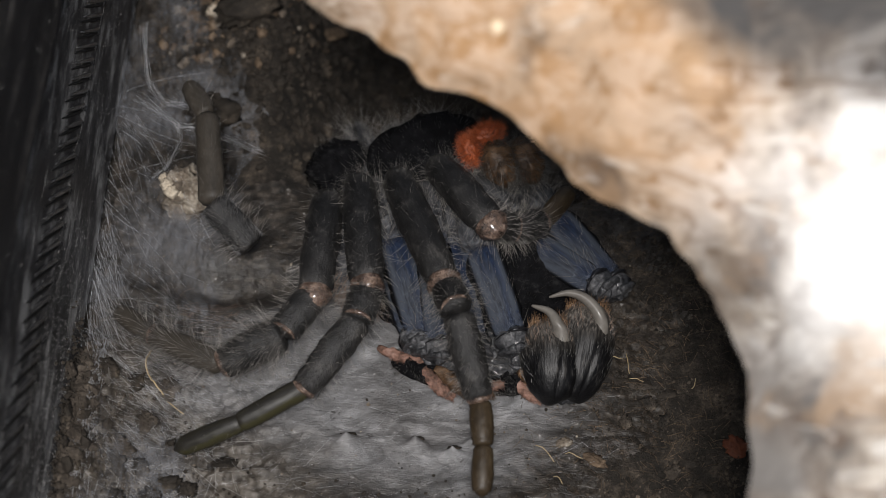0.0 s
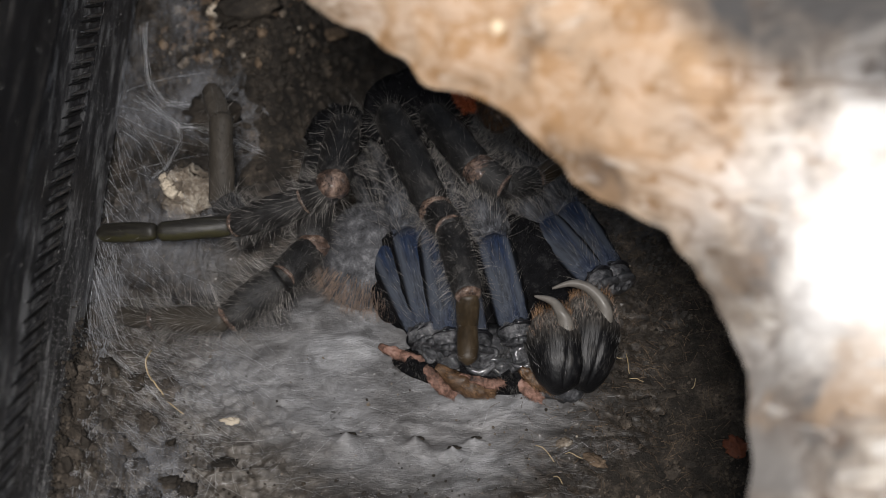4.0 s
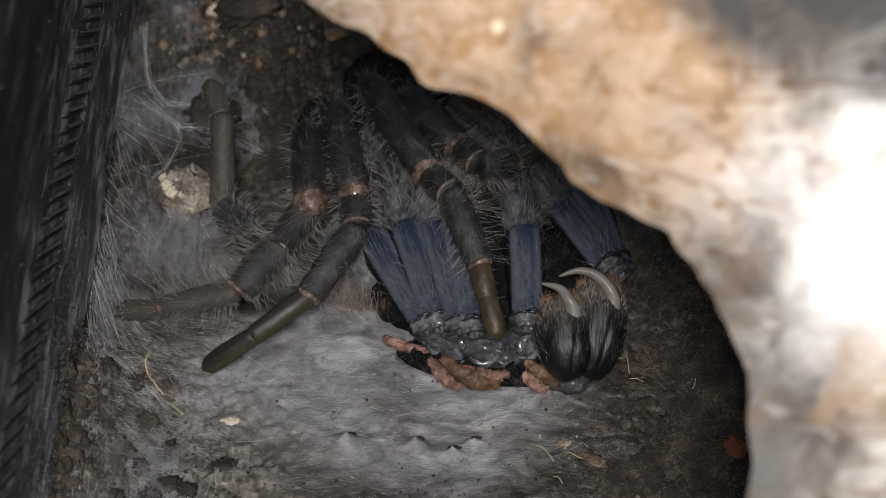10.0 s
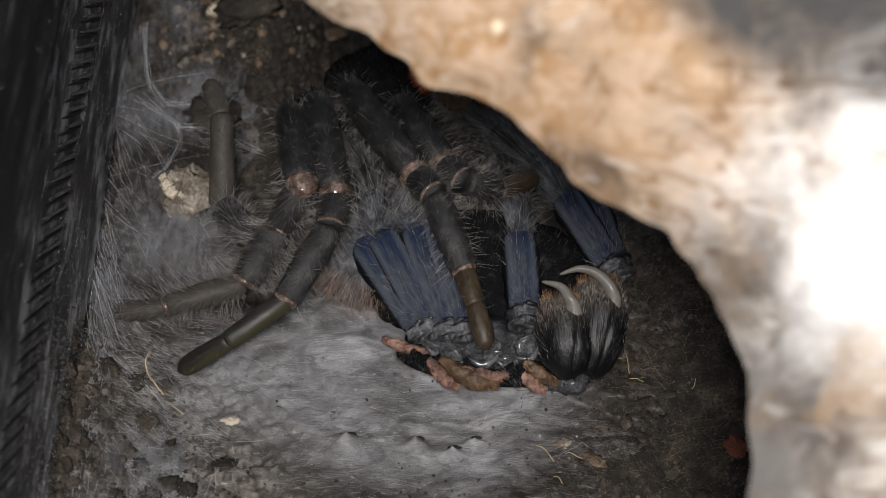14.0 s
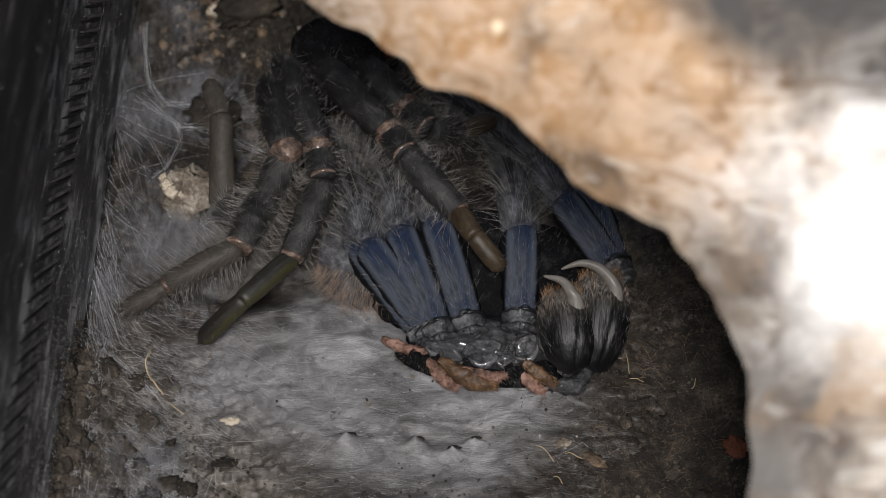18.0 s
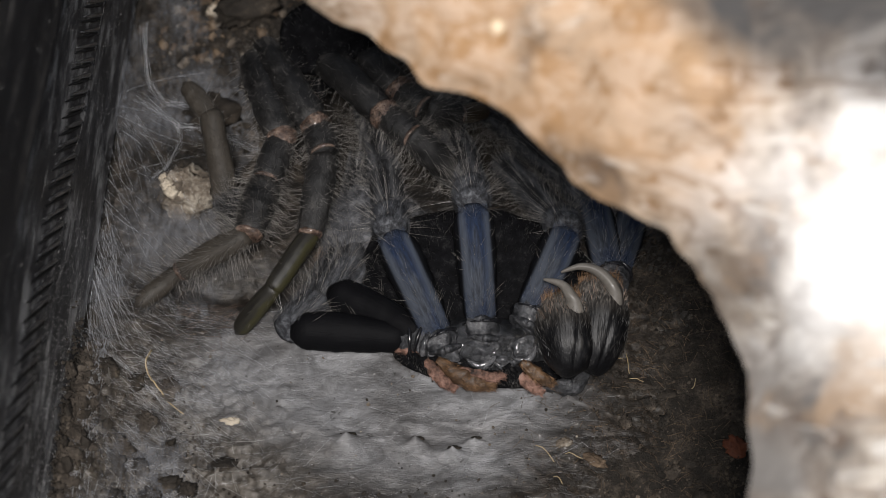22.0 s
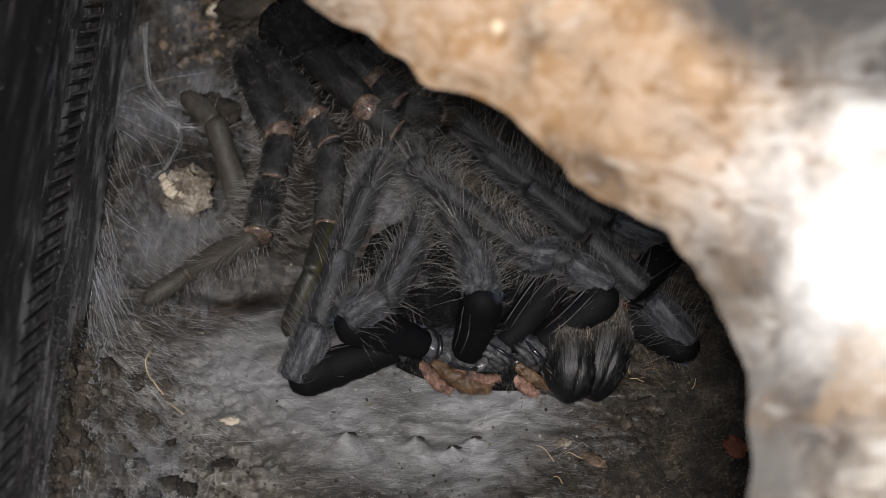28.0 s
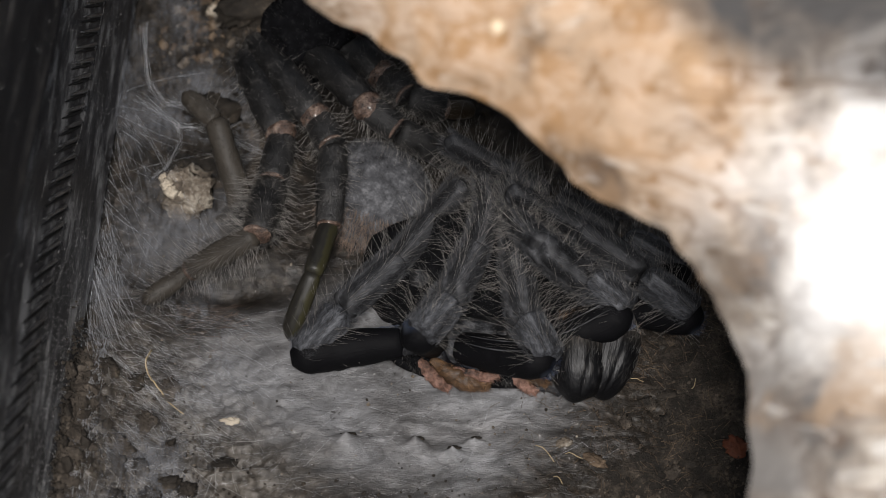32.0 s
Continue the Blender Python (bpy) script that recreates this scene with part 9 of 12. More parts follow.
        (21.5, (-4.7, -13.6, 18.3), (-17.1, -2.3, 14.9), (-12.8, 3.6, 9.8), (-11.7, 12.4, -0.4), (-12.6, 21.3, -9.6), (-14.0, 27.1, -16.4)),
        (22, (-4.7, -14.5, 18.9), (-19.0, -7.7, 13.2), (-15.9, -1.9, 7.9), (-13.3, 7.3, -1.0), (-12.0, 17.0, -9.2), (-12.3, 23.8, -14.9)),
        (22.5, (-4.2, -15.0, 19.3), (-19.0, -9.0, 12.7), (-15.9, -2.9, 7.5), (-13.3, 6.3, -1.1), (-12.0, 16.5, -8.8), (-12.0, 23.2, -14.3)),
        (23, (-3.7, -15.4, 19.6), (-19.0, -10.2, 13.2), (-15.9, -3.9, 8.2), (-13.3, 5.2, -0.7), (-12.0, 15.9, -7.4), (-11.7, 22.6, -13.3)),
        (23.5, (-3.7, -15.6, 19.8), (-18.2, -8.9, 14.1), (-14.9, -3.3, 11.8), (-12.4, 5.2, 2.4), (-10.8, 15.7, -3.5), (-10.5, 22.3, -9.5)),
        (24, (-3.7, -15.7, 19.8), (-17.4, -7.7, 15.2), (-13.9, -2.8, 18.0), (-11.4, 5.1, 8.2), (-9.6, 15.4, 1.3), (-9.3, 22.0, -4.8)),
        (24.5, (-3.7, -15.5, 19.7), (-15.5, -5.0, 14.3), (-12.3, -0.4, 20.0), (-10.3, 7.5, 9.9), (-9.4, 16.7, 6.5), (-9.4, 23.1, 0.4)),
        (25, (-3.7, -15.2, 19.7), (-13.5, -2.3, 16.8), (-10.9, 2.0, 19.9), (-9.3, 10.0, 9.8), (-9.3, 17.9, 10.8), (-9.4, 24.1, 7.6)),
        (25.5, (-3.4, -15.9, 19.9), (-16.6, -8.8, 25.2), (-12.2, -3.7, 22.7), (-8.7, 4.0, 12.7), (-6.9, 13.0, 9.1), (-6.3, 18.8, 12.3)),
        (26.5, (-3.1, -16.1, 20.2), (-14.1, -8.2, 30.8), (-8.7, -3.7, 26.0), (-5.6, 4.0, 16.0), (-4.4, 12.1, 7.2), (-4.4, 17.7, 10.6)),
        (27.5, (-2.8, -16.3, 20.3), (-11.8, -7.7, 31.6), (-5.2, -3.6, 27.8), (-2.5, 3.9, 18.4), (-1.9, 11.0, 9.4), (-2.4, 16.7, 6.4)),
        (28, (-3.4, -16.3, 20.4), (-16.5, -11.9, 30.9), (-9.7, -7.5, 27.8), (-5.0, 1.1, 19.5), (-2.2, 10.0, 11.3), (-1.2, 16.0, 8.5)),
        (28.5, (-3.4, -16.3, 20.4), (-17.8, -14.6, 31.8), (-11.9, -9.2, 28.3), (-6.9, -0.9, 20.2), (-3.1, 7.8, 12.4), (-2.2, 13.1, 12.9)),
        (29, (-0.9, -16.3, 20.3), (-5.3, -17.8, 35.2), (-3.9, -11.2, 30.3), (-0.6, -2.8, 21.4), (2.4, 5.5, 13.0), (3.1, 11.5, 10.6)),
        (29.5, (-1.8, -16.2, 20.3), (-3.5, -12.7, 36.5), (-2.5, -6.5, 30.3), (-2.3, 2.0, 20.1), (-2.9, 10.0, 11.0), (-3.6, 17.2, 9.1)),
        (30, (-2.8, -16.2, 20.2), (-9.4, -9.4, 35.5), (-10.8, -5.5, 28.5), (-9.1, 2.0, 17.7), (-7.7, 8.9, 13.2), (-9.2, 13.8, 13.8)),
        (30.5, (-2.8, -16.2, 20.2), (-8.2, -9.9, 35.2), (-4.3, -6.6, 28.1), (-3.5, 0.1, 17.2), (-4.4, 5.8, 22.8), (-6.0, 10.7, 18.7)),
        (31, (-2.8, -16.2, 20.3), (-8.5, -10.1, 35.1), (-4.3, -7.5, 29.5), (-2.8, -0.9, 18.9), (-3.7, 4.8, 24.7), (-5.2, 9.0, 16.9)),
        (31.5, (-2.8, -16.3, 20.3), (-13.0, -18.0, 35.2), (-8.6, -10.9, 32.1), (-5.9, -2.8, 21.9), (-3.3, 4.9, 17.7), (-2.4, 10.0, 10.7)),
        (32, (-1.8, -16.2, 20.2), (-3.8, -13.6, 37.2), (1.3, -7.4, 34.1), (5.3, 0.1, 22.9), (7.6, 7.0, 13.2), (7.2, 13.3, 7.4)),
    ], 'third')
    move_limb(LEGS['second'], [
        (0, (-0.4, -15.2, 20.7), (-1.9, 1.1, 14.4), (-2.7, 7.5, 8.1), (-4.9, 13.5, -4.3), (-7.8, 18.9, -15.8), (-9.6, 22.7, -24.1)),
        (0.5, (-0.2, -15.1, 20.7), (-1.8, 1.5, 14.0), (-2.6, 8.0, 7.7), (-4.8, 14.0, -4.7), (-7.7, 19.4, -16.2), (-9.6, 23.2, -24.4)),
        (1, (0.0, -15.0, 20.6), (-1.8, 2.0, 13.7), (-2.6, 8.4, 7.4), (-4.8, 14.5, -5.0), (-7.7, 19.9, -16.5), (-9.5, 23.8, -24.8)),
        (1.5, (0.2, -14.9, 20.6), (-1.7, 2.4, 13.3), (-2.6, 8.9, 7.0), (-4.7, 15.0, -5.4), (-7.6, 20.5, -16.9), (-9.5, 24.3, -25.1)),
        (2, (0.4, -14.9, 20.5), (-1.7, 2.9, 13.0), (-2.5, 9.4, 6.6), (-4.7, 15.5, -5.8), (-7.6, 21.0, -17.2), (-9.5, 24.9, -25.4)),
        (2.5, (0.6, -14.8, 20.4), (-1.6, 3.4, 13.4), (-2.5, 9.8, 7.2), (-4.6, 16.0, -5.2), (-7.5, 21.5, -16.7), (-9.4, 25.4, -24.9)),
        (3, (0.8, -14.7, 20.4), (-1.6, 3.8, 14.7), (-2.4, 10.3, 8.6), (-4.6, 16.4, -3.8), (-7.4, 21.9, -15.2), (-9.3, 25.8, -23.5)),
        (3.5, (0.8, -14.6, 20.3), (-1.5, 3.8, 15.1), (-2.3, 10.3, 9.2), (-4.5, 16.4, -3.2), (-7.3, 21.9, -14.7), (-9.2, 25.8, -22.9)),
        (4.5, (0.9, -14.4, 20.2), (-1.3, 3.9, 14.1), (-2.2, 10.4, 8.2), (-4.3, 16.5, -4.2), (-7.2, 22.0, -15.6), (-9.0, 25.9, -23.8)),
        (5.5, (1.1, -14.3, 20.0), (-1.2, 4.0, 12.7), (-2.0, 10.5, 6.8), (-4.2, 16.7, -5.5), (-7.0, 22.2, -17.0), (-8.9, 26.1, -25.2)),
        (6, (1.1, -14.1, 19.9), (-1.2, 4.1, 12.0), (-2.1, 10.6, 6.1), (-4.3, 16.8, -6.2), (-7.1, 22.4, -17.6), (-9.0, 26.3, -25.9)),
        (6.5, (1.2, -14.0, 19.8), (-1.3, 4.2, 11.9), (-2.1, 10.7, 6.1), (-4.3, 17.0, -6.3), (-7.2, 22.5, -17.7), (-9.1, 26.4, -25.9)),
        (7, (1.2, -13.8, 19.6), (-1.4, 4.3, 11.8), (-2.2, 10.9, 6.0), (-4.4, 17.1, -6.4), (-7.3, 22.6, -17.8), (-9.1, 26.5, -26.0)),
        (7.5, (1.5, -13.5, 19.4), (-1.4, 4.4, 11.8), (-2.2, 10.9, 5.9), (-4.4, 17.2, -6.4), (-7.3, 22.7, -17.8), (-9.2, 26.6, -26.1)),
        (8, (1.7, -13.2, 19.2), (-1.4, 4.5, 11.7), (-2.3, 11.0, 5.9), (-4.5, 17.2, -6.5), (-7.4, 22.8, -17.9), (-9.2, 26.7, -26.1)),
        (8.5, (2.0, -12.9, 18.9), (-1.5, 4.6, 11.6), (-2.3, 11.1, 5.8), (-4.5, 17.3, -6.5), (-7.4, 22.9, -17.9), (-9.3, 26.8, -26.2)),
        (9, (2.2, -12.6, 18.7), (-1.5, 4.7, 11.6), (-2.3, 11.2, 5.7), (-4.5, 17.4, -6.6), (-7.4, 23.0, -18.0), (-9.3, 26.9, -26.2)),
        (9.5, (2.5, -12.3, 18.5), (-1.5, 4.7, 11.5), (-2.4, 11.3, 5.7), (-4.6, 17.5, -6.7), (-7.5, 23.1, -18.1), (-9.3, 27.0, -26.3)),
        (10, (2.7, -11.9, 18.3), (-1.6, 4.8, 11.5), (-2.4, 11.4, 5.7), (-4.6, 17.6, -6.7), (-7.5, 23.2, -18.1), (-9.4, 27.1, -26.3)),
        (10.5, (2.3, -12.2, 18.4), (-2.1, 4.6, 11.7), (-2.9, 11.1, 5.8), (-5.2, 17.3, -6.5), (-8.1, 22.9, -17.9), (-10.0, 26.8, -26.1)),
        (11, (1.9, -12.4, 18.6), (-2.6, 4.3, 11.9), (-3.5, 10.8, 6.0), (-5.7, 17.0, -6.3), (-8.7, 22.6, -17.7), (-10.5, 26.5, -25.9)),
        (11.5, (1.5, -12.7, 18.8), (-3.1, 4.0, 12.0), (-4.0, 10.5, 6.2), (-6.3, 16.7, -6.2), (-9.2, 22.2, -17.6), (-11.1, 26.2, -25.8)),
        (12, (1.5, -12.7, 18.8), (-3.4, 4.0, 12.1), (-4.2, 10.5, 6.3), (-6.5, 16.7, -6.1), (-9.5, 22.2, -17.5), (-11.4, 26.1, -25.7)),
        (12.5, (1.4, -12.8, 18.9), (-3.6, 3.9, 12.2), (-4.5, 10.4, 6.2), (-6.8, 16.6, -6.2), (-9.7, 22.1, -17.6), (-11.7, 26.0, -25.8)),
        (13, (1.3, -12.9, 18.9), (-3.8, 3.8, 12.2), (-4.7, 10.3, 6.1), (-7.0, 16.5, -6.2), (-10.0, 22.0, -17.6), (-11.9, 25.9, -25.9)),
        (13.5, (1.0, -12.9, 18.9), (-4.4, 3.9, 12.2), (-5.3, 10.4, 6.2), (-7.6, 16.6, -6.1), (-10.6, 22.1, -17.5), (-12.5, 26.0, -25.7)),
        (14, (0.6, -12.9, 18.9), (-4.9, 3.9, 12.2), (-5.8, 10.4, 6.3), (-8.1, 16.6, -6.0), (-11.2, 22.1, -17.4), (-13.1, 26.0, -25.6)),
        (14.5, (0.3, -12.9, 18.9), (-5.4, 3.9, 12.2), (-6.4, 10.4, 6.3), (-8.7, 16.6, -6.0), (-11.7, 22.1, -17.4), (-13.7, 26.0, -25.6)),
        (15.5, (-0.4, -12.9, 18.9), (-6.5, 4.0, 12.1), (-7.4, 10.5, 6.3), (-9.8, 16.7, -6.1), (-12.9, 22.2, -17.4), (-14.9, 26.1, -25.6)),
        (16.5, (-1.2, -12.9, 19.2), (-7.6, 4.0, 12.4), (-8.5, 10.5, 6.4), (-11.0, 16.7, -5.9), (-14.1, 22.2, -17.3), (-16.1, 26.1, -25.5)),
        (17, (-1.9, -14.0, 19.4), (-8.4, 2.7, 12.7), (-9.3, 9.1, 6.5), (-11.8, 15.3, -5.8), (-15.0, 20.7, -17.2), (-17.0, 24.6, -25.4)),
        (17.5, (-1.4, -13.0, 19.2), (-7.8, 3.5, 12.6), (-8.8, 10.0, 6.3), (-11.3, 16.2, -6.0), (-14.4, 21.7, -17.4), (-16.4, 25.6, -25.6)),
        (18, (-1.2, -12.9, 18.9), (-7.6, 3.5, 12.4), (-8.5, 10.0, 6.2), (-11.0, 16.2, -6.2), (-14.1, 21.7, -17.5), (-16.1, 25.6, -25.7)),
        (18.5, (-0.9, -12.5, 19.0), (-7.2, 4.0, 12.5), (-8.2, 10.5, 6.4), (-10.6, 16.6, -5.9), (-13.7, 22.1, -17.3), (-15.7, 26.1, -25.5)),
        (19, (-1.9, -14.1, 19.3), (-8.1, 2.4, 12.8), (-9.0, 8.9, 6.7), (-11.5, 15.0, -5.6), (-14.6, 20.4, -17.0), (-16.7, 24.3, -25.2)),
        (19.5, (-1.2, -12.9, 19.1), (-7.3, 3.7, 12.5), (-8.2, 10.2, 6.5), (-10.7, 16.4, -5.8), (-13.8, 21.9, -17.2), (-15.8, 25.8, -25.4)),
        (20, (-0.9, -12.7, 19.1), (-6.8, 4.0, 12.4), (-7.7, 10.5, 6.4), (-10.1, 16.7, -5.9), (-13.2, 22.2, -17.3), (-15.2, 26.1, -25.4)),
        (20.5, (-2.2, -14.2, 19.5), (-9.6, 2.6, 14.0), (-10.7, 9.1, 7.9), (-13.2, 15.2, -4.4), (-16.4, 20.6, -15.8), (-18.5, 24.5, -24.0)),
        (21, (-1.5, -13.3, 19.5), (-10.4, 3.8, 16.9), (-11.4, 10.2, 10.3), (-13.9, 16.3, -1.7), (-17.1, 21.7, -13.0), (-19.2, 25.6, -21.0)),
        (21.5, (0.1, -13.3, 19.6), (-4.5, 5.7, 19.2), (-5.1, 9.0, 11.6), (-7.1, 17.0, -0.0), (-9.5, 24.0, -10.9), (-11.3, 28.4, -18.4)),
        (22, (-0.7, -14.7, 20.2), (-9.0, 3.0, 18.6), (-9.3, 6.5, 10.6), (-10.7, 14.5, -0.8), (-13.2, 21.4, -11.1), (-14.6, 26.2, -18.0)),
        (22.5, (-0.4, -15.2, 20.7), (-10.3, 0.6, 16.3), (-11.4, 4.3, 8.4), (-12.3, 12.5, -2.9), (-14.3, 20.4, -12.2), (-15.7, 25.7, -18.7)),
        (23, (-0.2, -15.6, 21.1), (-11.6, -1.9, 13.9), (-13.4, 2.1, 6.6), (-13.9, 10.5, -4.3), (-15.4, 19.3, -12.7), (-16.6, 24.9, -15.7)),
        (23.5, (0.3, -16.0, 21.3), (-6.2, -4.2, 17.8), (-7.2, 0.8, 11.1), (-8.6, 9.3, 0.7), (-10.4, 18.0, -7.9), (-11.5, 23.2, -7.7)),
        (24, (0.8, -16.3, 21.5), (-0.8, -6.4, 29.3), (-1.1, -0.4, 22.6), (-3.3, 8.0, 11.8), (-5.5, 16.3, 3.0), (-6.6, 21.7, -0.5)),
        (24.5, (1.4, -16.0, 21.3), (-1.1, -4.6, 34.9), (-1.6, 0.3, 27.7), (-3.8, 8.3, 16.9), (-5.9, 16.5, 8.5), (-7.5, 22.0, 1.8)),
        (25, (2.0, -15.6, 21.4), (-1.5, -2.9, 33.7), (-2.1, 1.0, 26.1), (-4.3, 8.8, 16.1), (-6.4, 17.1, 7.6), (-8.6, 22.6, 1.1)),
        (25.5, (2.3, -16.8, 21.8), (-2.5, -3.7, 33.8), (-2.7, 1.0, 26.5), (-4.8, 8.8, 16.2), (-6.9, 16.1, 7.0), (-8.6, 21.6, 0.5)),
        (26.5, (3.2, -17.0, 22.2), (2.4, -4.9, 35.0), (1.3, 0.6, 28.3), (-1.8, 7.3, 17.1), (-5.4, 13.6, 7.5), (-7.5, 18.3, 4.3)),
        (27.5, (4.2, -17.2, 22.3), (7.3, -6.0, 36.1), (5.4, 0.1, 30.0), (1.1, 5.9, 18.1), (-3.9, 11.1, 8.3), (-6.3, 14.9, 12.2)),
        (28, (3.9, -17.2, 22.3), (6.4, -7.3, 36.7), (5.0, -0.8, 30.8), (1.5, 5.4, 18.5), (-2.4, 11.1, 8.7), (-5.2, 14.7, 16.0)),
        (28.5, (3.9, -17.2, 22.1), (6.4, -7.0, 35.6), (5.0, -0.8, 30.0), (1.5, 5.4, 18.6), (-2.4, 11.0, 8.8), (-5.2, 14.6, 16.1)),
        (29, (2.9, -16.3, 21.8), (17.2, -12.5, 32.5), (10.8, -8.3, 28.0), (8.3, 0.6, 17.8), (7.5, 7.9, 13.1), (6.4, 12.2, 16.8)),
        (29.5, (2.9, -16.3, 21.6), (18.4, -12.5, 32.5), (12.2, -7.3, 28.2), (8.9, 0.1, 18.4), (6.3, 6.8, 18.6), (4.7, 12.0, 15.2)),
        (30, (3.4, -16.5, 21.7), (7.6, -13.6, 36.0), (4.0, -8.2, 30.7), (-1.3, -0.9, 21.0), (-6.2, 4.9, 16.3), (-9.2, 10.1, 13.3)),
        (30.5, (2.9, -16.3, 21.6), (12.7, -12.3, 36.9), (7.7, -7.2, 31.8), (2.3, -0.9, 22.3), (-3.1, 4.0, 12.5), (-6.2, 7.1, 16.7)),
        (31, (2.9, -16.3, 21.7), (13.0, -13.3, 36.3), (6.9, -8.1, 32.6), (0.8, -0.9, 23.6), (-3.3, 4.0, 13.8), (-5.2, 7.8, 17.7)),
        (31.5, (3.4, -17.0, 21.9), (13.6, -20.5, 35.5), (8.8, -13.4, 32.7), (4.3, -4.6, 24.0), (1.6, 3.0, 14.9), (0.1, 7.2, 12.6)),
        (32, (2.9, -16.5, 21.8), (17.0, -18.0, 32.9), (13.1, -11.0, 28.9), (12.1, -1.8, 19.8), (11.9, 7.0, 11.5), (11.5, 15.2, 9.7)),
    ], 'second')
    move_limb(LEGS['first'], [
        (0, (4.8, -15.3, 22.1), (1.6, 0.1, 12.2), (0.8, 6.5, 7.1), (-1.3, 12.5, -5.3), (-4.0, 17.9, -16.9), (-5.8, 21.6, -24.5)),
        (0.5, (4.8, -15.1, 22.0), (1.6, 0.3, 12.2), (0.8, 6.8, 7.2), (-1.2, 12.8, -5.3), (-4.0, 18.1, -16.8), (-5.7, 21.9, -24.7)),
        (1, (4.8, -15.0, 21.9), (1.6, 0.6, 13.0), (0.9, 7.0, 7.7), (-1.2, 13.0, -4.8), (-3.9, 18.4, -16.3), (-5.7, 22.2, -24.4)),
        (1.5, (4.9, -14.8, 21.7), (1.7, 0.8, 14.4), (0.9, 7.2, 8.7), (-1.1, 13.2, -3.8), (-3.9, 18.6, -15.3), (-5.6, 22.4, -23.6)),
        (2, (4.9, -14.7, 21.6), (1.7, 1.1, 15.0), (0.9, 7.5, 9.0), (-1.1, 13.5, -3.5), (-3.8, 18.8, -15.0), (-5.6, 22.6, -23.3)),
        (2.5, (4.9, -14.5, 21.5), (1.7, 1.3, 14.8), (1.0, 7.7, 8.8), (-1.1, 13.7, -3.6), (-3.8, 19.1, -15.1), (-5.6, 22.9, -23.4)),
        (3, (4.9, -14.4, 21.4), (1.8, 1.6, 14.6), (1.0, 8.0, 8.7), (-1.0, 14.0, -3.8), (-3.8, 19.4, -15.3), (-5.5, 23.2, -23.6)),
        (3.5, (4.9, -14.2, 21.3), (1.9, 1.8, 14.4), (1.1, 8.2, 8.4), (-0.9, 14.3, -4.0), (-3.7, 19.7, -15.5), (-5.4, 23.5, -23.8)),
        (4.5, (4.9, -14.0, 21.1), (2.1, 2.3, 14.1), (1.3, 8.7, 8.1), (-0.7, 14.8, -4.3), (-3.5, 20.2, -15.8), (-5.2, 24.1, -24.1)),
        (5.5, (4.9, -13.7, 20.9), (2.3, 2.8, 13.7), (1.5, 9.2, 7.8), (-0.5, 15.4, -4.6), (-3.2, 20.8, -16.1), (-5.0, 24.7, -24.4)),
        (6, (4.9, -13.6, 20.7), (2.4, 3.0, 13.5), (1.6, 9.5, 7.6), (-0.4, 15.6, -4.9), (-3.1, 21.1, -16.3), (-4.9, 25.0, -24.6)),
        (6.5, (4.9, -13.4, 20.6), (2.4, 3.3, 13.3), (1.7, 9.8, 7.4), (-0.3, 15.9, -5.0), (-3.0, 21.4, -16.5), (-4.8, 25.3, -24.8)),
        (7, (4.9, -13.3, 20.5), (2.5, 3.5, 13.1), (1.8, 10.0, 7.2), (-0.2, 16.2, -5.2), (-2.9, 21.6, -16.7), (-4.7, 25.5, -24.9)),
        (7.5, (4.9, -13.0, 20.3), (2.5, 3.7, 13.0), (1.7, 10.2, 7.1), (-0.3, 16.3, -5.3), (-3.0, 21.8, -16.8), (-4.8, 25.7, -25.1)),
        (8, (4.9, -12.8, 20.2), (2.4, 3.9, 12.8), (1.6, 10.3, 7.0), (-0.4, 16.5, -5.4), (-3.1, 22.0, -16.9), (-4.9, 25.9, -25.2)),
        (8.5, (4.9, -12.6, 20.0), (2.3, 4.0, 12.7), (1.6, 10.5, 6.8), (-0.5, 16.7, -5.6), (-3.2, 22.2, -17.0), (-4.9, 26.1, -25.3)),
        (9, (4.9, -12.4, 19.8), (2.2, 4.2, 12.6), (1.5, 10.7, 6.7), (-0.6, 16.9, -5.7), (-3.3, 22.4, -17.1), (-5.0, 26.3, -25.4)),
        (9.5, (4.9, -12.1, 19.6), (2.1, 4.4, 12.5), (1.4, 10.9, 6.6), (-0.6, 17.1, -5.8), (-3.4, 22.6, -17.2), (-5.1, 26.5, -25.5)),
        (10, (4.9, -11.9, 19.5), (2.1, 4.5, 12.4), (1.3, 11.0, 6.5), (-0.7, 17.2, -5.9), (-3.5, 22.8, -17.3), (-5.2, 26.7, -25.5)),
        (10.5, (4.6, -11.9, 19.4), (1.6, 4.4, 12.5), (0.8, 10.9, 6.6), (-1.3, 17.1, -5.8), (-4.0, 22.6, -17.2), (-5.8, 26.5, -25.5)),
        (11, (4.3, -11.9, 19.4), (1.1, 4.2, 12.6), (0.3, 10.7, 6.7), (-1.8, 16.9, -5.7), (-4.6, 22.4, -17.1), (-6.3, 26.3, -25.4)),
        (11.5, (3.9, -11.9, 19.5), (0.6, 4.0, 12.7), (-0.2, 10.5, 6.9), (-2.3, 16.7, -5.5), (-5.1, 22.2, -17.0), (-6.9, 26.1, -25.2)),
        (12, (3.6, -12.0, 19.6), (0.0, 3.7, 13.0), (-0.8, 10.2, 7.1), (-2.9, 16.3, -5.3), (-5.7, 21.8, -16.8), (-7.6, 25.7, -25.0)),
        (12.5, (3.3, -12.2, 19.7), (-0.6, 3.4, 12.4), (-1.4, 9.9, 6.8), (-3.6, 16.0, -5.6), (-6.4, 21.5, -17.1), (-8.2, 25.4, -25.3)),
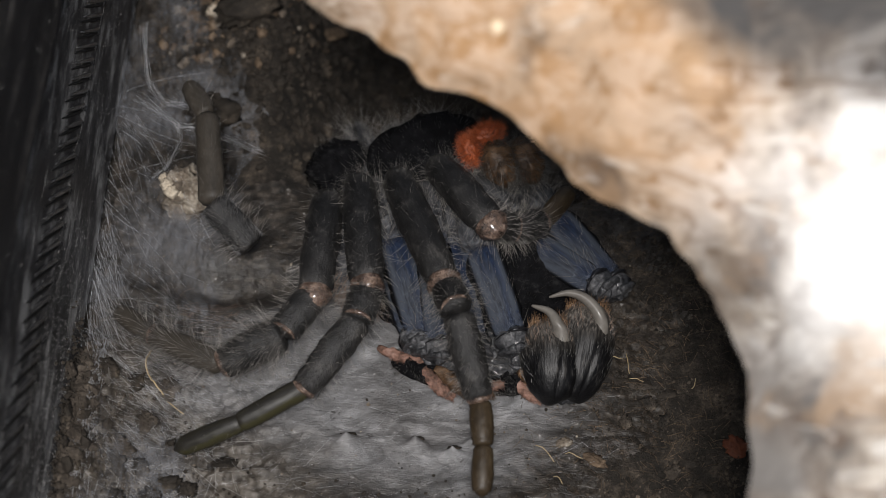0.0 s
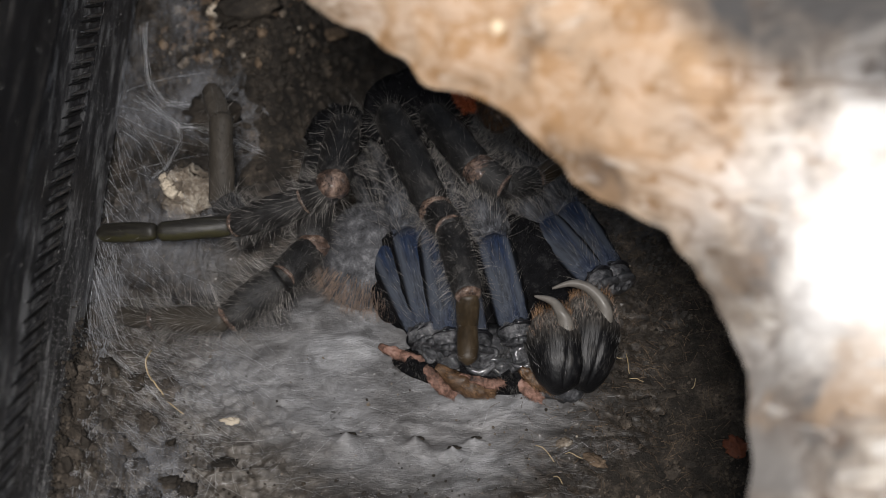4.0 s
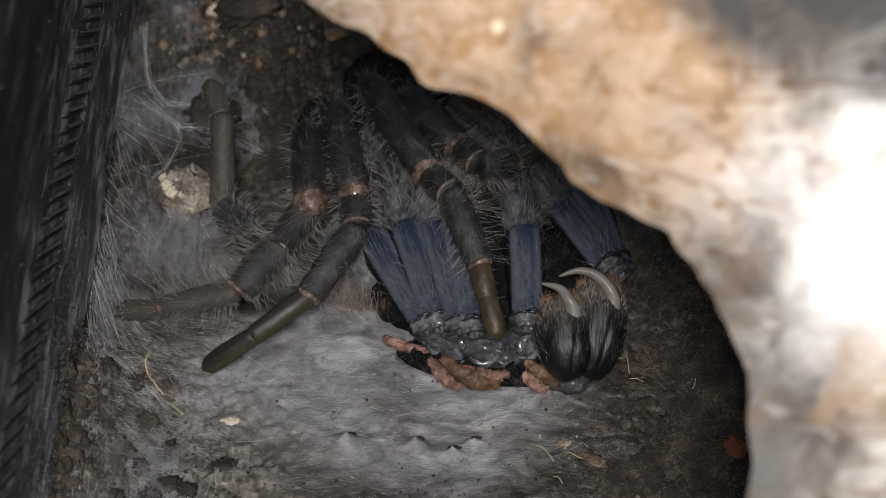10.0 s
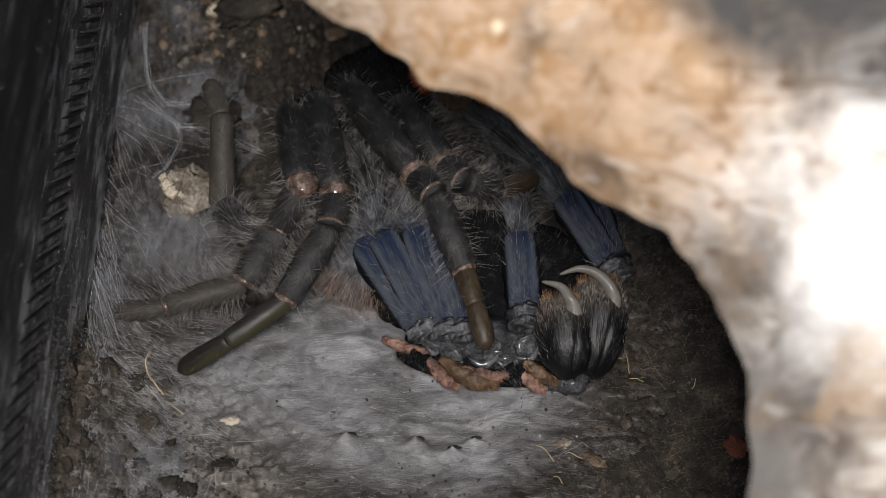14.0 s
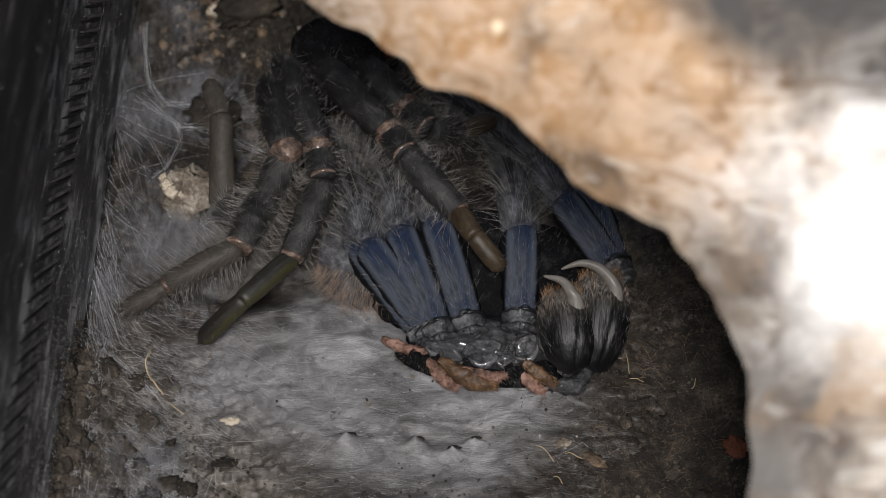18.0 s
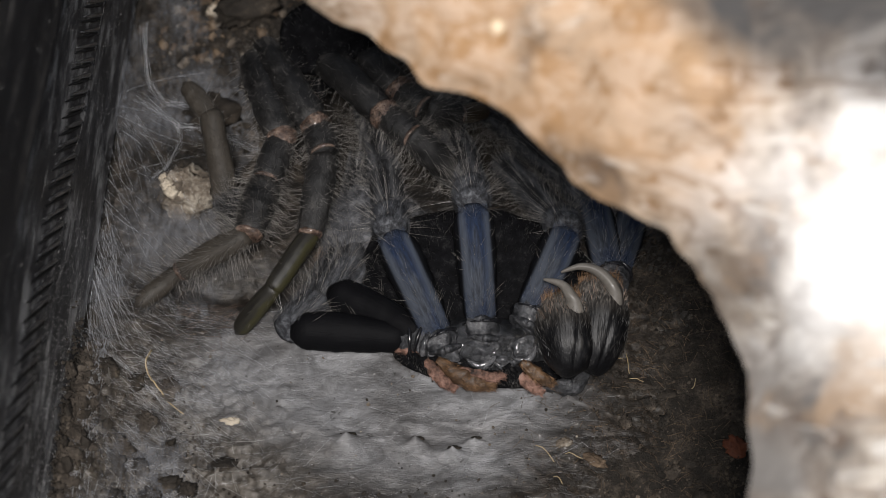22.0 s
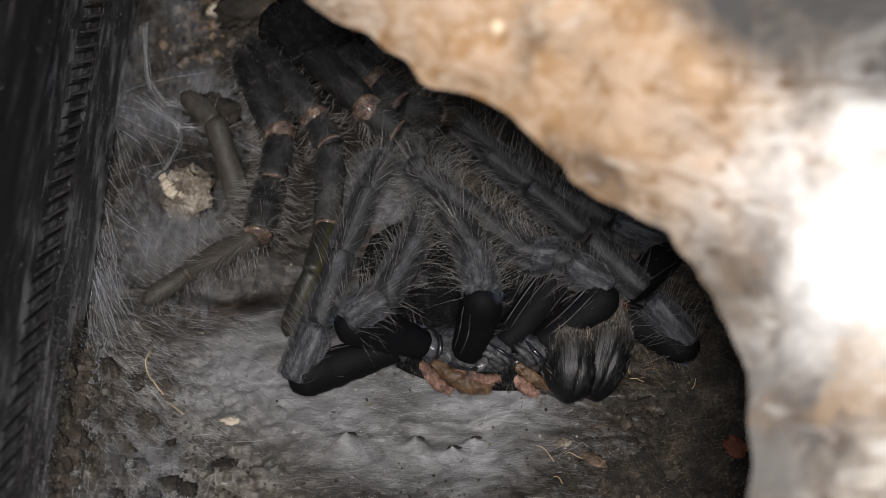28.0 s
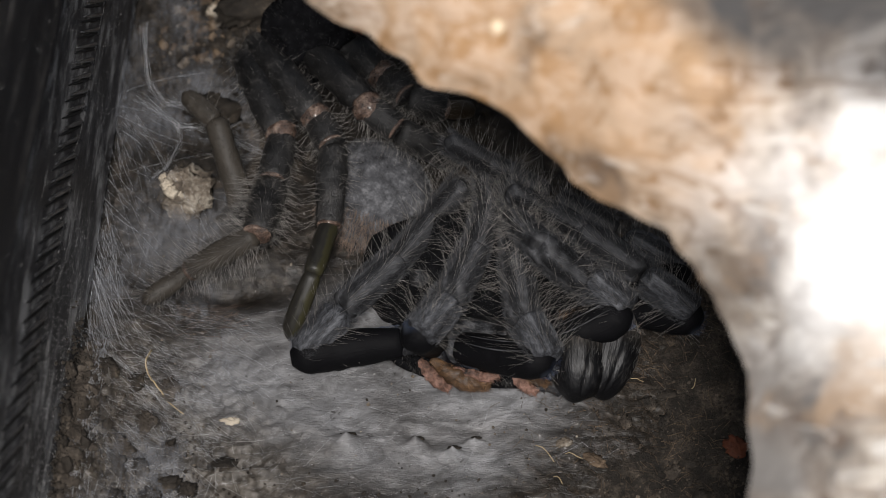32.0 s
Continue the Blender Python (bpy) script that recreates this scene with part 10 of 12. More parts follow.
        (13, (3.0, -12.4, 19.7), (-1.2, 3.1, 11.8), (-2.0, 9.5, 6.4), (-4.2, 15.7, -6.0), (-7.1, 21.2, -17.5), (-8.9, 25.0, -25.7)),
        (13.5, (3.1, -12.2, 19.7), (-1.1, 3.3, 12.5), (-1.9, 9.7, 6.9), (-4.1, 15.9, -5.5), (-7.0, 21.4, -17.0), (-8.8, 25.2, -25.2)),
        (14, (3.2, -12.1, 19.6), (-1.0, 3.5, 13.2), (-1.9, 9.9, 7.3), (-4.0, 16.1, -5.1), (-6.9, 21.6, -16.6), (-8.7, 25.5, -24.8)),
        (14.5, (3.4, -12.0, 19.5), (-1.0, 3.7, 13.0), (-1.8, 10.2, 7.1), (-4.0, 16.3, -5.3), (-6.8, 21.8, -16.8), (-8.6, 25.7, -25.0)),
        (15.5, (3.7, -11.7, 19.3), (-0.8, 4.1, 12.7), (-1.6, 10.6, 6.8), (-3.8, 16.8, -5.6), (-6.7, 22.3, -17.0), (-8.5, 26.2, -25.2)),
        (16.5, (3.9, -11.4, 19.4), (-0.7, 4.5, 12.6), (-1.5, 11.0, 6.7), (-3.7, 17.2, -5.6), (-6.5, 22.8, -17.0), (-8.3, 26.7, -25.3)),
        (17, (3.2, -12.6, 19.6), (-1.6, 3.5, 12.7), (-2.5, 10.0, 6.8), (-4.7, 16.1, -5.5), (-7.6, 21.6, -17.0), (-9.4, 25.5, -25.2)),
        (17.5, (3.7, -11.6, 19.4), (-1.3, 4.7, 12.4), (-2.1, 11.2, 6.5), (-4.3, 17.4, -5.8), (-7.1, 23.0, -17.3), (-9.0, 26.9, -25.5)),
        (18, (3.9, -11.4, 19.0), (-1.2, 5.0, 11.9), (-2.0, 11.6, 6.0), (-4.2, 17.8, -6.3), (-7.1, 23.3, -17.7), (-8.9, 27.3, -25.9)),
        (18.5, (4.2, -11.0, 19.1), (-0.7, 5.7, 11.8), (-1.5, 12.2, 6.0), (-3.7, 18.5, -6.4), (-6.5, 24.1, -17.8), (-8.4, 28.0, -26.0)),
        (19, (3.3, -12.4, 19.3), (-1.4, 4.4, 11.9), (-2.3, 10.9, 6.0), (-4.5, 17.1, -6.3), (-7.4, 22.7, -17.7), (-9.2, 26.6, -25.9)),
        (19.5, (4.0, -11.1, 19.0), (-0.5, 6.0, 11.4), (-1.3, 12.5, 5.6), (-3.5, 18.8, -6.7), (-6.3, 24.4, -18.1), (-8.2, 28.4, -26.3)),
        (20, (4.4, -10.8, 18.9), (0.1, 6.5, 11.1), (-0.7, 13.1, 5.3), (-2.8, 19.4, -7.0), (-5.7, 25.0, -18.4), (-7.5, 29.0, -26.6)),
        (20.5, (3.1, -12.3, 19.3), (-1.8, 5.5, 11.9), (-2.7, 12.0, 6.1), (-4.9, 18.3, -6.3), (-7.8, 23.8, -17.6), (-9.7, 27.8, -25.8)),
        (21, (3.9, -11.4, 19.0), (-1.7, 7.0, 13.1), (-2.5, 13.5, 6.7), (-4.7, 19.8, -5.5), (-7.6, 25.4, -16.6), (-9.4, 29.4, -24.6)),
        (21.5, (7.5, -10.0, 18.7), (5.3, 9.3, 15.2), (5.1, 12.3, 7.6), (3.2, 19.9, -4.2), (0.6, 25.9, -15.0), (-1.5, 29.9, -22.7)),
        (22, (6.5, -12.4, 19.5), (5.0, 7.8, 18.3), (4.8, 11.0, 10.1), (2.7, 18.6, -1.5), (0.1, 25.2, -12.3), (-2.1, 29.1, -19.9)),
        (22.5, (6.0, -13.3, 20.5), (3.5, 6.6, 19.6), (3.5, 9.7, 11.4), (1.6, 17.5, -0.0), (-1.0, 24.0, -11.0), (-3.2, 28.1, -18.5)),
        (23, (5.5, -14.2, 21.2), (2.1, 5.4, 18.1), (2.2, 8.5, 10.0), (0.6, 16.6, -1.1), (-2.0, 23.0, -11.6), (-4.2, 27.3, -18.8)),
        (23.5, (7.1, -14.7, 21.6), (6.7, 4.5, 16.0), (4.4, 7.3, 8.5), (0.6, 14.5, -1.8), (-3.3, 20.8, -6.9), (-6.1, 25.3, -13.9)),
        (24, (8.7, -15.1, 21.8), (11.3, 3.5, 15.4), (6.5, 6.0, 11.9), (0.6, 12.3, 2.4), (-4.5, 18.4, 2.4), (-7.7, 23.0, -4.7)),
        (24.5, (8.7, -14.7, 21.6), (10.3, 4.5, 15.4), (5.9, 7.3, 18.5), (0.1, 13.5, 9.6), (-4.4, 19.3, 4.7), (-7.6, 23.1, 1.4)),
        (25, (8.7, -14.2, 21.4), (9.3, 5.4, 16.6), (5.4, 8.7, 19.8), (-0.4, 14.7, 15.7), (-4.4, 20.2, 5.8), (-7.4, 23.2, 6.3)),
        (25.5, (9.6, -14.7, 21.6), (15.5, 4.9, 18.9), (10.0, 3.9, 18.6), (2.5, 8.7, 18.9), (-3.4, 14.0, 9.1), (-6.4, 17.5, 9.6)),
        (26.5, (9.8, -15.1, 22.0), (18.3, 1.9, 19.1), (11.9, 2.1, 20.7), (4.0, 7.5, 16.6), (-2.9, 12.6, 7.9), (-6.6, 15.6, 11.6)),
        (27.5, (10.1, -15.6, 22.4), (21.2, -1.1, 19.3), (13.8, 0.3, 22.9), (5.5, 6.2, 14.2), (-2.4, 11.0, 10.5), (-6.7, 13.8, 14.0)),
        (28, (10.0, -16.5, 22.8), (21.8, -1.1, 20.0), (14.5, -1.3, 23.7), (7.9, 4.0, 14.3), (1.5, 8.7, 19.2), (-3.3, 12.2, 15.6)),
        (28.5, (10.0, -16.5, 22.8), (21.6, -1.3, 20.6), (14.7, -2.0, 23.7), (8.1, 3.5, 18.2), (1.5, 8.2, 22.2), (-3.3, 11.8, 15.1)),
        (29, (11.5, -15.6, 22.5), (32.1, -6.6, 21.8), (22.5, -3.9, 22.8), (13.7, 2.0, 25.6), (8.4, 6.8, 19.6), (5.5, 10.9, 12.5)),
        (29.5, (11.5, -15.6, 22.4), (32.9, -6.5, 25.9), (23.0, -2.9, 25.9), (13.6, 2.7, 28.4), (8.5, 6.8, 18.0), (6.5, 11.1, 11.3)),
        (30, (11.5, -16.0, 22.6), (20.7, -8.0, 32.4), (12.4, -3.7, 32.4), (3.5, 0.6, 26.7), (-4.1, 5.9, 17.6), (-8.3, 10.7, 12.0)),
        (30.5, (11.5, -16.0, 22.7), (24.2, -8.3, 34.3), (16.0, -4.4, 34.3), (7.3, -0.7, 25.0), (0.6, 4.9, 16.5), (-4.1, 9.9, 14.5)),
        (31, (11.5, -16.2, 22.9), (25.4, -8.9, 32.9), (16.5, -4.7, 32.9), (9.1, 0.1, 23.9), (2.7, 5.0, 14.7), (-0.4, 8.0, 19.1)),
        (31.5, (11.5, -16.9, 23.1), (26.6, -10.3, 30.0), (17.6, -6.6, 30.0), (10.1, -0.8, 25.5), (5.5, 3.0, 15.0), (1.7, 5.1, 18.7)),
        (32, (11.5, -16.2, 22.8), (32.0, -10.5, 22.8), (23.5, -5.8, 22.8), (16.1, 0.1, 31.8), (13.0, 3.9, 19.8), (11.2, 7.0, 11.9)),
    ], 'first')
    move_limb(LEGS['palp'], [
        (0, (11.5, -14.6, 22.8), (6.4, 0.1, 17.7), (5.3, 6.0, 11.5), (4.0, 11.9, 0.6), (2.5, 17.0, -9.0)),
        (0.5, (11.3, -14.5, 22.7), (6.1, 0.1, 17.7), (5.0, 6.3, 11.8), (3.7, 12.1, 0.8), (2.2, 17.3, -8.8)),
        (1, (11.2, -14.3, 22.6), (5.9, 0.1, 17.6), (4.7, 6.5, 11.9), (3.4, 12.4, 1.0), (1.9, 17.5, -8.6)),
        (1.5, (11.3, -14.2, 22.5), (6.3, 0.3, 17.5), (5.0, 6.6, 11.8), (3.7, 12.5, 0.8), (2.2, 17.7, -8.8)),
        (2, (11.4, -14.0, 22.4), (6.7, 0.6, 17.3), (5.4, 6.8, 11.5), (4.0, 12.6, 0.5), (2.6, 17.8, -9.1)),
        (2.5, (11.6, -13.8, 22.2), (7.1, 0.8, 17.1), (5.7, 6.9, 11.2), (4.4, 12.8, 0.3), (2.9, 17.9, -9.3)),
        (3, (11.7, -13.7, 22.1), (7.5, 1.1, 16.9), (6.0, 7.0, 10.9), (4.7, 12.9, -0.1), (3.3, 18.1, -9.6)),
        (3.5, (11.9, -13.4, 21.8), (7.9, 1.6, 17.0), (6.6, 7.6, 11.0), (5.3, 13.5, 0.1), (3.9, 18.7, -9.5)),
        (4.5, (12.3, -12.9, 21.5), (8.7, 2.7, 18.4), (7.6, 8.7, 12.4), (6.3, 14.7, 1.5), (5.0, 19.9, -8.1)),
        (5.5, (12.7, -12.3, 21.1), (9.4, 3.7, 19.4), (8.6, 9.9, 13.4), (7.4, 15.9, 2.5), (6.1, 21.1, -7.1)),
        (6, (12.8, -12.0, 20.8), (9.8, 3.7, 17.7), (9.0, 9.9, 11.8), (7.8, 15.8, 0.9), (6.5, 21.1, -8.7)),
        (6.5, (12.9, -11.7, 20.5), (10.2, 3.6, 15.6), (9.5, 9.8, 9.7), (8.3, 15.9, -1.2), (6.9, 21.1, -10.7)),
        (7, (13.0, -11.4, 20.3), (10.6, 3.5, 15.0), (9.8, 9.7, 9.1), (8.7, 15.8, -1.7), (7.3, 21.1, -11.3)),
        (7.5, (13.2, -11.3, 20.2), (11.2, 3.5, 15.1), (10.4, 9.7, 9.2), (9.2, 15.7, -1.7), (7.9, 21.0, -11.3)),
        (8, (13.4, -11.2, 20.1), (11.7, 3.4, 15.1), (11.0, 9.7, 9.2), (9.8, 15.7, -1.7), (8.5, 21.0, -11.2)),
        (8.5, (13.6, -11.1, 20.1), (12.3, 3.4, 15.1), (11.5, 9.6, 9.2), (10.4, 15.7, -1.7), (9.1, 21.0, -11.2)),
        (9, (13.8, -10.9, 20.0), (12.8, 3.4, 15.1), (12.1, 9.6, 9.2), (11.0, 15.6, -1.6), (9.8, 20.9, -11.2)),
        (9.5, (14.0, -10.8, 19.9), (13.4, 3.3, 15.2), (12.7, 9.6, 9.3), (11.6, 15.6, -1.6), (10.4, 20.9, -11.2)),
        (10, (14.2, -10.7, 19.8), (13.9, 3.3, 15.3), (13.2, 9.5, 9.4), (12.2, 15.6, -1.5), (11.0, 20.8, -11.1)),
        (10.5, (14.1, -10.6, 19.7), (13.9, 2.8, 14.5), (13.2, 9.1, 8.8), (12.1, 15.1, -2.0), (10.9, 20.3, -11.6)),
        (11, (14.1, -10.5, 19.7), (13.9, 2.4, 12.4), (13.2, 8.6, 7.3), (12.1, 14.6, -3.1), (10.9, 19.9, -12.7)),
        (11.5, (14.0, -10.4, 19.6), (13.9, 1.9, 11.0), (13.2, 8.1, 6.0), (12.0, 14.1, -3.5), (10.8, 19.4, -13.1)),
        (12, (14.0, -10.4, 19.6), (13.6, 1.8, 10.6), (12.8, 8.0, 5.7), (11.7, 14.0, -3.6), (10.5, 19.3, -13.1)),
        (12.5, (14.0, -10.4, 19.6), (13.3, 1.7, 10.5), (12.5, 7.9, 5.6), (11.4, 13.9, -4.1), (10.1, 19.2, -13.5)),
        (13, (14.0, -10.4, 19.6), (13.0, 1.6, 10.5), (12.2, 7.8, 5.6), (11.0, 13.8, -4.1), (9.7, 19.1, -13.5)),
        (13.5, (13.9, -10.4, 19.6), (13.1, 1.8, 10.6), (12.3, 8.0, 5.7), (11.1, 14.0, -3.6), (9.9, 19.2, -13.1)),
        (14, (13.8, -10.4, 19.6), (13.2, 1.9, 10.9), (12.4, 8.2, 6.0), (11.3, 14.2, -3.5), (10.0, 19.4, -13.0)),
        (14.5, (13.7, -10.4, 19.6), (13.4, 2.1, 11.2), (12.6, 8.4, 6.3), (11.4, 14.4, -3.7), (10.2, 19.7, -13.2)),
        (15.5, (13.4, -10.4, 19.6), (13.6, 2.5, 11.7), (12.8, 8.7, 7.0), (11.7, 14.8, -3.6), (10.5, 20.0, -13.1)),
        (16.5, (13.2, -10.4, 19.8), (13.9, 2.9, 12.4), (13.1, 9.1, 8.0), (12.0, 15.1, -2.8), (10.8, 20.4, -12.4)),
        (17, (12.4, -11.6, 20.1), (12.9, 1.7, 12.9), (12.1, 7.9, 8.6), (11.0, 13.9, -2.3), (9.8, 19.1, -11.9)),
        (17.5, (12.8, -10.6, 19.9), (13.4, 2.8, 13.5), (12.6, 9.0, 8.7), (11.5, 15.1, -2.2), (10.3, 20.3, -11.8)),
        (18, (13.0, -10.4, 19.5), (13.5, 3.0, 13.8), (12.7, 9.3, 8.8), (11.7, 15.3, -2.1), (10.4, 20.6, -11.7)),
        (18.5, (13.2, -10.0, 19.6), (14.0, 3.2, 12.9), (13.2, 9.4, 8.2), (12.2, 15.4, -2.6), (11.0, 20.7, -12.2)),
        (19, (12.2, -11.5, 19.9), (13.3, 1.3, 12.0), (12.5, 7.6, 7.3), (11.4, 13.5, -3.2), (10.2, 18.8, -12.8)),
        (19.5, (12.9, -10.2, 19.6), (14.3, 2.4, 11.3), (13.5, 8.6, 6.4), (12.4, 14.6, -3.6), (11.2, 19.9, -13.2)),
        (20, (13.2, -10.0, 19.5), (14.9, 2.4, 12.1), (14.1, 8.6, 6.9), (13.1, 14.6, -3.1), (11.9, 19.9, -12.7)),
        (20.5, (12.3, -11.2, 19.7), (14.7, 2.4, 14.1), (14.0, 8.6, 8.4), (12.9, 14.6, -2.1), (11.8, 19.9, -11.7)),
        (21, (13.5, -10.0, 19.2), (16.7, 5.0, 13.7), (16.1, 11.3, 7.4), (15.1, 17.4, -3.1), (14.0, 22.7, -12.1)),
        (21.5, (15.5, -8.6, 18.9), (20.2, 4.0, 12.9), (19.2, 5.6, 5.5), (15.2, 11.5, -3.9), (11.3, 17.2, -12.0)),
        (22, (14.8, -10.9, 19.7), (21.6, 3.5, 14.5), (20.2, 5.1, 6.3), (15.6, 10.9, -2.2), (11.2, 16.0, -10.0)),
        (22.5, (14.4, -11.8, 20.7), (20.5, 2.8, 16.1), (19.1, 4.6, 7.8), (14.7, 10.4, -0.7), (10.4, 15.4, -8.4)),
        (23, (14.1, -12.8, 21.3), (19.4, 2.0, 16.9), (18.0, 4.1, 8.8), (13.9, 9.8, 0.1), (9.6, 14.8, -7.6)),
        (23.5, (14.8, -13.2, 21.7), (21.8, 1.1, 17.8), (19.2, 2.1, 10.3), (14.2, 6.9, 5.6), (9.1, 12.0, -1.9)),
        (24, (15.6, -13.7, 21.9), (24.1, 0.1, 18.6), (20.1, 0.1, 14.8), (14.2, 4.0, 14.9), (8.6, 9.1, 7.3)),
        (24.5, (15.9, -13.2, 21.7), (22.3, -0.1, 17.7), (17.7, 0.6, 20.9), (11.7, 4.9, 16.9), (6.1, 10.0, 9.8)),
        (25, (16.3, -12.7, 21.8), (20.4, -0.4, 16.6), (15.7, 1.0, 23.2), (9.4, 5.9, 14.7), (3.6, 11.1, 8.0)),
        (25.5, (15.9, -14.6, 22.6), (24.6, -0.9, 18.5), (19.4, -1.3, 24.5), (13.2, 3.0, 16.3), (7.5, 8.0, 9.4)),
        (26.5, (16.0, -15.3, 23.4), (25.6, -2.4, 20.9), (19.4, -1.1, 24.8), (12.2, 3.5, 17.6), (6.0, 8.0, 10.8)),
        (27.5, (16.1, -16.0, 23.8), (26.7, -3.9, 22.3), (19.5, -0.9, 23.5), (11.2, 4.0, 17.0), (4.6, 8.0, 10.5)),
        (28, (16.4, -16.1, 24.0), (28.0, -6.7, 23.7), (20.9, -2.7, 23.3), (12.2, 2.0, 17.0), (5.5, 7.0, 10.9)),
        (28.5, (16.4, -16.1, 23.8), (28.6, -6.7, 24.5), (21.3, -2.7, 24.1), (13.1, 2.0, 17.7), (6.5, 7.0, 11.9)),
        (29, (17.1, -15.2, 23.5), (31.1, -7.9, 24.9), (23.1, -2.7, 24.7), (14.1, 3.0, 18.3), (7.5, 7.9, 13.1)),
        (29.5, (16.9, -15.5, 23.5), (29.7, -7.6, 24.9), (22.6, -3.7, 25.7), (14.5, 1.1, 18.7), (6.9, 6.0, 14.3)),
        (30, (16.6, -15.8, 23.7), (28.2, -7.2, 26.3), (22.0, -4.8, 26.9), (15.0, -0.9, 19.0), (6.4, 4.0, 16.2)),
        (30.5, (16.6, -15.9, 23.8), (27.8, -8.4, 29.7), (21.5, -5.1, 27.1), (14.0, -0.9, 19.6), (5.9, 4.0, 17.2)),
        (31, (16.6, -15.9, 23.9), (27.7, -9.6, 30.5), (21.1, -5.5, 27.0), (13.0, -0.9, 20.1), (5.4, 4.0, 16.0)),
        (31.5, (16.6, -15.9, 23.9), (29.1, -9.9, 28.2), (22.6, -5.1, 26.2), (15.0, -0.4, 18.9), (7.9, 4.5, 13.3)),
        (32, (16.6, -15.9, 23.9), (30.4, -10.2, 27.0), (24.0, -4.6, 25.2), (17.0, 0.1, 17.2), (10.5, 5.0, 11.1)),
    ], 'palp')
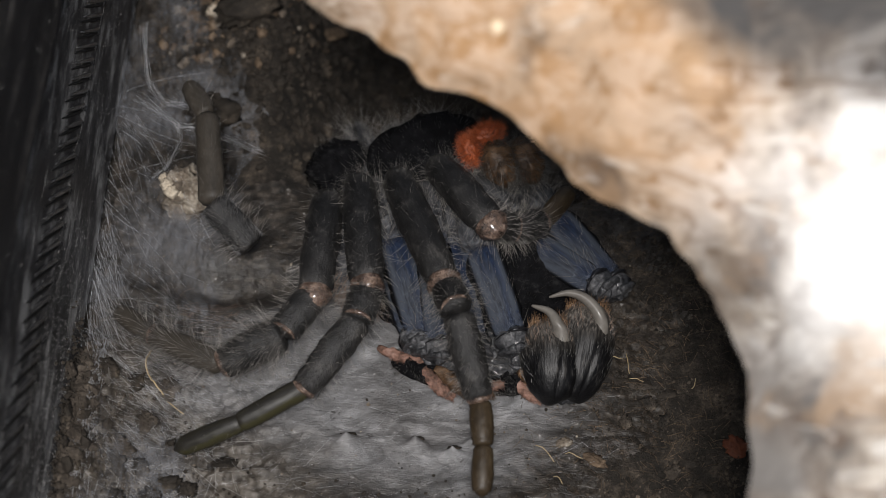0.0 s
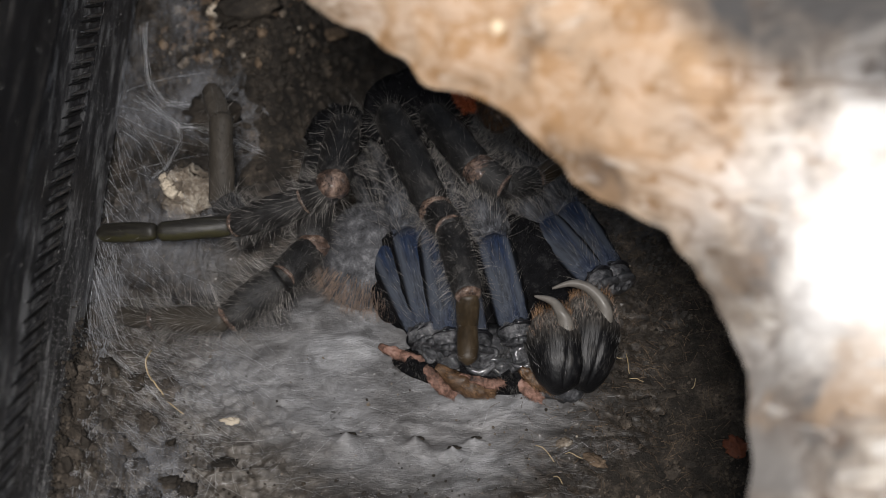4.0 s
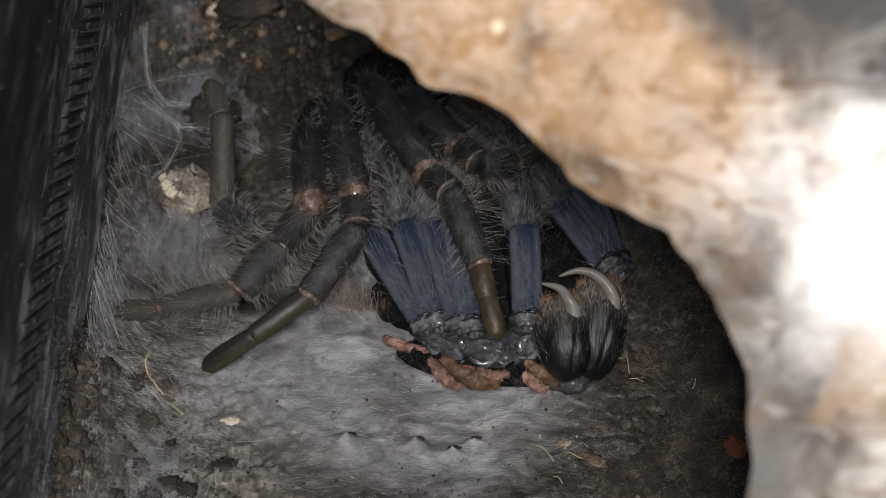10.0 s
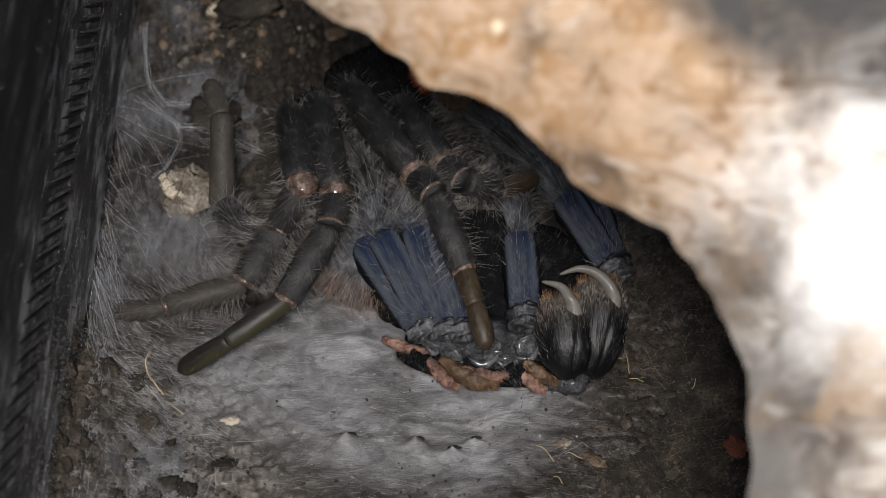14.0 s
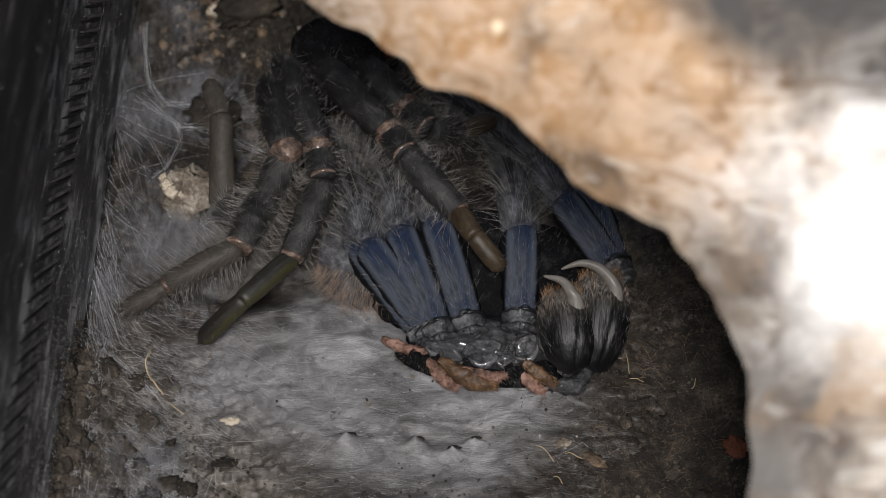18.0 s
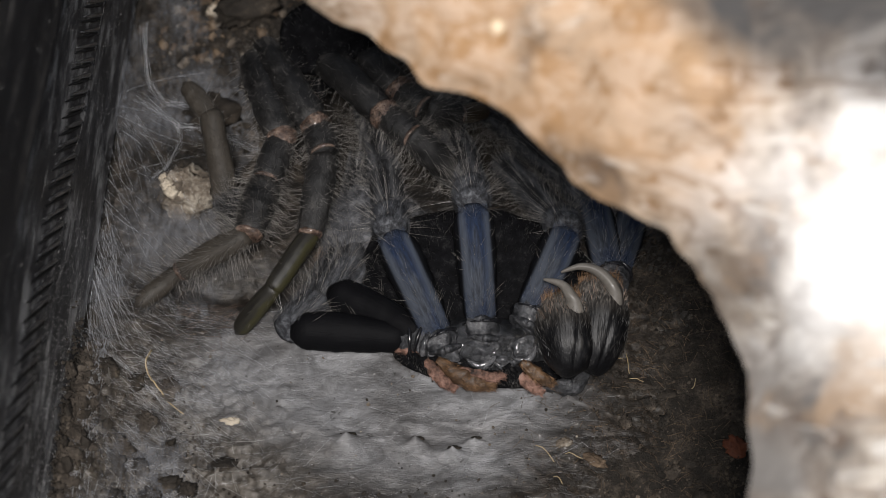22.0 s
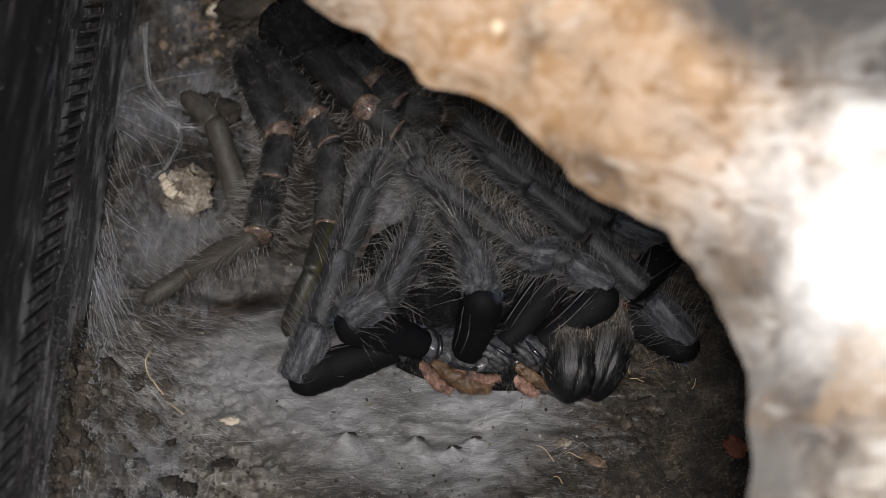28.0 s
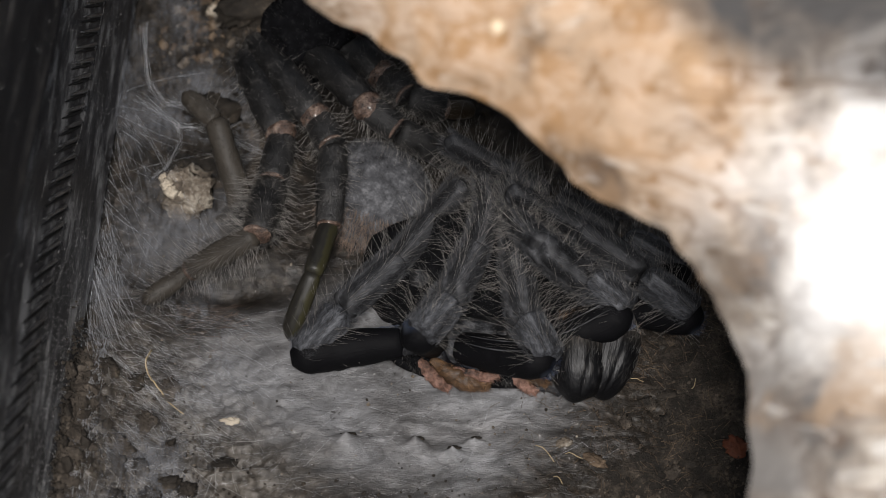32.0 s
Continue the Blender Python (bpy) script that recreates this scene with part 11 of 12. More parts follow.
    move_limb(LEGS['far_first'], [
        (0, (26.0, -5.7, 15.9), (15.5, 1.1, 8.5), (10.8, 6.4, 15.1), (3.6, 12.6, 6.8), (-2.5, 18.2, -2.2), (-6.8, 21.8, -9.8)),
        (0.5, (25.9, -5.6, 15.8), (15.7, 1.7, 8.6), (11.4, 7.2, 5.3), (3.9, 13.6, -1.5), (-2.3, 19.2, -9.4), (-6.6, 22.4, -9.3)),
        (1, (25.9, -5.6, 15.8), (15.9, 2.3, 8.7), (11.7, 7.9, 2.1), (4.2, 14.3, -4.2), (-2.1, 20.0, -11.7), (-6.5, 23.4, -14.9)),
        (1.5, (25.8, -5.5, 15.7), (16.1, 2.8, 8.8), (11.9, 8.5, 2.2), (4.4, 14.9, -4.1), (-1.9, 20.6, -11.6), (-6.3, 24.3, -18.3)),
        (2, (25.7, -5.4, 15.6), (16.3, 3.4, 9.7), (12.1, 9.1, 3.4), (4.6, 15.5, -3.2), (-1.7, 21.2, -10.6), (-6.1, 24.9, -17.3)),
        (2.5, (25.6, -5.3, 15.6), (16.4, 4.0, 11.2), (12.2, 9.6, 5.4), (4.7, 16.0, -1.9), (-1.5, 21.7, -9.0), (-5.8, 25.4, -15.7)),
        (3, (25.6, -5.3, 15.5), (16.6, 4.5, 11.0), (12.4, 10.2, 5.1), (5.0, 16.6, -2.1), (-1.3, 22.3, -9.2), (-5.6, 26.0, -16.0)),
        (3.5, (25.8, -5.1, 15.3), (17.4, 4.5, 8.8), (13.2, 10.2, 2.4), (5.7, 16.6, -4.1), (-0.6, 22.4, -11.5), (-4.9, 26.1, -18.2)),
        (4.5, (26.4, -4.7, 15.1), (18.8, 4.3, 6.6), (14.5, 9.9, 3.3), (7.0, 16.4, -3.4), (0.8, 22.1, -11.3), (-3.5, 25.9, -18.2)),
        (5.5, (26.9, -4.3, 14.8), (20.2, 4.1, 5.5), (15.5, 9.6, 8.7), (8.3, 15.9, 1.0), (2.2, 21.7, -7.6), (-2.0, 25.4, -15.0)),
        (6, (27.1, -4.1, 14.6), (19.8, 4.4, 5.5), (14.9, 9.7, 11.9), (7.8, 16.1, 3.7), (1.7, 21.8, -5.2), (-2.5, 25.5, -12.9)),
        (6.5, (27.3, -4.0, 14.5), (19.3, 4.7, 6.0), (14.6, 10.1, 9.2), (7.4, 16.5, 1.5), (1.3, 22.2, -7.1), (-3.0, 25.9, -14.5)),
        (7, (27.4, -3.8, 14.4), (18.9, 4.9, 6.4), (14.5, 10.6, 3.1), (7.1, 17.0, -3.6), (0.9, 22.8, -11.4), (-3.5, 26.5, -18.3)),
        (7.5, (27.6, -3.6, 14.2), (19.2, 5.4, 6.5), (15.0, 11.2, -0.1), (7.5, 17.7, -6.2), (1.2, 23.5, -13.7), (-3.1, 27.3, -20.4)),
        (8, (27.7, -3.3, 14.0), (19.5, 5.9, 6.4), (15.4, 11.7, -0.2), (7.8, 18.2, -6.3), (1.6, 24.0, -13.8), (-2.8, 27.8, -20.5)),
        (8.5, (27.8, -3.1, 13.8), (19.9, 6.4, 6.3), (15.7, 12.2, -0.2), (8.2, 18.7, -6.4), (1.9, 24.6, -13.9), (-2.4, 28.4, -20.6)),
        (9, (28.0, -2.8, 13.6), (20.2, 6.9, 6.2), (16.0, 12.7, -0.3), (8.5, 19.3, -6.5), (2.3, 25.1, -13.9), (-2.0, 28.9, -20.6)),
        (9.5, (28.1, -2.6, 13.4), (20.6, 7.4, 6.2), (16.4, 13.2, -0.4), (8.9, 19.8, -6.5), (2.6, 25.6, -14.0), (-1.7, 29.5, -20.6)),
        (10, (28.2, -2.4, 13.3), (20.9, 7.9, 6.1), (16.7, 13.8, -0.4), (9.2, 20.3, -6.5), (3.0, 26.2, -14.0), (-1.3, 30.0, -20.7)),
        (10.5, (28.2, -2.3, 13.2), (21.0, 8.1, 6.8), (16.8, 13.9, 0.5), (9.3, 20.5, -6.1), (3.1, 26.4, -13.4), (-1.2, 30.2, -20.1)),
        (11, (28.2, -2.2, 13.1), (21.0, 8.3, 8.1), (16.9, 14.0, 2.1), (9.5, 20.7, -5.2), (3.3, 26.5, -12.4), (-1.0, 30.3, -19.1)),
        (11.5, (28.2, -2.1, 13.1), (21.1, 8.5, 8.6), (17.0, 14.2, 2.9), (9.6, 20.8, -4.9), (3.4, 26.7, -11.9), (-0.9, 30.5, -18.6)),
        (12, (28.2, -2.0, 13.0), (21.3, 8.7, 8.5), (17.1, 14.4, 2.7), (9.7, 21.1, -5.0), (3.6, 26.9, -12.1), (-0.7, 30.7, -18.8)),
        (12.5, (28.3, -1.9, 12.9), (21.4, 8.9, 8.3), (17.3, 14.6, 2.5), (9.9, 21.3, -5.2), (3.7, 27.1, -12.3), (-0.6, 31.0, -19.0)),
        (13, (28.3, -1.9, 12.9), (21.5, 9.1, 8.2), (17.4, 14.9, 2.4), (10.0, 21.5, -5.3), (3.8, 27.3, -12.4), (-0.4, 31.2, -19.1)),
        (13.5, (28.3, -1.9, 12.9), (21.5, 9.1, 8.1), (17.4, 14.9, 2.4), (10.0, 21.5, -5.4), (3.8, 27.3, -12.5), (-0.5, 31.2, -19.2)),
        (14, (28.4, -2.0, 13.0), (21.5, 9.1, 8.1), (17.3, 14.9, 2.4), (10.0, 21.5, -5.4), (3.8, 27.3, -12.5), (-0.5, 31.2, -19.2)),
        (14.5, (28.5, -2.1, 13.1), (21.5, 9.1, 8.1), (17.3, 14.9, 2.4), (9.9, 21.5, -5.4), (3.8, 27.3, -12.5), (-0.5, 31.2, -19.2)),
        (15.5, (28.7, -2.2, 13.2), (21.4, 9.1, 8.1), (17.2, 14.9, 2.4), (9.9, 21.5, -5.4), (3.7, 27.3, -12.5), (-0.6, 31.2, -19.2)),
        (16.5, (28.8, -2.4, 13.5), (21.3, 9.1, 8.4), (17.2, 14.8, 2.6), (9.8, 21.5, -5.1), (3.6, 27.3, -12.2), (-0.7, 31.2, -18.9)),
        (17, (28.0, -3.7, 13.9), (20.3, 7.8, 8.7), (16.1, 13.6, 2.9), (8.7, 20.2, -4.8), (2.5, 26.0, -11.9), (-1.8, 29.8, -18.6)),
        (17.5, (28.6, -2.8, 13.8), (20.7, 8.9, 8.4), (16.5, 14.7, 2.7), (9.1, 21.3, -5.0), (2.9, 27.1, -12.1), (-1.4, 31.0, -18.8)),
        (18, (29.0, -2.8, 13.6), (20.8, 9.1, 8.1), (16.6, 14.9, 2.3), (9.2, 21.5, -5.4), (3.0, 27.3, -12.5), (-1.3, 31.2, -19.2)),
        (18.5, (28.9, -2.5, 13.8), (20.8, 9.4, 8.3), (16.6, 15.1, 2.5), (9.2, 21.8, -5.2), (3.0, 27.6, -12.3), (-1.3, 31.5, -19.0)),
        (19, (27.5, -4.2, 14.1), (19.6, 7.7, 8.7), (15.4, 13.4, 2.9), (8.0, 20.0, -4.8), (1.8, 25.8, -11.9), (-2.5, 29.6, -18.6)),
        (19.5, (27.9, -3.0, 14.0), (20.1, 8.9, 8.5), (15.9, 14.7, 2.7), (8.5, 21.3, -5.0), (2.3, 27.1, -12.1), (-2.0, 31.0, -18.8)),
        (20, (28.0, -2.8, 13.9), (20.3, 9.1, 8.5), (16.2, 14.8, 2.7), (8.8, 21.5, -5.0), (2.6, 27.3, -12.1), (-1.7, 31.2, -18.8)),
        (20.5, (26.9, -4.1, 14.1), (20.2, 7.4, 8.9), (16.0, 13.1, 2.8), (8.6, 19.7, -4.9), (2.4, 25.5, -11.8), (-1.9, 29.3, -18.5)),
        (21, (28.0, -2.8, 14.0), (22.2, 8.4, 8.1), (18.2, 14.2, 1.1), (10.8, 20.8, -6.5), (4.6, 26.7, -13.4), (0.3, 30.5, -20.1)),
        (21.5, (28.3, -3.3, 14.0), (24.5, 7.9, 6.4), (20.5, 13.8, -1.2), (13.1, 20.5, -8.8), (7.0, 26.3, -15.7), (2.7, 30.2, -22.4)),
        (22, (28.6, -3.8, 14.3), (26.8, 7.5, 5.3), (22.8, 13.3, -2.3), (15.5, 20.0, -10.2), (9.3, 25.9, -17.1), (5.1, 29.8, -23.8)),
        (22.5, (28.3, -3.9, 14.5), (27.9, 6.9, 4.9), (24.0, 12.8, -2.8), (16.7, 19.5, -10.9), (10.5, 25.4, -18.1), (6.3, 28.9, -21.4)),
        (23, (28.1, -4.0, 14.6), (29.1, 6.4, 4.4), (25.1, 12.2, -2.8), (17.8, 18.9, -10.3), (11.6, 24.5, -14.6), (7.3, 27.7, -14.3)),
        (23.5, (28.9, -4.4, 14.8), (33.5, 4.1, 4.4), (28.1, 9.7, 0.8), (19.4, 14.4, -3.0), (11.1, 19.7, -3.5), (5.4, 23.5, -6.2)),
        (24, (29.8, -4.8, 15.3), (37.9, 1.9, 5.1), (30.6, 7.1, 7.1), (20.5, 10.0, 9.3), (10.6, 15.1, 7.5), (3.7, 19.4, 2.1)),
        (24.5, (29.5, -5.7, 15.9), (38.7, -0.1, 6.2), (30.8, 5.4, 10.1), (19.6, 8.4, 14.3), (9.4, 14.4, 12.2), (2.6, 19.1, 7.7)),
        (25, (29.1, -6.7, 16.8), (39.3, -2.1, 8.3), (31.2, 3.9, 10.9), (19.2, 7.0, 13.2), (8.4, 13.8, 12.8), (1.6, 19.0, 8.9)),
        (25.5, (29.7, -8.6, 17.8), (42.6, -5.0, 10.8), (34.3, 1.1, 12.0), (22.2, 6.0, 12.5), (11.4, 14.3, 12.5), (5.4, 20.0, 8.8)),
        (26.5, (29.8, -9.0, 18.5), (42.1, -6.3, 11.4), (33.5, -0.5, 11.7), (22.0, 5.5, 11.7), (11.2, 13.5, 11.7), (4.6, 19.2, 9.1)),
        (27.5, (29.9, -9.5, 18.9), (41.2, -7.4, 15.0), (32.2, -2.0, 15.0), (21.5, 5.0, 15.0), (10.8, 12.6, 15.0), (3.7, 18.2, 12.7)),
        (28, (29.8, -10.4, 19.5), (42.1, -17.1, 22.8), (33.9, -7.7, 22.8), (23.8, 2.0, 22.8), (13.8, 10.5, 22.8), (7.3, 15.4, 19.4)),
        (28.5, (29.5, -10.9, 19.4), (41.5, -19.6, 22.9), (33.9, -9.4, 22.9), (24.2, 1.0, 23.6), (14.7, 9.5, 23.4), (7.3, 14.9, 19.8)),
        (29, (29.9, -8.6, 18.7), (41.8, -4.0, 16.2), (31.8, 1.8, 16.2), (20.9, 6.9, 17.5), (11.0, 14.6, 17.1), (5.7, 21.4, 13.6)),
        (29.5, (29.9, -9.0, 18.6), (42.8, -5.9, 18.0), (32.6, 0.9, 17.5), (21.3, 6.4, 18.2), (11.2, 13.6, 18.2), (5.5, 19.6, 15.1)),
        (30, (29.9, -10.0, 18.9), (37.9, -11.1, 27.1), (30.3, -3.8, 26.1), (18.9, 2.0, 25.4), (6.2, 5.7, 25.5), (-2.3, 10.5, 23.6)),
        (30.5, (29.9, -9.5, 19.0), (37.3, -12.0, 30.9), (29.1, -4.7, 30.4), (18.3, 1.0, 27.6), (6.2, 6.6, 26.8), (-1.3, 11.4, 24.8)),
        (31, (30.1, -10.0, 19.4), (38.9, -14.4, 29.9), (30.3, -6.6, 29.9), (20.7, -0.4, 26.4), (10.0, 4.8, 24.9), (1.5, 8.7, 21.7)),
        (31.5, (30.1, -11.4, 19.8), (40.6, -18.6, 28.6), (33.2, -10.3, 28.6), (22.1, -2.7, 25.9), (11.0, 2.9, 23.0), (4.4, 5.8, 20.8)),
        (32, (30.1, -10.0, 19.2), (42.0, -11.3, 27.4), (32.2, -3.8, 27.4), (23.4, 2.8, 22.0), (17.2, 6.8, 13.3), (11.1, 9.7, 19.0)),
    ], 'far_first')
    move_limb(LEGS['far_second'], [
        (0, (28.5, -4.8, 13.9), (19.9, 5.1, 10.0), (15.9, 10.3, 1.4), (8.4, 15.7, -4.6), (2.2, 20.9, -12.3), (-2.1, 24.7, -19.6)),
        (0.5, (28.5, -4.7, 13.8), (20.2, 5.3, 9.8), (16.2, 10.5, 1.2), (8.7, 15.9, -4.7), (2.5, 21.2, -12.4), (-1.8, 24.9, -19.7)),
        (1, (28.6, -4.5, 13.7), (20.4, 5.5, 9.7), (16.5, 10.8, 1.0), (9.0, 16.2, -4.9), (2.8, 21.4, -12.6), (-1.5, 25.2, -19.9)),
        (1.5, (28.7, -4.4, 13.6), (20.7, 5.7, 9.5), (16.7, 11.0, 0.9), (9.2, 16.4, -5.0), (3.0, 21.6, -12.7), (-1.3, 25.4, -20.0)),
        (2, (28.8, -4.2, 13.5), (21.0, 5.9, 9.3), (17.0, 11.2, 0.7), (9.5, 16.6, -5.2), (3.3, 21.9, -12.9), (-1.0, 25.7, -20.2)),
        (2.5, (28.9, -4.1, 13.4), (21.2, 6.1, 9.2), (17.2, 11.4, 0.5), (9.8, 16.9, -5.4), (3.6, 22.1, -13.0), (-0.7, 25.9, -20.4)),
        (3, (28.9, -4.0, 13.2), (21.5, 6.4, 8.3), (17.6, 11.7, -0.3), (10.0, 17.1, -6.2), (3.9, 22.4, -13.8), (-0.4, 25.9, -17.4)),
        (3.5, (29.0, -3.8, 13.1), (21.9, 6.6, 6.7), (17.9, 12.0, -1.9), (10.4, 17.5, -7.7), (4.1, 22.7, -15.3), (-0.2, 25.6, -11.3)),
        (4.5, (29.2, -3.5, 12.9), (22.5, 7.1, 5.7), (18.5, 12.5, -2.9), (10.9, 18.0, -8.6), (4.7, 23.3, -16.2), (0.4, 25.9, -8.4)),
        (5.5, (29.3, -3.3, 12.7), (23.0, 7.5, 5.4), (19.0, 12.9, -3.2), (11.5, 18.4, -8.9), (5.2, 23.8, -16.5), (0.9, 26.3, -8.7)),
        (6, (29.4, -3.1, 12.6), (23.3, 7.7, 5.2), (19.3, 13.1, -3.4), (11.7, 18.7, -9.1), (5.5, 24.0, -16.7), (1.2, 26.6, -8.9)),
        (6.5, (29.5, -3.0, 12.5), (23.5, 7.9, 5.1), (19.6, 13.4, -3.5), (12.0, 18.9, -9.2), (5.8, 24.2, -16.8), (1.4, 26.8, -9.0)),
        (7, (29.6, -2.9, 12.4), (23.8, 8.2, 5.5), (19.8, 13.6, -3.0), (12.2, 19.1, -8.8), (6.1, 24.4, -16.4), (1.7, 27.3, -12.3)),
        (7.5, (29.6, -2.6, 12.2), (23.8, 8.6, 6.6), (19.9, 14.0, -2.0), (12.4, 19.6, -7.8), (6.2, 24.9, -15.4), (1.9, 28.5, -18.9)),
        (8, (29.6, -2.4, 12.0), (24.0, 9.1, 6.8), (20.0, 14.5, -1.7), (12.5, 20.1, -7.5), (6.4, 25.4, -15.2), (2.1, 29.3, -22.4)),
        (8.5, (29.6, -2.1, 11.8), (24.2, 9.6, 6.4), (20.2, 15.1, -2.1), (12.7, 20.6, -7.9), (6.6, 26.0, -15.5), (2.3, 29.9, -22.8)),
        (9, (29.7, -1.9, 11.6), (24.4, 10.1, 6.0), (20.4, 15.6, -2.5), (12.9, 21.2, -8.3), (6.8, 26.6, -15.9), (2.5, 30.5, -23.1)),
        (9.5, (29.7, -1.6, 11.4), (24.6, 10.7, 5.6), (20.6, 16.1, -2.9), (13.1, 21.7, -8.6), (7.0, 27.1, -16.2), (2.7, 31.1, -23.5)),
        (10, (29.7, -1.4, 11.3), (24.8, 11.2, 5.3), (20.8, 16.7, -3.2), (13.3, 22.3, -8.9), (7.1, 27.7, -16.5), (2.9, 31.6, -23.7)),
        (10.5, (29.7, -1.4, 11.3), (24.8, 11.2, 5.2), (20.9, 16.7, -3.3), (13.3, 22.2, -9.0), (7.2, 27.7, -16.5), (2.9, 31.6, -23.8)),
        (11, (29.7, -1.5, 11.3), (24.8, 11.1, 5.3), (20.9, 16.6, -3.2), (13.4, 22.2, -8.9), (7.2, 27.6, -16.5), (2.9, 31.6, -23.8)),
        (11.5, (29.7, -1.6, 11.4), (24.9, 11.1, 5.3), (20.9, 16.6, -3.2), (13.4, 22.2, -8.9), (7.2, 27.6, -16.5), (3.0, 31.5, -23.8)),
        (12, (29.8, -1.6, 11.4), (24.9, 11.1, 5.3), (21.0, 16.6, -3.2), (13.4, 22.1, -8.9), (7.3, 27.6, -16.5), (3.0, 31.5, -23.7)),
        (12.5, (29.8, -1.7, 11.5), (24.9, 11.0, 5.3), (21.0, 16.5, -3.2), (13.5, 22.1, -8.9), (7.3, 27.5, -16.5), (3.0, 31.5, -23.7)),
        (13, (29.8, -1.8, 11.5), (25.0, 11.0, 5.4), (21.0, 16.5, -3.1), (13.5, 22.1, -8.9), (7.3, 27.5, -16.4), (3.1, 31.4, -23.7)),
        (13.5, (29.8, -1.8, 11.6), (25.0, 11.0, 5.4), (21.1, 16.5, -3.1), (13.5, 22.0, -8.8), (7.4, 27.4, -16.4), (3.1, 31.4, -23.7)),
        (14, (29.8, -1.9, 11.6), (25.0, 10.9, 5.4), (21.1, 16.4, -3.1), (13.6, 22.0, -8.8), (7.4, 27.4, -16.4), (3.2, 31.4, -23.7)),
        (14.5, (29.8, -1.9, 11.7), (25.0, 10.9, 5.5), (21.1, 16.4, -3.1), (13.6, 22.0, -8.8), (7.4, 27.4, -16.4), (3.2, 31.3, -23.6)),
        (15.5, (29.9, -2.1, 11.8), (25.1, 10.8, 5.5), (21.2, 16.3, -3.0), (13.7, 21.9, -8.8), (7.5, 27.3, -16.3), (3.3, 31.3, -23.6)),
        (16.5, (29.9, -2.2, 11.8), (25.2, 10.8, 5.5), (21.2, 16.3, -3.0), (13.7, 21.8, -8.7), (7.6, 27.2, -16.3), (3.3, 31.2, -23.6)),
        (17, (29.9, -2.2, 11.9), (25.2, 10.7, 5.6), (21.3, 16.2, -3.0), (13.8, 21.8, -8.7), (7.6, 27.2, -16.3), (3.4, 31.1, -23.6)),
        (17.5, (29.9, -2.3, 12.0), (25.2, 10.7, 5.6), (21.3, 16.2, -2.9), (13.8, 21.8, -8.7), (7.6, 27.2, -16.3), (3.4, 31.1, -23.5)),
        (18, (29.9, -2.4, 11.9), (25.3, 10.7, 5.6), (21.3, 16.2, -3.0), (13.8, 21.7, -8.7), (7.7, 27.1, -16.3), (3.4, 31.1, -23.6)),
        (18.5, (30.0, -2.1, 12.2), (25.8, 11.0, 5.7), (21.9, 16.5, -2.8), (14.4, 22.1, -8.5), (8.2, 27.5, -16.2), (4.0, 31.4, -23.4)),
        (19, (28.8, -3.8, 12.6), (25.0, 9.4, 6.1), (21.1, 14.8, -2.5), (13.6, 20.3, -8.3), (7.5, 25.7, -15.9), (3.2, 29.6, -23.2)),
        (19.5, (29.3, -2.6, 12.4), (26.0, 10.6, 5.9), (22.1, 16.1, -2.7), (14.6, 21.7, -8.5), (8.5, 27.1, -16.1), (4.3, 31.0, -23.4)),
        (20, (29.5, -2.5, 12.5), (26.7, 10.8, 5.9), (22.8, 16.3, -2.7), (15.4, 21.9, -8.5), (9.3, 27.3, -16.1), (5.0, 31.3, -23.4)),
        (20.5, (28.4, -4.2, 12.9), (26.1, 9.2, 6.3), (22.2, 14.6, -2.3), (14.7, 20.1, -7.9), (8.6, 25.5, -15.6), (4.4, 29.4, -22.9)),
        (21, (29.5, -3.3, 13.0), (27.8, 10.2, 5.7), (23.9, 15.6, -3.0), (16.4, 21.2, -8.4), (10.4, 26.6, -16.1), (6.1, 30.2, -19.6)),
        (21.5, (29.8, -3.6, 12.9), (30.7, 7.7, 4.0), (26.9, 13.1, -4.8), (19.5, 18.7, -10.3), (13.4, 24.0, -18.0), (9.0, 26.9, -14.1)),
        (22, (30.0, -3.8, 13.1), (33.6, 5.2, 2.8), (29.9, 10.6, -6.0), (22.5, 16.1, -11.8), (16.3, 21.1, -15.7), (11.8, 24.1, -12.1)),
        (22.5, (30.2, -3.8, 13.1), (35.4, 4.7, 2.6), (31.7, 10.0, -6.1), (24.4, 15.6, -12.0), (17.7, 20.1, -8.2), (13.7, 23.6, -12.7)),
        (23, (30.5, -3.8, 13.2), (37.1, 4.2, 3.0), (33.5, 9.5, -5.1), (26.0, 14.9, -9.7), (19.4, 19.4, -5.6), (15.6, 23.2, -13.6)),
        (23.5, (30.7, -4.3, 13.5), (37.8, 3.4, 3.5), (31.8, 9.9, -1.4), (22.9, 15.1, -2.9), (15.7, 20.7, -5.0), (10.8, 24.4, -12.1)),
        (24, (30.9, -4.8, 14.0), (38.5, 2.6, 4.3), (29.9, 10.2, 4.2), (19.8, 15.3, 4.5), (11.8, 21.5, 1.8), (5.8, 25.1, -4.5)),
        (24.5, (30.8, -5.8, 14.6), (39.3, 1.8, 5.7), (29.7, 8.1, 7.7), (19.1, 13.7, 7.8), (10.4, 19.9, 9.0), (4.3, 23.8, 3.1)),
        (25, (30.7, -6.7, 15.4), (40.1, 0.9, 7.4), (29.8, 6.1, 8.9), (18.5, 12.4, 8.9), (9.2, 18.7, 11.0), (3.0, 22.9, 5.5)),
        (25.5, (30.7, -7.7, 16.0), (40.9, 0.1, 8.9), (29.9, 4.1, 9.3), (18.0, 11.0, 9.3), (8.0, 17.7, 10.0), (1.6, 22.3, 4.9)),
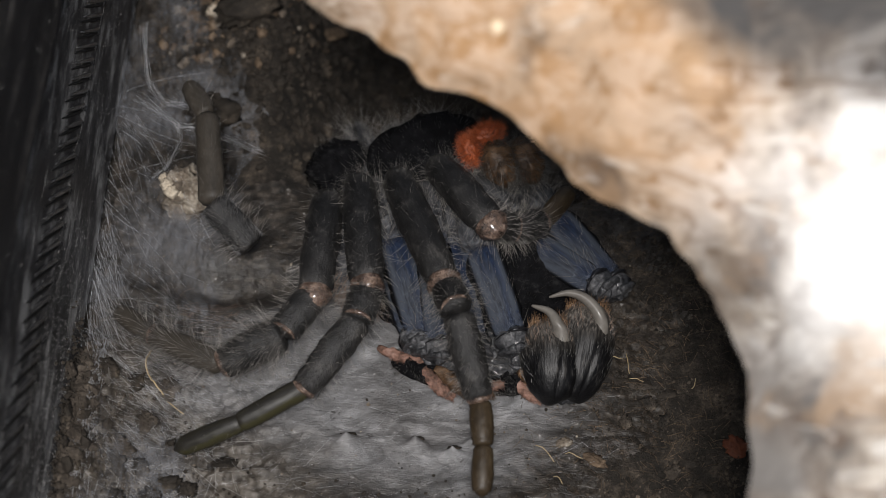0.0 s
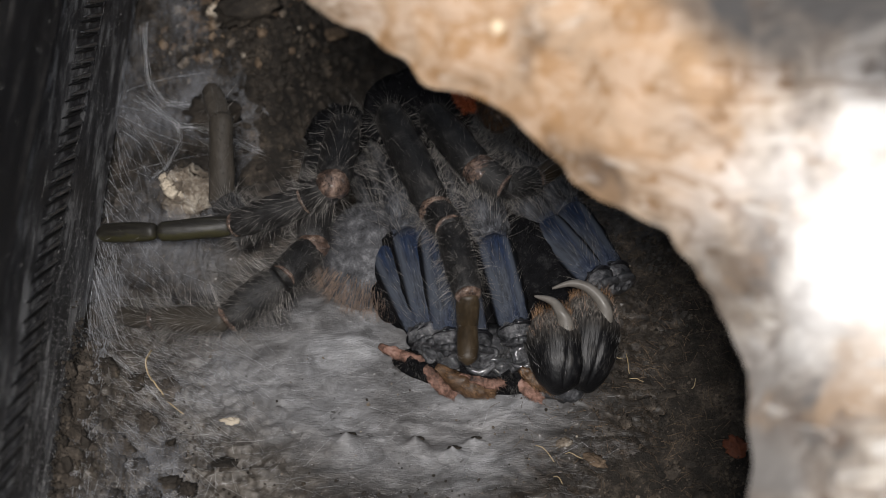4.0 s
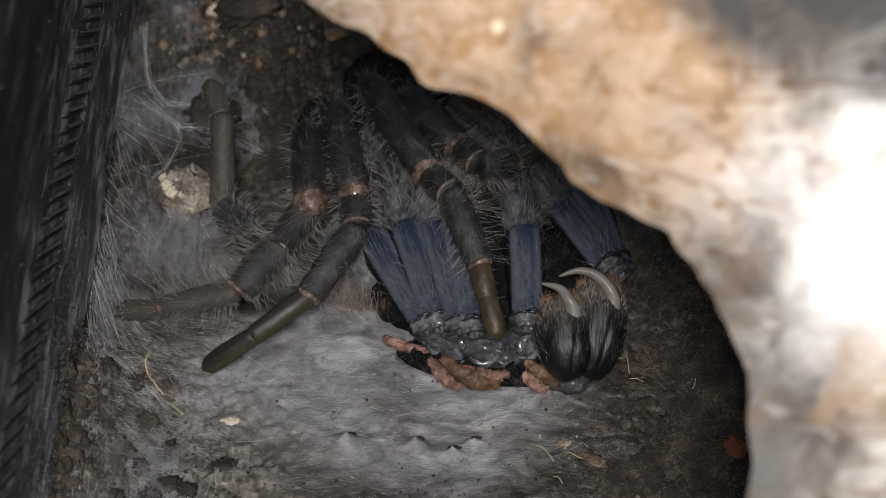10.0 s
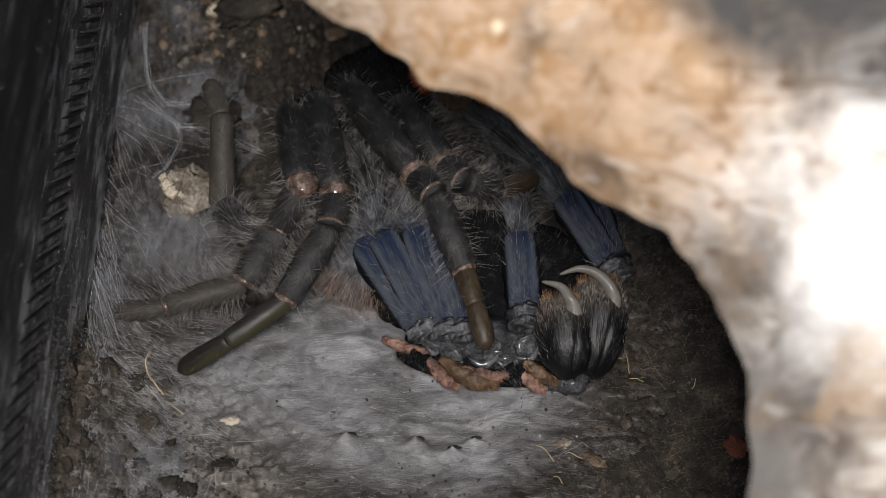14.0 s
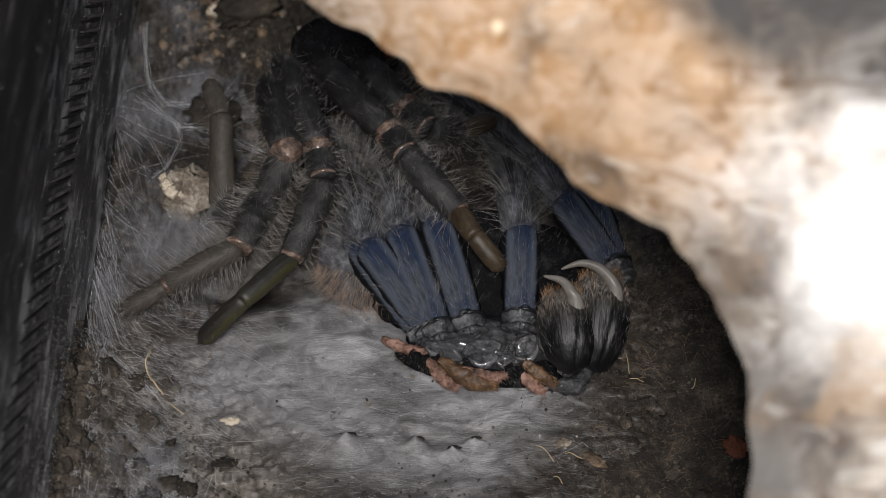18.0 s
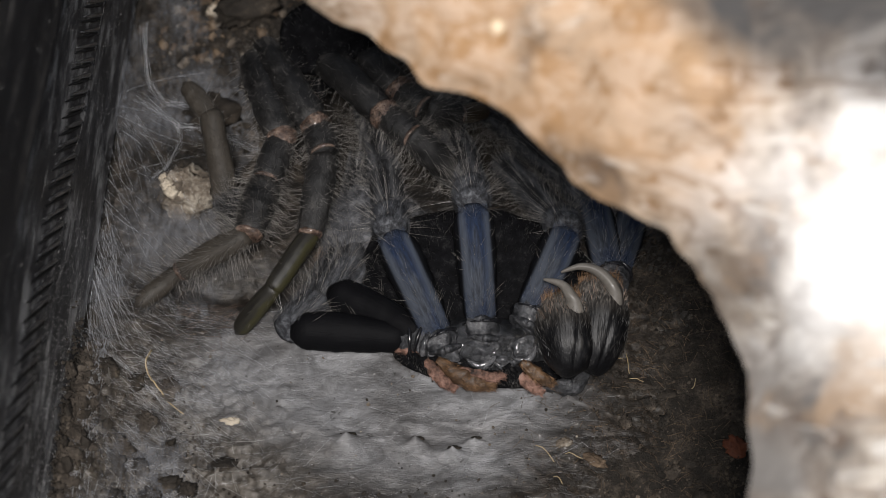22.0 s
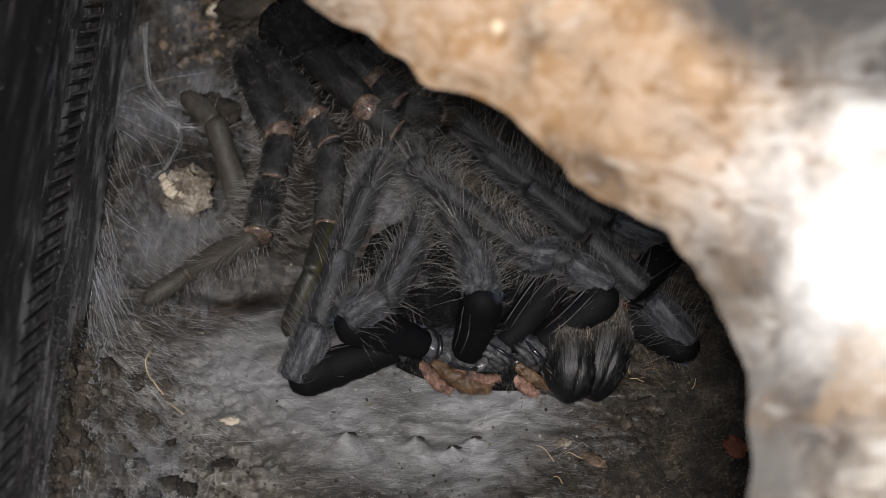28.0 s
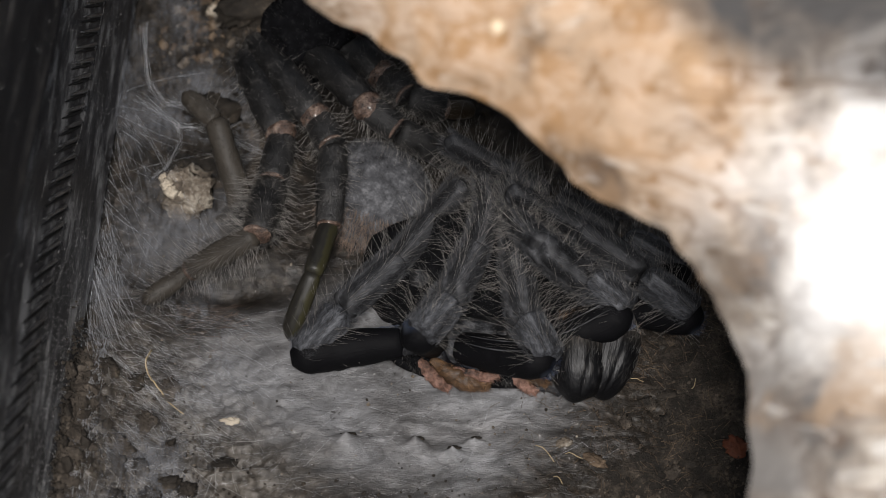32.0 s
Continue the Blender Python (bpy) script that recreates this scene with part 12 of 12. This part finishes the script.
        (26.5, (30.6, -7.9, 16.3), (40.8, -0.1, 9.5), (29.9, 3.8, 9.5), (18.0, 10.8, 9.5), (8.0, 17.6, 9.5), (1.6, 22.2, 4.6)),
        (27.5, (30.6, -8.1, 16.5), (40.8, -0.4, 9.7), (29.8, 3.6, 10.0), (17.9, 10.5, 10.0), (8.0, 17.4, 10.7), (1.6, 22.0, 5.9)),
        (28, (30.6, -8.1, 16.5), (40.4, 0.3, 9.9), (29.6, 4.3, 11.0), (18.4, 10.6, 11.0), (8.9, 16.4, 13.0), (3.1, 22.1, 8.3)),
        (28.5, (30.6, -8.1, 16.5), (40.0, 0.9, 10.8), (29.2, 5.0, 12.8), (18.7, 10.7, 12.8), (9.9, 15.6, 13.0), (4.6, 22.2, 9.3)),
        (29, (30.6, -8.1, 16.5), (39.6, 1.6, 11.4), (29.0, 5.8, 13.4), (19.2, 10.9, 13.3), (11.0, 14.9, 10.7), (6.1, 22.5, 9.3)),
        (29.5, (30.6, -8.1, 16.6), (41.2, -0.9, 10.4), (30.2, 4.0, 11.1), (18.4, 11.0, 11.1), (4.6, 17.0, 9.5), (-4.4, 22.4, 9.4)),
        (30, (30.6, -8.6, 16.8), (41.4, -2.9, 9.1), (30.6, 3.9, 9.1), (18.0, 11.0, 9.1), (4.6, 15.5, 9.1), (-6.4, 19.5, 9.1)),
        (30.5, (30.6, -8.6, 16.9), (41.4, -4.1, 8.6), (31.0, 2.1, 8.6), (18.5, 9.1, 8.6), (3.4, 14.3, 8.6), (-14.5, 19.0, 8.6)),
        (31, (30.6, -8.6, 16.9), (41.7, -4.5, 8.5), (31.1, 1.8, 8.5), (18.8, 8.8, 8.5), (3.4, 14.3, 8.5), (-14.4, 18.8, 8.5)),
        (31.5, (30.6, -8.6, 16.9), (41.9, -4.9, 8.9), (31.2, 1.6, 8.9), (19.0, 8.6, 8.9), (3.4, 14.3, 8.9), (-14.3, 18.4, 10.2)),
        (32, (30.6, -8.6, 16.9), (42.4, -4.1, 9.9), (31.3, 2.1, 9.9), (18.4, 9.0, 9.9), (7.5, 15.0, 9.9), (0.6, 18.6, 14.9)),
    ], 'far_second')
    move_parts(jaws, [(0, -1.5, -4.2, 0, -4), (1, -1.2, -4.0, 0, -4), (3, -0.9, -3.0, 0, -2), (5.5, 0.2, -1.7, 0, 0), (7, 0.6, -1.1, 0, 0), (10, 0.8, -0.3, 0, 0), (13, 0.9, 0.0, 0, 0), (16.5, 1.0, 0.4, 0, 1), (18, 1.3, 1.0, 0, 1), (20, 1.0, 1.0, 0, 1), (22, 1.1, 0.4, 0, 0), (23, 1.3, -0.4, 0, 0), (24, 1.8, -1.2, 0, -1),
                      (25.5, 1.9, -2.5, 0, -3), (27.5, 2.0, -3.6, -1, -6), (28.5, 1.7, -4.2, -1, -6), (29.2, 3.0, -3.6, -1, -6), (30, 2.0, -4.0, -1, -6), (32, 3.0, -3.8, -1, -6)])
    move_parts(TRUNK, [(0, -0.7, -1.5, 0, 0), (3.5, -0.6, -1.4, 0, 0), (5.5, 0, -0.3, 0, 0), (10, 0.2, 0.2, 0, 0), (16.5, 0, 0, 0, 0), (20, -0.1, 0, 0, 0), (23, -0.5, -0.2, 0, 0), (28, -1.2, -0.5, 0, 0), (32, -1.4, -0.1, 0, 0)])
    move_parts(ABDOMEN, [(0, 0, -0.5, 0, 0), (20, 0, 0, 0, 0), (21.5, 0, 2.0, -2, 0), (23, 0.5, 5.0, -5, 0), (28, 1.5, 10.0, -8, 0), (32, -0.5, 11.5, -8, 0)])
    fold_fangs()
    move_parts(SKIN_BODY[1:], [
        (0, 0.0, -0.0, 0.0, 0),
        (0.5, -0.5, 3.6, -0.5, 0),
        (1, 0.0, 4.0, -0.6, 0),
        (1.5, -0.2, 5.1, -0.8, 0),
        (2, -0.5, 6.1, -0.9, 0),
        (3, -1.0, 8.6, -1.3, 0),
        (4.2, -0.5, 9.8, -1.5, 0),
        (5.5, 0.0, 11.0, -1.6, 0),
        (6, -0.5, 11.3, -1.7, 0),
        (6.5, -1.0, 11.7, -1.7, 0),
        (7, -1.5, 12.0, -1.8, 0),
        (8, -2.2, 12.3, -1.8, 0),
        (9, -3.0, 12.6, -1.9, 0),
        (11, -6.0, 14.6, -2.2, 0),
        (13, -8.0, 13.1, -2.0, 0),
        (14.5, -8.0, 14.1, -2.1, 0),
        (16.5, -12.0, 18.6, -2.8, 0),
        (18, -14.0, 20.0, -3.0, 0),
        (19, -15.0, 20.0, -3.0, 0),
        (20, -16.0, 22.0, -3.3, 0),
        (20.5, -16.5, 22.5, -3.4, 0),
        (21, -17.0, 23.0, -3.4, 0),
        (21.5, -16.5, 23.0, -3.4, 0),
        (22, -16.0, 23.0, -3.4, 0),
        (22.5, -16.2, 23.2, -3.5, 0),
        (23, -16.5, 23.5, -3.5, 0),
        (23.5, -18.8, 24.8, -3.7, 0),
        (24, -21.0, 26.0, -3.9, 0),
        (24.5, -20.5, 25.8, -3.9, 0),
        (25, -20.0, 25.5, -3.8, 0),
        (25.6, -20.0, 25.1, -3.8, 0),
        (26.2, -20.0, 24.8, -3.7, 0),
        (26.8, -20.0, 24.4, -3.7, 0),
        (27.5, -20.0, 24.0, -3.6, 0),
        (28, -19.9, 24.1, -3.6, 0),
        (28.5, -19.9, 24.1, -3.6, 0),
        (29, -19.8, 24.2, -3.6, 0),
        (29.5, -19.8, 24.2, -3.6, 0),
        (30, -19.7, 24.3, -3.6, 0),
        (30.5, -19.7, 24.3, -3.7, 0),
        (31, -19.6, 24.4, -3.7, 0),
        (31.5, -19.6, 24.4, -3.7, 0),
        (32, -19.5, 24.5, -3.7, 0),
    ])
    move_parts(SKIN_BODY[:1], [
        (0, 0.0, -0.0, 0.0, 0),
        (1, 0.0, 2.8, -1.2, 0),
        (2, -0.2, 4.3, -1.8, 0),
        (4.2, -0.3, 6.8, -2.9, 0),
        (6, -0.2, 7.9, -3.4, 0),
        (7, -0.8, 8.4, -3.6, 0),
        (9, -1.5, 8.8, -3.8, 0),
        (13, -4.0, 9.2, -3.9, 0),
        (16.5, -6.0, 13.0, -5.6, 0),
        (19, -7.5, 14.0, -6.0, 0),
        (20.5, -8.2, 15.8, -6.8, 0),
        (21.5, -8.2, 16.1, -6.9, 0),
        (22.5, -8.1, 16.3, -7.0, 0),
        (23.5, -9.4, 17.3, -7.4, 0),
        (24.5, -10.2, 18.0, -7.7, 0),
        (25.6, -10.0, 17.6, -7.5, 0),
        (26.8, -10.0, 17.1, -7.3, 0),
        (28, -10.0, 16.8, -7.2, 0),
        (29, -9.9, 16.9, -7.2, 0),
        (30, -9.9, 17.0, -7.3, 0),
        (31, -9.8, 17.1, -7.3, 0),
        (32, -9.8, 17.2, -7.3, 0),
        (32, -9.8, 17.2, -7.3, 0),
    ])


motions()
